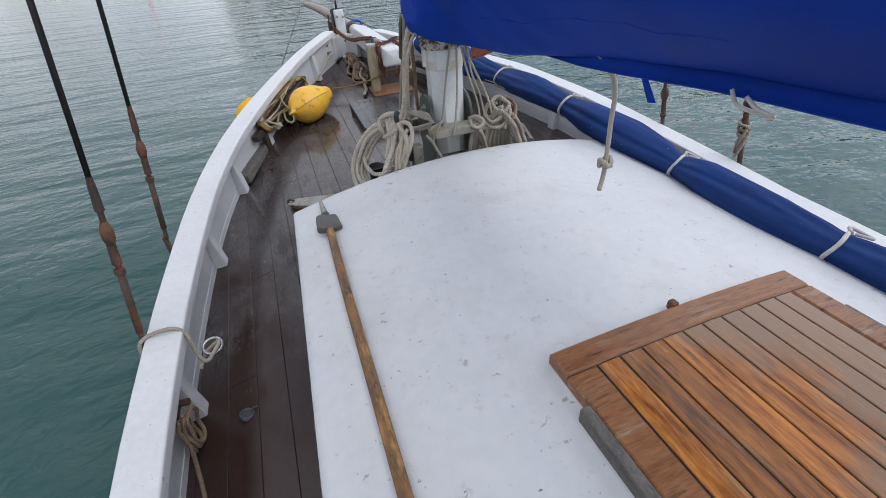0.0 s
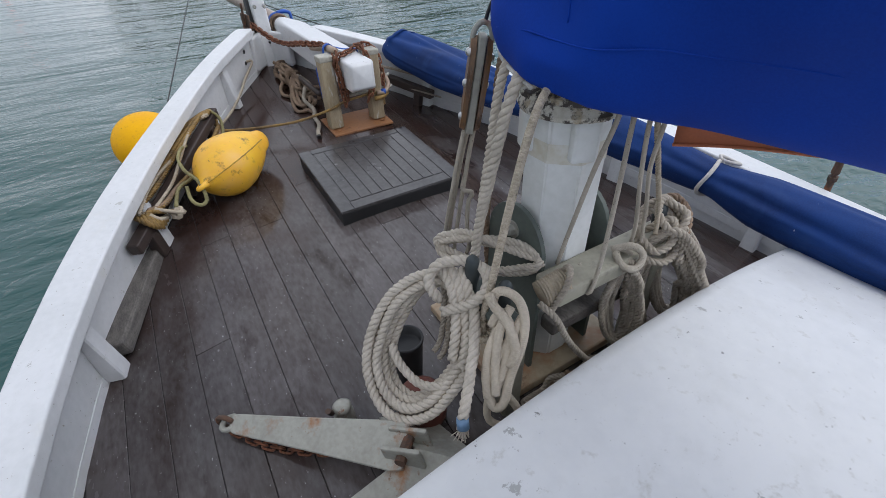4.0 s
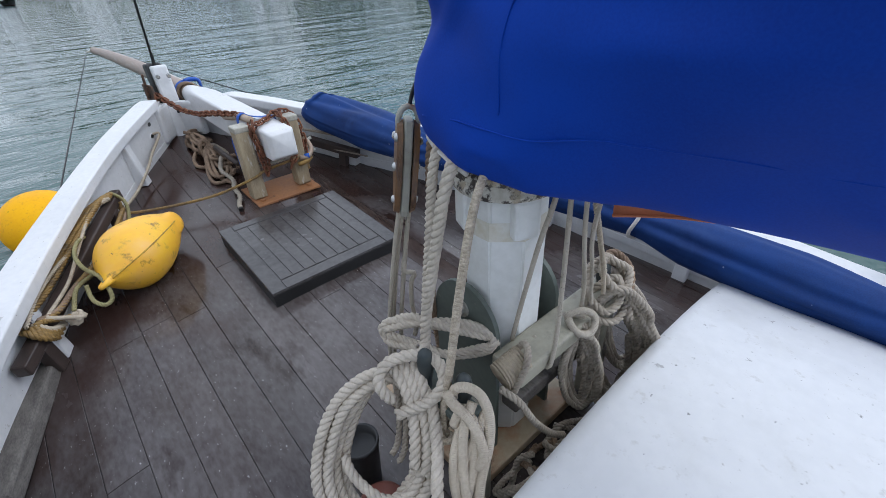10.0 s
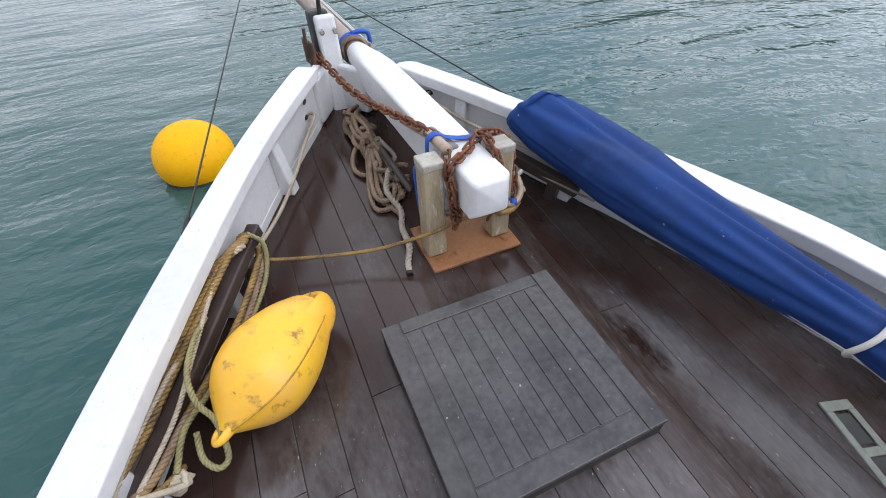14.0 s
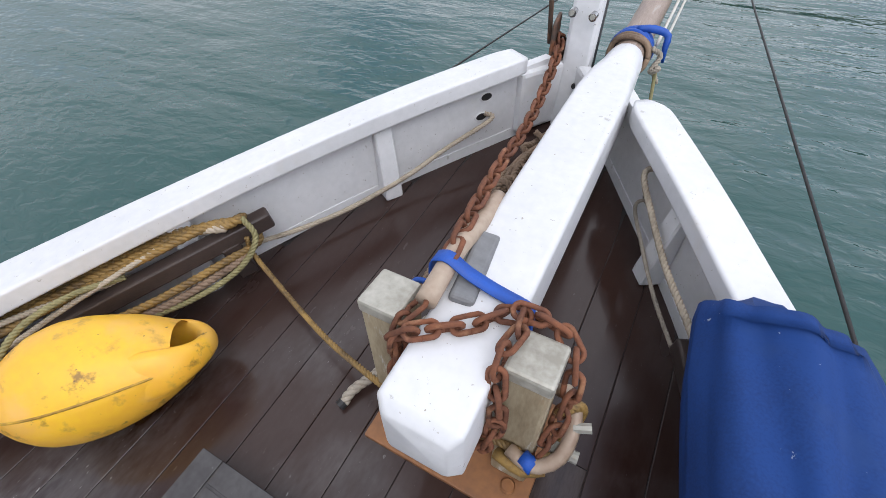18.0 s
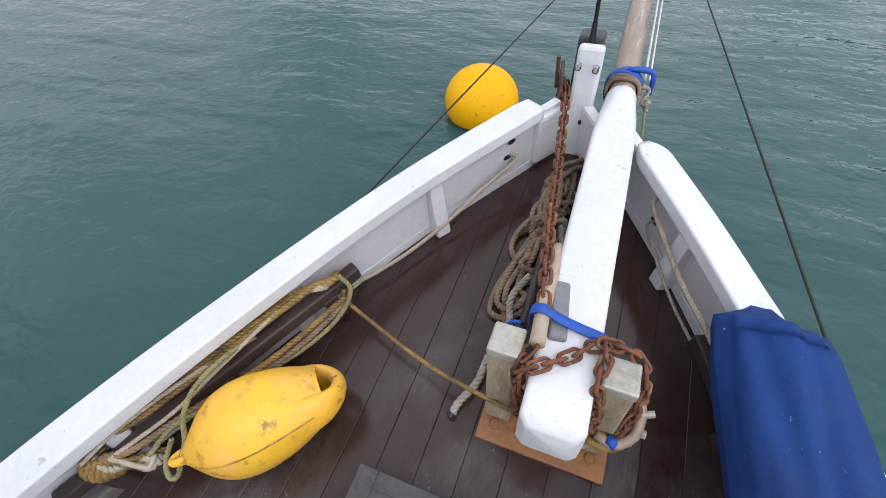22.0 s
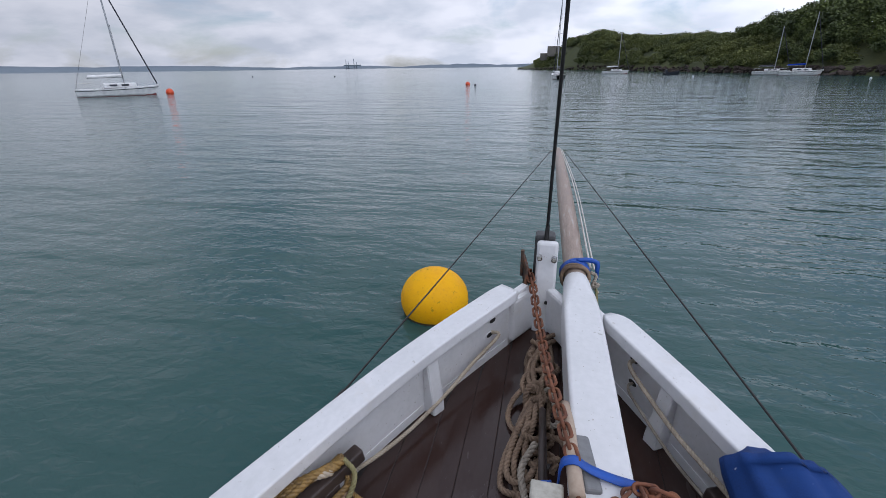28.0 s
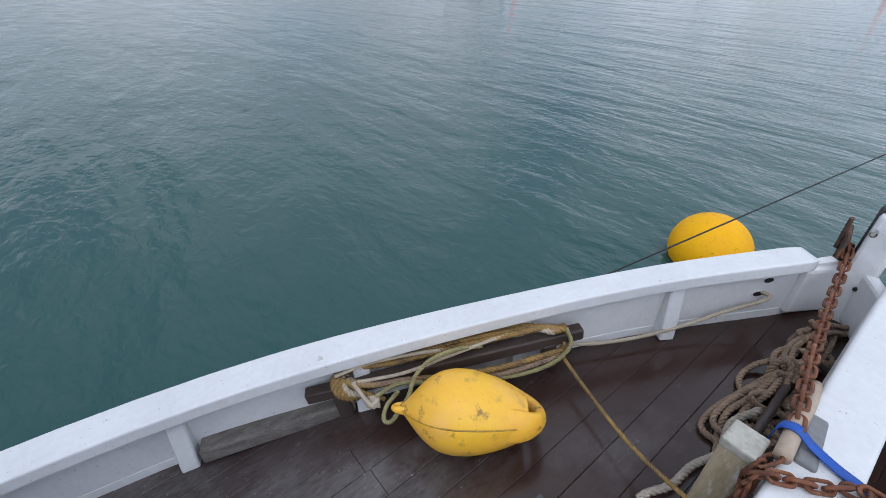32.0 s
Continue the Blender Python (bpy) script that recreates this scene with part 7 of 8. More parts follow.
# ---- lines and coils at the mast ----
def coil(name, label, centre, across, down, out, width, height, loops, r, material, seed, braided=False, spread=0.02, at=None, skew=0.0):
    """A hanging coil: loops of one rope, each a little different from the last."""
    rnd = random.Random(seed)
    c, u, v, w = Vector(centre), Vector(across).normalized(), Vector(down).normalized(), Vector(out).normalized()
    co = thing(name, label, "rope coil", at or centre)
    pts = []
    for k in range(loops):
        kw, kh = width / 2 * (1 + rnd.uniform(-0.10, 0.06)), height / 2 * (1 + rnd.uniform(-0.08, 0.05))
        o = (k - (loops - 1) / 2) * r * 1.5
        for j in range(12):
            a = 2 * math.pi * j / 12
            low = 0.5 + 0.5 * math.sin(a)
            top_in = 1 - 0.45 * max(0.0, -math.sin(a)) ** 1.5
            pts.append(tuple(c + u * (kw * math.cos(a) * top_in + o * 0.7 * math.cos(a) + skew * math.sin(a)) + v * (kh * math.sin(a) + o * 0.35 * math.sin(a)) + w * (o * 0.75 + rnd.uniform(-1, 1) * spread * 0.3 + spread * low * rnd.uniform(-0.4, 0.4))))
    pts.append(pts[0])
    if braided:
        tube("coil_rope", pts, r, material, co, "", 10, r * 0.9)
    else:
        laid("coil_rope", pts, r, material, co, "", 6, fine=9)
    return co


# the big coil hangs in a plane that leans out from the pin
CN, CU, CV = Vector((-0.653, -0.510, 0.560)), Vector((0.616, -0.788, 0.0)), Vector((0.441, 0.345, 0.829))
CC = Vector((-0.383, 1.179, 0.226))
big = thing("halyard_coil", "large coil of weathered grey three-strand halyard hung on a belaying pin", "rope coil", CC)
rnd = random.Random(31)
pts = []
for k, (inset, back) in enumerate(((0.013, 0.0), (0.024, -0.021), (0.037, 0.002), (0.045, -0.019), (0.052, -0.036))):
    for j in range(14):
        a = 2 * math.pi * j / 14 + 1.9
        e_ = inset + rnd.uniform(-0.0035, 0.0035) + (0.020 * (4 - k) / 4 * max(0.0, math.sin(a)) ** 2 if k < 4 else 0.0)
        x_, y_ = (0.139 - e_) * math.cos(a), (0.212 - e_ * 1.1) * math.sin(a)
        x_, y_ = x_ * math.cos(-0.233) - y_ * math.sin(-0.233), x_ * math.sin(-0.233) + y_ * math.cos(-0.233)
        pts.append(tuple(CC + CU * x_ + CV * y_ + CN * (back - 0.004 * k + rnd.uniform(-0.003, 0.003))))
laid("coil_rope", pts, 0.0128, ROPE, big, "", 6, lay=0.050, fine=8)
for line_ in (
    [(-0.329, 1.163, 0.319), (-0.301, 1.142, 0.333), (-0.273, 1.119, 0.354), (-0.246, 1.113, 0.380), (-0.230, 1.129, 0.403), (-0.232, 1.162, 0.413), (-0.263, 1.190, 0.421), (-0.299, 1.215, 0.410), (-0.327, 1.216, 0.388), (-0.333, 1.204, 0.361), (-0.318, 1.191, 0.327)],
    [(-0.295, 1.230, 0.386), (-0.292, 1.200, 0.380), (-0.297, 1.159, 0.337), (-0.315, 1.127, 0.286), (-0.344, 1.098, 0.226)],
    [(-0.275, 1.213, 0.390), (-0.276, 1.182, 0.378), (-0.285, 1.139, 0.329), (-0.301, 1.103, 0.277), (-0.334, 1.075, 0.213)],
    [(-0.258, 1.196, 0.387), (-0.263, 1.162, 0.369), (-0.275, 1.121, 0.317), (-0.295, 1.082, 0.258), (-0.329, 1.053, 0.193)]):
    laid("gather", line_, 0.0130, ROPE, big, lay=0.050, fine=8)
laid("cross_strand", [(-0.430, 1.239, 0.197), (-0.437, 1.214, 0.184), (-0.431, 1.180, 0.160), (-0.413, 1.137, 0.142), (-0.383, 1.105, 0.148), (-0.353, 1.094, 0.155)], 0.0115, ROPE, big, fine=8)
laid("tail", [(-0.262, 1.137, 0.355), (-0.283, 1.100, 0.326), (-0.312, 1.060, 0.290), (-0.348, 1.022, 0.255), (-0.378, 0.992, 0.225), (-0.3945, 0.981, 0.194)], 0.0128, ROPE, big, fine=8)
part("whipping", rod((-0.3945, 0.981, 0.194), (-0.399, 0.971, 0.172), 0.0136, sides=14), mat("blue_tape", (0.16, 0.27, 0.42), 0.5, scale=20, bump=0.1), big, "blue tape whipping", True)
own = bmesh.new()
rnd = random.Random(2)
for k in range(70):
    a = Vector((-0.399, 0.971, 0.173)) + Vector((rnd.gauss(0, 0.004), rnd.gauss(0, 0.004), 0))
    rod(a, a + Vector((rnd.gauss(-0.003, 0.006), rnd.gauss(-0.002, 0.006), -0.018 - 0.006 * rnd.random())), 0.0011, sides=4, bm=own)
part("frayed_end", own, ROPE, big, "frayed rope end")

top_loop = thing("throat_line", "loop of grey three-strand rope draped over the pin rail", "rope", (-0.14, 1.25, 0.34))
pts = []
rnd = random.Random(6)
for j in range(30):
    a = 2 * math.pi * j / 11
    pts.append((-0.142 + 0.070 * math.cos(a) + rnd.uniform(-0.012, 0.012) - 0.02 * math.sin(a), 1.250 - 0.125 * math.cos(a) * 0.85 + 0.05 * math.sin(a), 0.350 + 0.036 * math.sin(a + 0.6) + 0.010 * math.sin(a * 2.3)))
laid("draped_rope", pts, 0.0098, ROPE, top_loop, fine=9)

fall = lambda name, label: thing(name, label, "rope", (-0.15, 1.2, 0.35))
r1 = fall("main_halyard", "thick grey three-strand halyard leading up under the cover")
laid("rope", [(-0.235, 1.19, 0.385), (-0.19, 1.235, 0.372), (-0.180, 1.235, 0.45), (-0.165, 1.20, 0.65), (-0.145, 1.185, 0.77), (-0.075, 1.20, 0.845), (0.0, 1.21, 0.92)], 0.0125, ROPE, r1)
r2 = fall("peak_halyard", "grey three-strand halyard doubled down the mast")
laid("rope", [(-0.12, 1.30, 0.345), (-0.150, 1.275, 0.42), (-0.140, 1.255, 0.62), (-0.120, 1.245, 0.79), (-0.065, 1.24, 0.86), (0.0, 1.235, 0.94)], 0.0108, ROPE, r2)
r2b = fall("topping_lift", "worn brown rope beside the mast")
laid("rope", [(-0.05, 1.35, 0.10), (-0.075, 1.345, 0.35), (-0.085, 1.315, 0.60), (-0.09, 1.29, 0.80), (-0.045, 1.265, 0.88), (0.0, 1.25, 0.95)], 0.0095, ROPE_DARK, r2b)
r3 = fall("served_halyard", "cream braided halyard with fuzzy cover made fast to a pin")
tube("rope", [(-0.245, 1.085, 0.235), (-0.262, 1.100, 0.29), (-0.235, 1.102, 0.42), (-0.19, 1.107, 0.62), (-0.150, 1.111, 0.755), (-0.075, 1.14, 0.815), (0.0, 1.17, 0.88)], 0.0078, FUZZ, r3, "", 12, taper=[1, 1.1, 1.1, 1.0, 0.95])
tube("pin_turn", [(-0.262 + 0.026 * math.cos(a_), 1.092 + 0.026 * math.sin(a_), 0.262 + 0.0052 * a_ / 1.57) for a_ in np.linspace(0, 9.4, 22)], 0.0078, FUZZ, r3, "turns taken round the pin", 10)
br = thing("braid_coil", "hank of cream braided rope hung on a belaying pin", "rope coil", (-0.26, 1.03, 0.30))
for name, line_, r_ in (
    ("outer_turn", [(-0.252, 1.079, 0.369), (-0.246, 1.075, 0.403), (-0.228, 1.060, 0.407), (-0.215, 1.036, 0.393), (-0.217, 1.012, 0.358), (-0.237, 0.993, 0.310), (-0.272, 0.980, 0.247), (-0.299, 0.964, 0.192), (-0.316, 0.971, 0.179), (-0.319, 0.986, 0.194), (-0.313, 1.011, 0.234), (-0.292, 1.032, 0.288), (-0.259, 1.047, 0.330), (-0.239, 1.062, 0.364)], 0.0104),
    ("cross_turn", [(-0.267, 1.074, 0.410), (-0.263, 1.060, 0.387), (-0.254, 1.035, 0.366), (-0.250, 1.011, 0.340), (-0.257, 0.988, 0.302), (-0.269, 0.992, 0.271)], 0.0106),
    ("inner_turn", [(-0.228, 1.045, 0.378), (-0.261, 1.035, 0.345), (-0.280, 1.020, 0.301), (-0.297, 1.001, 0.254), (-0.309, 0.979, 0.210)], 0.0104),
    ("inner_turn", [(-0.213, 1.024, 0.355), (-0.243, 1.016, 0.327), (-0.269, 1.016, 0.292), (-0.296, 1.015, 0.257), (-0.313, 1.007, 0.225), (-0.322, 0.990, 0.195)], 0.0104),
    ("inner_turn", [(-0.267, 1.058, 0.333), (-0.255, 1.052, 0.362), (-0.243, 1.031, 0.350), (-0.258, 1.009, 0.304), (-0.283, 0.994, 0.252), (-0.306, 0.988, 0.205)], 0.0104),
    ("low_loop", [(-0.285, 1.012, 0.207), (-0.305, 1.010, 0.150), (-0.312, 1.000, 0.100), (-0.295, 0.985, 0.075), (-0.265, 0.962, 0.078), (-0.250, 0.950, 0.100), (-0.262, 0.962, 0.150), (-0.280, 0.985, 0.190)], 0.0092)):
    tube(name, line_, r_, BRAID, br, "", 10, 0.006)

tk = thing("tackle", "varnished wooden block with steel strap and doubled flecked falls", "tackle", (-0.12, 1.36, 0.72))
for k, (o, t_) in enumerate(((-0.014, 0.0), (0.004, 0.006), (0.020, -0.008))):
    tube("fall", [(-0.165 + o, 1.425 + t_, -0.02), (-0.160 + o, 1.420 + t_, 0.24), (-0.136 + o * 0.8, 1.390 + t_, 0.50), (-0.116 + o * 0.7, 1.366 + t_ * 0.5, 0.66)], 0.0058, BRAID_GREY, tk, "flecked braided fall", 10)
B_AX = Vector((0.10, -0.10, 1.0)).normalized()
B_N = Vector((-0.80, 0.45, 0.12))
B_N = (B_N - B_AX * B_N.dot(B_AX)).normalized()
B_FR = Matrix((B_N.cross(B_AX).to_tuple(), B_N.to_tuple(), B_AX.to_tuple())).transposed().to_4x4()
B_C = Vector((-0.112, 1.352, 0.735))
VARNISH = mat("worn_varnished_block", (0.20, 0.105, 0.045), 0.32, vary=(0.070, 0.046, 0.040), scale=7, fine=60, bump=0.25, dist=0.002, stretch=(5, 5, 1))
for s_ in (-1, 1):
    own = bmesh.new()
    prof = [(0.026 * math.cos(a) * (1.0 if math.sin(a) > 0 else 0.92), 0.104 * math.copysign(abs(math.sin(a)) ** 0.75, math.sin(a))) for a in np.linspace(0, 2 * math.pi, 28, endpoint=False)]
    f_o = own.faces.new([own.verts.new((x, 0.011, z)) for x, z in prof])
    ex = bmesh.ops.extrude_face_region(own, geom=[f_o])
    vs = [v for v in ex["geom"] if isinstance(v, bmesh.types.BMVert)]
    bmesh.ops.translate(own, vec=(0, 0.012, 0), verts=vs)
    for v in vs:
        v.co.x *= 0.86
        v.co.z *= 0.95
    bmesh.ops.recalc_face_normals(own, faces=own.faces[:])
    bmesh.ops.transform(own, matrix=Matrix.Translation(B_C) @ B_FR @ Matrix.Rotation(0 if s_ > 0 else math.pi, 4, "Z"), verts=own.verts[:])
    ck = part("cheek", own, VARNISH, tk, "brown varnished block cheek")
    for bx, bz in ((-0.015, 0.072), (0.015, 0.066), (0.0, 0.005), (0.0, -0.070)):
        own = spun([(0.0, 0.0065), (0.005, 0.0058), (0.0082, 0.003), (0.0088, 0.0)], sides=14)
        bmesh.ops.transform(own, matrix=Matrix.Translation(B_C) @ B_FR @ Matrix.Rotation(0 if s_ > 0 else math.pi, 4, "Z") @ Matrix.Translation((bx, 0.023, bz)) @ Matrix.Rotation(radians(-90), 4, "X"), verts=own.verts[:])
        part("bolt_head", own, STEEL, ck, "domed steel bolt head", True)
own = box((0.036, 0.018, 0.214), bevel=0.004)
bmesh.ops.transform(own, matrix=Matrix.Translation(B_C) @ B_FR, verts=own.verts[:])
part("strap", own, GALV, tk, "steel strap between the cheeks")
tube("becket", [tuple(B_C + B_AX * 0.10 + B_N * (0.020 * math.sin(a)) + B_AX * (0.030 * math.cos(a))) for a in np.linspace(-2.2, 2.2, 9)], 0.006, GALV, tk, "", 8)
tube("hanger", [tuple(B_C + B_AX * 0.125), (-0.088, 1.330, 0.90), (-0.06, 1.29, 0.98)], 0.0040, WIRE, tk, "", 8)
tube("knot_tail", [(-0.118, 1.385, 0.50), (-0.130, 1.378, 0.47), (-0.108, 1.365, 0.46), (-0.116, 1.372, 0.43), (-0.120, 1.372, 0.36), (-0.115, 1.368, 0.30), (-0.122, 1.372, 0.26)], 0.0062, BRAID_GREY, tk, "knotted tail", 8)
lt = thing("loose_tail", "two ends of thin grey rope hanging by the mast step", "rope", (-0.25, 1.27, 0.1))
laid("tail", [(-0.262, 1.250, 0.33), (-0.274, 1.241, 0.284), (-0.300, 1.212, 0.221), (-0.322, 1.196, 0.179), (-0.340, 1.196, 0.156)], 0.0075, ROPE_GREY, lt)
laid("tail", [(-0.250, 1.240, 0.33), (-0.266, 1.228, 0.282), (-0.292, 1.198, 0.218), (-0.316, 1.180, 0.168), (-0.336, 1.178, 0.142)], 0.0075, ROPE_GREY, lt)

# starboard side
for k, (name, pts, r_, mt) in enumerate((
    ("jib_halyard", [(-0.02, 1.125, 0.345), (-0.005, 1.115, 0.45), (0.012, 1.095, 0.60), (0.027, 1.074, 0.72), (0.04, 1.07, 0.85)], 0.0055, BRAID_GREY),
    ("jib_sheet_fall", [(0.03, 1.10, 0.34), (0.005, 1.04, 0.30), (0.02, 1.035, 0.36), (0.045, 1.05, 0.52), (0.055, 1.06, 0.72), (0.06, 1.06, 0.85)], 0.0055, BRAID_GREY),
    ("burgee_line", [(0.175, 1.075, 0.30), (0.165, 1.065, 0.42), (0.11, 1.05, 0.58), (0.07, 1.035, 0.72), (0.07, 1.03, 0.85)], 0.0050, BRAID_GREY),
    ("staysail_halyard", [(0.235, 1.05, 0.38), (0.20, 1.045, 0.48), (0.13, 1.035, 0.62), (0.081, 1.029, 0.73), (0.08, 1.03, 0.85)], 0.0062, ROPE_TAN),
    ("reef_line", [(0.20, 1.06, 0.36), (0.17, 1.055, 0.48), (0.12, 1.04, 0.60), (0.095, 1.02, 0.72), (0.09, 1.02, 0.85)], 0.0050, BRAID_GREY))):
    o_ = thing(name, "grey rope leading from the pin rail up beside the mast", "rope", pts[0])
    (laid if mt is ROPE_TAN else tube)("rope", pts, r_, mt, o_)
sc = coil("starboard_coil", "coil of grey three-strand rope hung on the pin rail", (0.295, 1.015, 0.18), (0.75, -0.66, 0.0), (0.05, -0.15, -0.98), (-0.66, -0.75, 0.1), 0.17, 0.38, 7, 0.0098, ROPE_GREY, 55, spread=0.03)
laid("hitch", [(0.25, 1.09, 0.36), (0.29, 1.05, 0.40), (0.27, 1.02, 0.36), (0.22, 1.03, 0.34), (0.21, 1.08, 0.38), (0.26, 1.10, 0.41), (0.32, 1.07, 0.39), (0.30, 1.02, 0.33), (0.24, 1.01, 0.31), (0.20, 1.05, 0.33), (0.23, 1.10, 0.40), (0.29, 1.10, 0.43), (0.33, 1.04, 0.41), (0.27, 1.02, 0.38), (0.24, 1.06, 0.43), (0.30, 1.09, 0.44), (0.34, 1.05, 0.38), (0.28, 0.99, 0.30)], 0.0105, ROPE_GREY, sc)
laid("hitch", [(0.31, 1.12, 0.40), (0.36, 1.10, 0.42), (0.38, 1.06, 0.38), (0.34, 1.03, 0.33), (0.30, 1.06, 0.36), (0.34, 1.11, 0.39), (0.39, 1.09, 0.36), (0.37, 1.04, 0.28)], 0.0105, ROPE_DARK, sc)
sc2 = coil("second_coil", "hank of pale braided rope knotted on the pin rail", (0.150, 1.035, 0.19), (0.75, -0.66, 0.0), (0.02, -0.08, -1.0), (-0.66, -0.75, 0.1), 0.075, 0.27, 4, 0.0085, ROPE_GREY, 66, spread=0.02)
tube("hitch", [(0.115, 1.08, 0.36), (0.15, 1.05, 0.375), (0.175, 1.03, 0.35), (0.145, 1.02, 0.325), (0.115, 1.04, 0.335), (0.125, 1.075, 0.36), (0.165, 1.06, 0.34), (0.15, 1.02, 0.30)], 0.0095, BRAID_GREY, sc2, "", 8)
sc3 = coil("far_coil", "coil of old brown rope hung beside the mast", (0.375, 1.04, 0.19), (0.75, -0.66, 0.0), (0.12, -0.1, -0.98), (-0.66, -0.75, 0.1), 0.10, 0.34, 4, 0.0095, ROPE_GREY, 77, spread=0.03)
wd_ = thing("served_winch", "small winch drum on the beam wrapped with served rope", "winch", (-0.065, 1.075, 0.30))
tube("drum", [(-0.105, 1.085, 0.315), (-0.04, 1.075, 0.335)], 0.034, SPLEATHER, wd_, "", 20, 0.02)
laid("loop", [(-0.10, 1.05, 0.29), (-0.075, 1.04, 0.355), (-0.045, 1.06, 0.375), (-0.025, 1.09, 0.36), (-0.035, 1.11, 0.31)], 0.0082, ROPE_GREY, wd_)
laid("lead", [(-0.13, 1.06, 0.32), (-0.115, 1.02, 0.30), (-0.08, 1.0, 0.22), (-0.02, 0.99, 0.13), (0.03, 0.985, 0.08)], 0.0085, ROPE_GREY, wd_)
lo = thing("deck_rope_tangle", "tangle of dark grey rope lying before the cabin front", "rope", (-0.05, 1.02, deck_z(0, 1.02)))
rnd = random.Random(17)
for k in range(3):
    pts = []
    for j in range(14):
        a = j * 0.9 + k
        pts.append((-0.10 + 0.09 * k + 0.055 * math.cos(a) + rnd.uniform(-0.02, 0.02), 1.012 + 0.032 * math.sin(a) + rnd.uniform(-0.01, 0.01), deck_z(0, 1.0) + 0.02 + 0.10 * rnd.random()))
    laid("rope_length", pts, 0.0085, ROPE_DARK if k == 1 else ROPE_GREY, lo, fine=7)

tail = thing("cover_lanyard", "pale rope lanyard with a stopper knot hanging from the sail cover", "rope", (0.2, 0.11, 0.72))
tube("lanyard", [(0.10, 0.12, 0.86), (0.195, 0.114, 0.74), (0.203, 0.112, 0.60), (0.203, 0.108, 0.49), (0.195, 0.10, 0.43), (0.178, 0.091, 0.379)], 0.0085, BRAID_GREY, tail, "", 8)
tube("stopper_knot", [(0.203 + 0.018 * math.cos(a), 0.110 + 0.018 * math.sin(a), 0.462 + 0.012 * math.sin(2 * a + 1) + 0.002 * a) for a in np.linspace(0, 9, 22)], 0.0095, BRAID_GREY, tail, "", 8)
rib = thing("cover_ribbon", "blue canvas tie strip hanging from the sail cover", "ribbon", (0.2, 0.0, 0.74))
sheet("strip", [[(0.205, 0.055, 0.86), (0.21, 0.035, 0.855)], [(0.215, 0.03, 0.77), (0.22, 0.008, 0.768)], [(0.225, -0.005, 0.70), (0.23, -0.03, 0.705)]], BLUE, rib, "", 0.002)
ce = thing("cover_eyelet", "white cord tie under the sail cover", "cord", (0.0, -0.3, 0.8))
tube("cord", [(0.09, -0.36, 0.84), (0.09, -0.38, 0.815), (0.10, -0.42, 0.805), (0.095, -0.46, 0.810), (0.085, -0.43, 0.818), (0.085, -0.40, 0.835)], 0.0045, ROPE_WHITE, ce, "", 8)

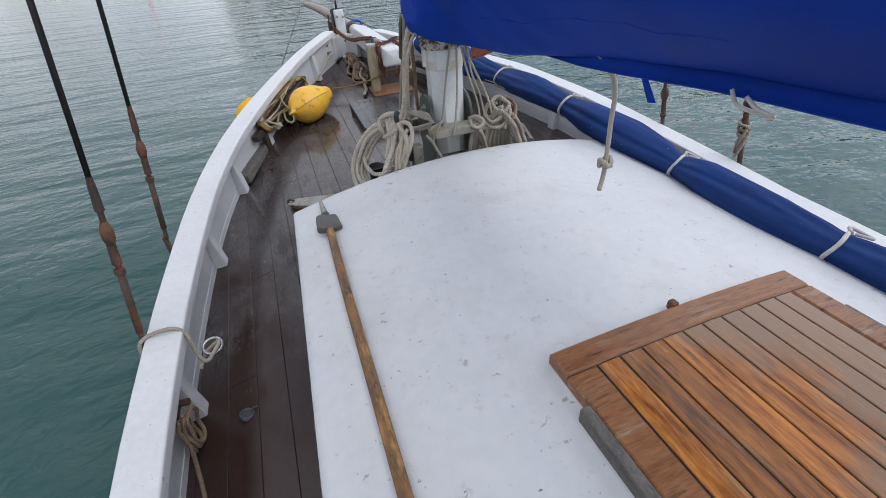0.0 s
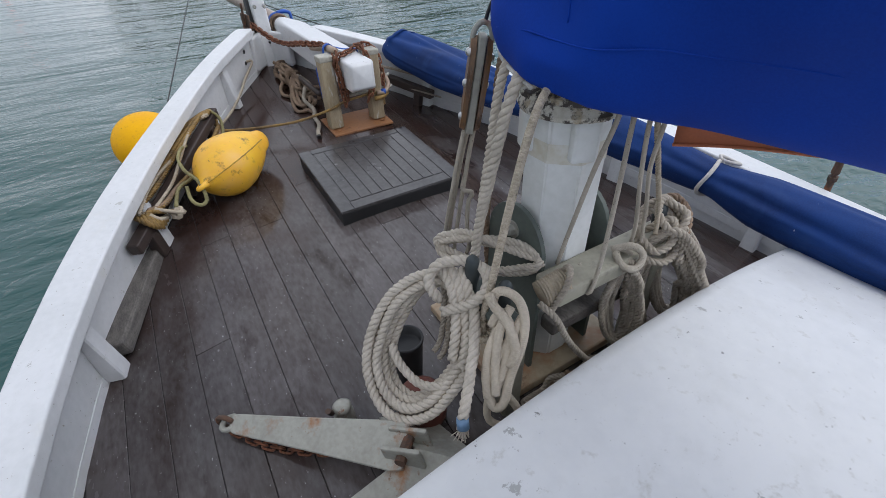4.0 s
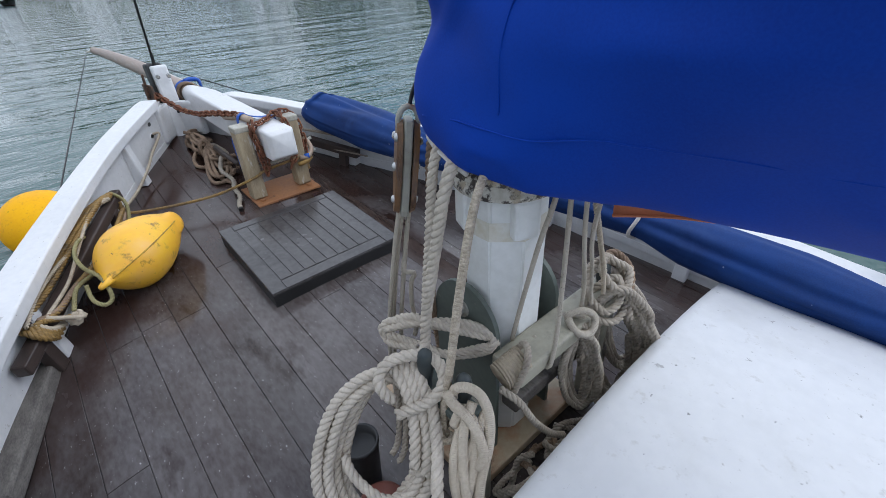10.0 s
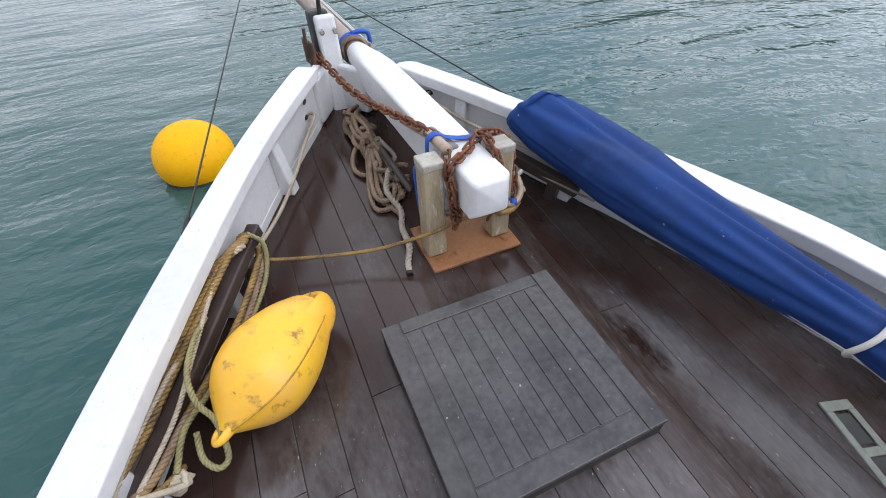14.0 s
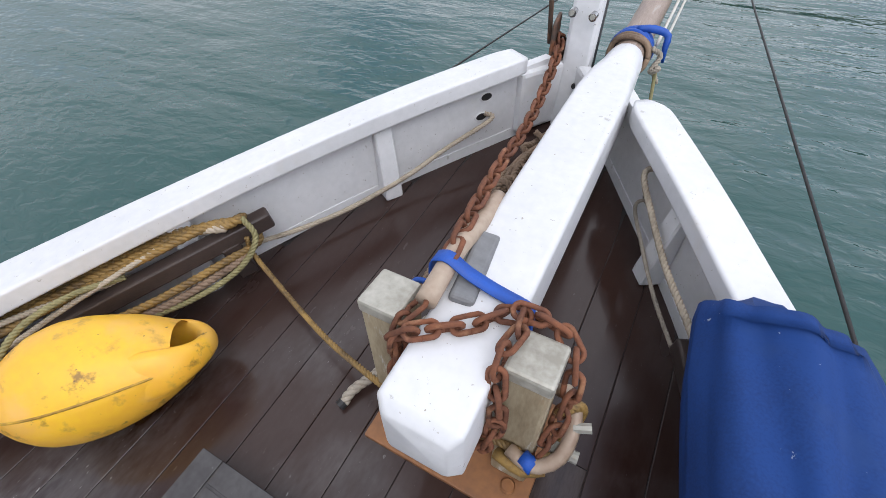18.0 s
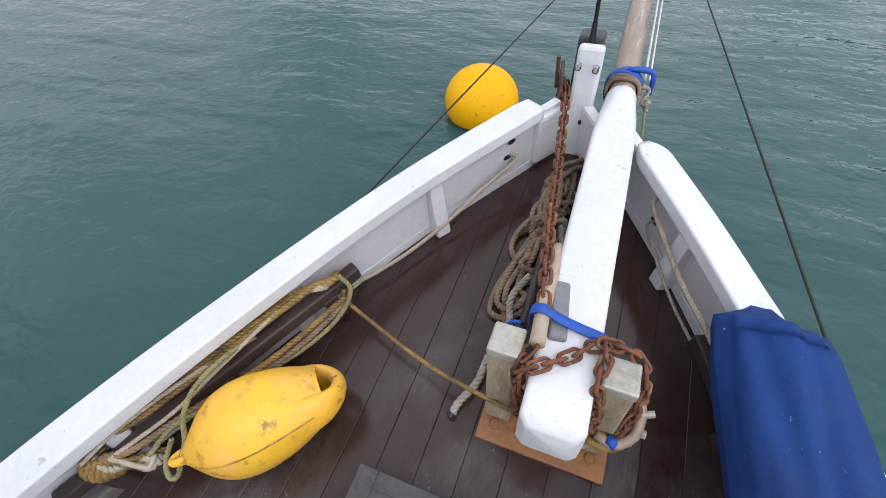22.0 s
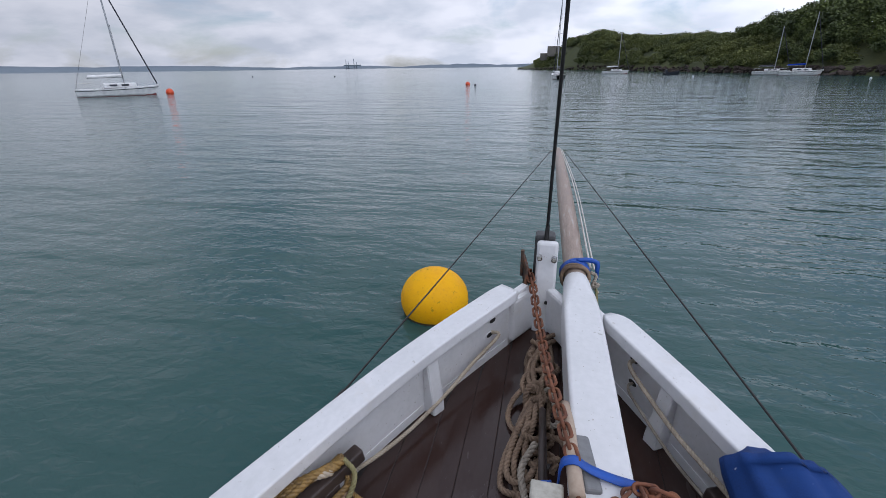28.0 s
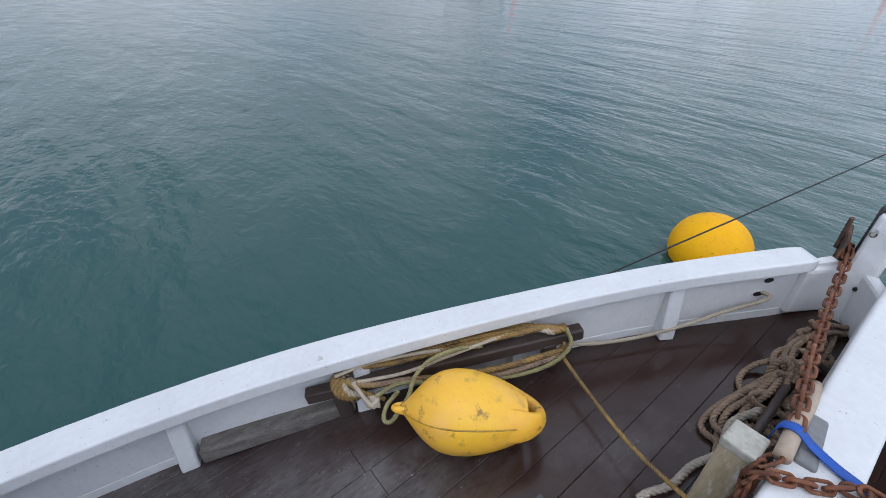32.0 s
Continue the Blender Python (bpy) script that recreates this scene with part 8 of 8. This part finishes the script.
# ---- moored boats and floats ----
def sailboat(az, d, heading, length, mast_h, hull_mat, cover_mat, label, wheel=False, group="moored boats"):
    at = polar(az, d, WATER)
    b = thing("moored_yacht", label, "yacht", at, group)
    L, W = length, length * 0.15
    fr = Matrix.Translation(at) @ Matrix.Rotation(radians(-heading), 4, "Z")
    n = 13
    rows = []
    for i in range(n):
        u = i / (n - 1)
        y = -L / 2 + L * u
        w = W * (0.72 + 0.55 * u - 1.27 * u**3.2) if u < 1 else 0.03
        w = max(0.03, w)
        sheer = L * 0.095 + L * 0.035 * u * u
        rows.append([(-w, y, sheer), (-w * 0.98, y, sheer * 0.86), (-w * 0.96, y - 0.02 * L * u, sheer * 0.78), (-w * 0.85, y - 0.05 * L * u, sheer * 0.2), (-w * 0.7, y - 0.06 * L * u, 0.0), (-w * 0.3, y - 0.08 * L * u, -0.4),
                     (w * 0.3, y - 0.08 * L * u, -0.4), (w * 0.7, y - 0.06 * L * u, 0.0), (w * 0.85, y - 0.05 * L * u, sheer * 0.2), (w * 0.96, y - 0.02 * L * u, sheer * 0.78), (w * 0.98, y, sheer * 0.86), (w, y, sheer), (0, y, sheer + 0.05), (-w, y, sheer)])
    ob = sheet("boat_hull", rows, hull_mat, b, "", smooth=False)
    ob.data.transform(fr)
    for sgn in (-1, 1):
        sheet("trim_stripe", [[(sgn * (abs(r_[1][0]) + 0.02), r_[1][1], r_[1][2]), (sgn * (abs(r_[2][0]) + 0.02), r_[2][1], r_[2][2])] for r_ in rows], BOAT_DARK, b, "dark stripe", smooth=False).data.transform(fr)
        sheet("boot_top", [[(sgn * (abs(r_[4][0]) + 0.03), r_[4][1], 0.16), (sgn * (abs(r_[4][0]) + 0.02), r_[4][1], -0.05)] for r_ in rows], BOAT_RED, b, "dark red waterline", smooth=False).data.transform(fr)
    z0 = L * 0.10
    own = box((W * 1.15, L * 0.40, L * 0.065), (0, L * 0.02, z0 + L * 0.04), bevel=L * 0.02)
    for v in own.verts:
        v.co.x *= 1 - 0.35 * max(0, (v.co.y / (L * 0.22)))
    bmesh.ops.transform(own, matrix=fr, verts=own.verts[:])
    cb = part("coachroof", own, BOAT_WHITE, b)
    for sgn in (-1, 1):
        for yy in (-0.06, 0.08):
            own = box((0.05, L * 0.09, L * 0.022), (sgn * W * (0.575 if yy < 0 else 0.50), L * yy, z0 + L * 0.045), bevel=0.02)
            bmesh.ops.transform(own, matrix=fr, verts=own.verts[:])
            part("cabin_window", own, BOAT_DARK, cb)
    def bar(name, a, c, r, m_, sides=8):
        own = rod(a, c, r, sides=sides)
        bmesh.ops.transform(own, matrix=fr, verts=own.verts[:])
        return part(name, own, m_, b)
    if mast_h:
        my = L * 0.08
        bar("mast", (0, my, z0), (0, my - 0.15, z0 + mast_h), 0.075, ALLOY)
        bar("boom", (0, my, z0 + L * 0.15), (0, my - L * 0.42, z0 + L * 0.14), 0.06, ALLOY)
        bar("stowed_sail", (0, my - 0.1, z0 + L * 0.17), (0, my - L * 0.40, z0 + L * 0.155), 0.16, cover_mat)
        bar("furled_jib", (0, L * 0.48, z0 + 0.4), (0, my - 0.1, z0 + mast_h * 0.96), 0.07, BOAT_DARK)
        bar("backstay", (0, -L * 0.49, z0), (0, my - 0.15, z0 + mast_h), 0.012, WIRE, 5)
        bar("spreader", (-W * 0.55, my, z0 + mast_h * 0.55), (W * 0.55, my, z0 + mast_h * 0.55), 0.03, ALLOY)
        for sgn in (-1, 1):
            bar("cap_shroud", (sgn * W * 0.9, my - 0.1, z0), (sgn * W * 0.55, my, z0 + mast_h * 0.55), 0.010, WIRE, 5)
    for sgn in (-1, 1):
        bar("guard_rail", (sgn * W * 0.62, -L * 0.47, z0 + 0.55), (sgn * W * 0.75, -L * 0.30, z0 + 0.6), 0.02, STEEL)
        bar("rail_post", (sgn * W * 0.62, -L * 0.47, z0 - 0.1), (sgn * W * 0.62, -L * 0.47, z0 + 0.55), 0.02, STEEL)
    bar("pulpit", (-W * 0.2, L * 0.44, z0 + 0.8), (W * 0.2, L * 0.44, z0 + 0.8), 0.025, STEEL)
    if wheel:
        own = box((W * 1.0, L * 0.26, L * 0.15), (0, -L * 0.02, z0 + L * 0.12), bevel=L * 0.03)
        bmesh.ops.transform(own, matrix=fr, verts=own.verts[:])
        part("wheelhouse", own, BOAT_WHITE, b)
        for sgn in (-1, 1):
            own = box((0.06, L * 0.18, L * 0.05), (sgn * W * 0.49, -L * 0.02, z0 + L * 0.15), bevel=0.02)
            bmesh.ops.transform(own, matrix=fr, verts=own.verts[:])
            part("side_window", own, BOAT_DARK, b)
    return b


sailboat(-46.6, 63, 38, 7.6, 11.0, BOAT_WHITE, BOAT_WHITE, "white moored sailing yacht with dark stripe and red waterline")
sailboat(0.0, 100, -10, 8.5, 13.5, BOAT_WHITE, BOAT_DARK, "white moored yacht seen end on off the headland")
sailboat(6.3, 160, 95, 8.0, 11.0, BOAT_WHITE, BOAT_WHITE, "small white moored yacht below the headland")
sailboat(20.7, 138, 100, 7.4, 9.5, BOAT_WHITE, BOAT_DARK, "white moored yacht near the wooded shore")
sailboat(23.0, 132, 98, 8.2, 11.5, BOAT_WHITE, BLUE, "white moored yacht with blue sail cover")
sailboat(33.9, 112, 96, 7.6, 13.5, BOAT_WHITE, BOAT_WHITE, "white moored yacht beside a motor sailer")
sailboat(36.0, 104, 100, 8.2, 14.0, BOAT_WHITE, BOAT_WHITE, "white moored motor sailer with a wheelhouse and tall mast", True)
sailboat(51.0, 82, 102, 8.2, 12.0, BOAT_WHITE, BLUE, "white moored sloop near the wooded shore")
sailboat(62.0, 90, 104, 7.0, 10.0, BOAT_WHITE, BLUE, "white moored yacht further along the shore")
sailboat(69.0, 76, 100, 7.8, 0, BLUE, BOAT_WHITE, "moored motor boat with a dark blue hull and cream wheelhouse", True)
ding = thing("open_boat", "small dark open fishing boat on a mooring", "boat", polar(12.0, 140, WATER), "moored boats")
rows = []
for i in range(9):
    u = i / 8
    w = 0.85 * (0.8 + 0.5 * u - 1.25 * u**3)
    w = max(0.03, w)
    rows.append([(-w, -2.1 + 4.2 * u, 0.62 + 0.25 * u * u), (-w * 0.8, -2.1 + 4.0 * u, -0.1), (w * 0.8, -2.1 + 4.0 * u, -0.1), (w, -2.1 + 4.2 * u, 0.62 + 0.25 * u * u), (w * 0.8, -2.1 + 4.1 * u, 0.3), (-w * 0.8, -2.1 + 4.1 * u, 0.3), (-w, -2.1 + 4.2 * u, 0.62 + 0.25 * u * u)])
m_d = Matrix.Translation(polar(12.0, 140, WATER)) @ Matrix.Rotation(radians(-70), 4, "Z")
sheet("boat_hull", rows, BOAT_DARK, ding, smooth=False).data.transform(m_d)
own = box((0.6, 0.5, 0.9), (0, -1.6, 0.8), bevel=0.05)
bmesh.ops.transform(own, matrix=m_d, verts=own.verts[:])
part("outboard", own, BOAT_DARK, ding)


def float_ball(az, d, r, material, label):
    at = polar(az, d, WATER + r * 0.35)
    fb = thing("mooring_float", label, "float", at, "mooring floats")
    part("ball", spun([(r * math.cos(a) if abs(a) < 1.57 else 0, r * math.sin(a)) for a in np.linspace(-1.5708, 1.5708, 9)], at, sides=14), material, fb, smooth=True)
    part("ring", rod(at + Vector((0, 0, r * 0.9)), at + Vector((0, 0, r * 1.25)), r * 0.12, sides=8), GALV, fb)


float_ball(-42.4, 64.5, 0.42, ORANGE, "orange mooring float on the water")
float_ball(-10.2, 72, 0.34, ORANGE, "orange mooring float on the water")
float_ball(-9.3, 70, 0.17, BOAT_DARK, "small dark mooring float on the water")
for az, d in ((-35, 190), (-30, 240), (-18, 230), (-26, 160), (14, 118), (28, 105), (44, 86)):
    float_ball(az, d, 0.17 if az > 0 else 0.24, BOAT_WHITE if az > 0 else BOAT_DARK, "distant mooring float on the water")
fort = thing("stone_fort", "small grey stone fort building at the end of the headland", "fort", polar(-0.6, 372, WATER + 9))
part("wall", box((9, 9, 7), polar(-0.6, 372, WATER + 12.5), bevel=0.2), STONE, fort)
part("tower", box((5, 5, 5), polar(-1.7, 378, WATER + 9.0), bevel=0.2), STONE, fort)
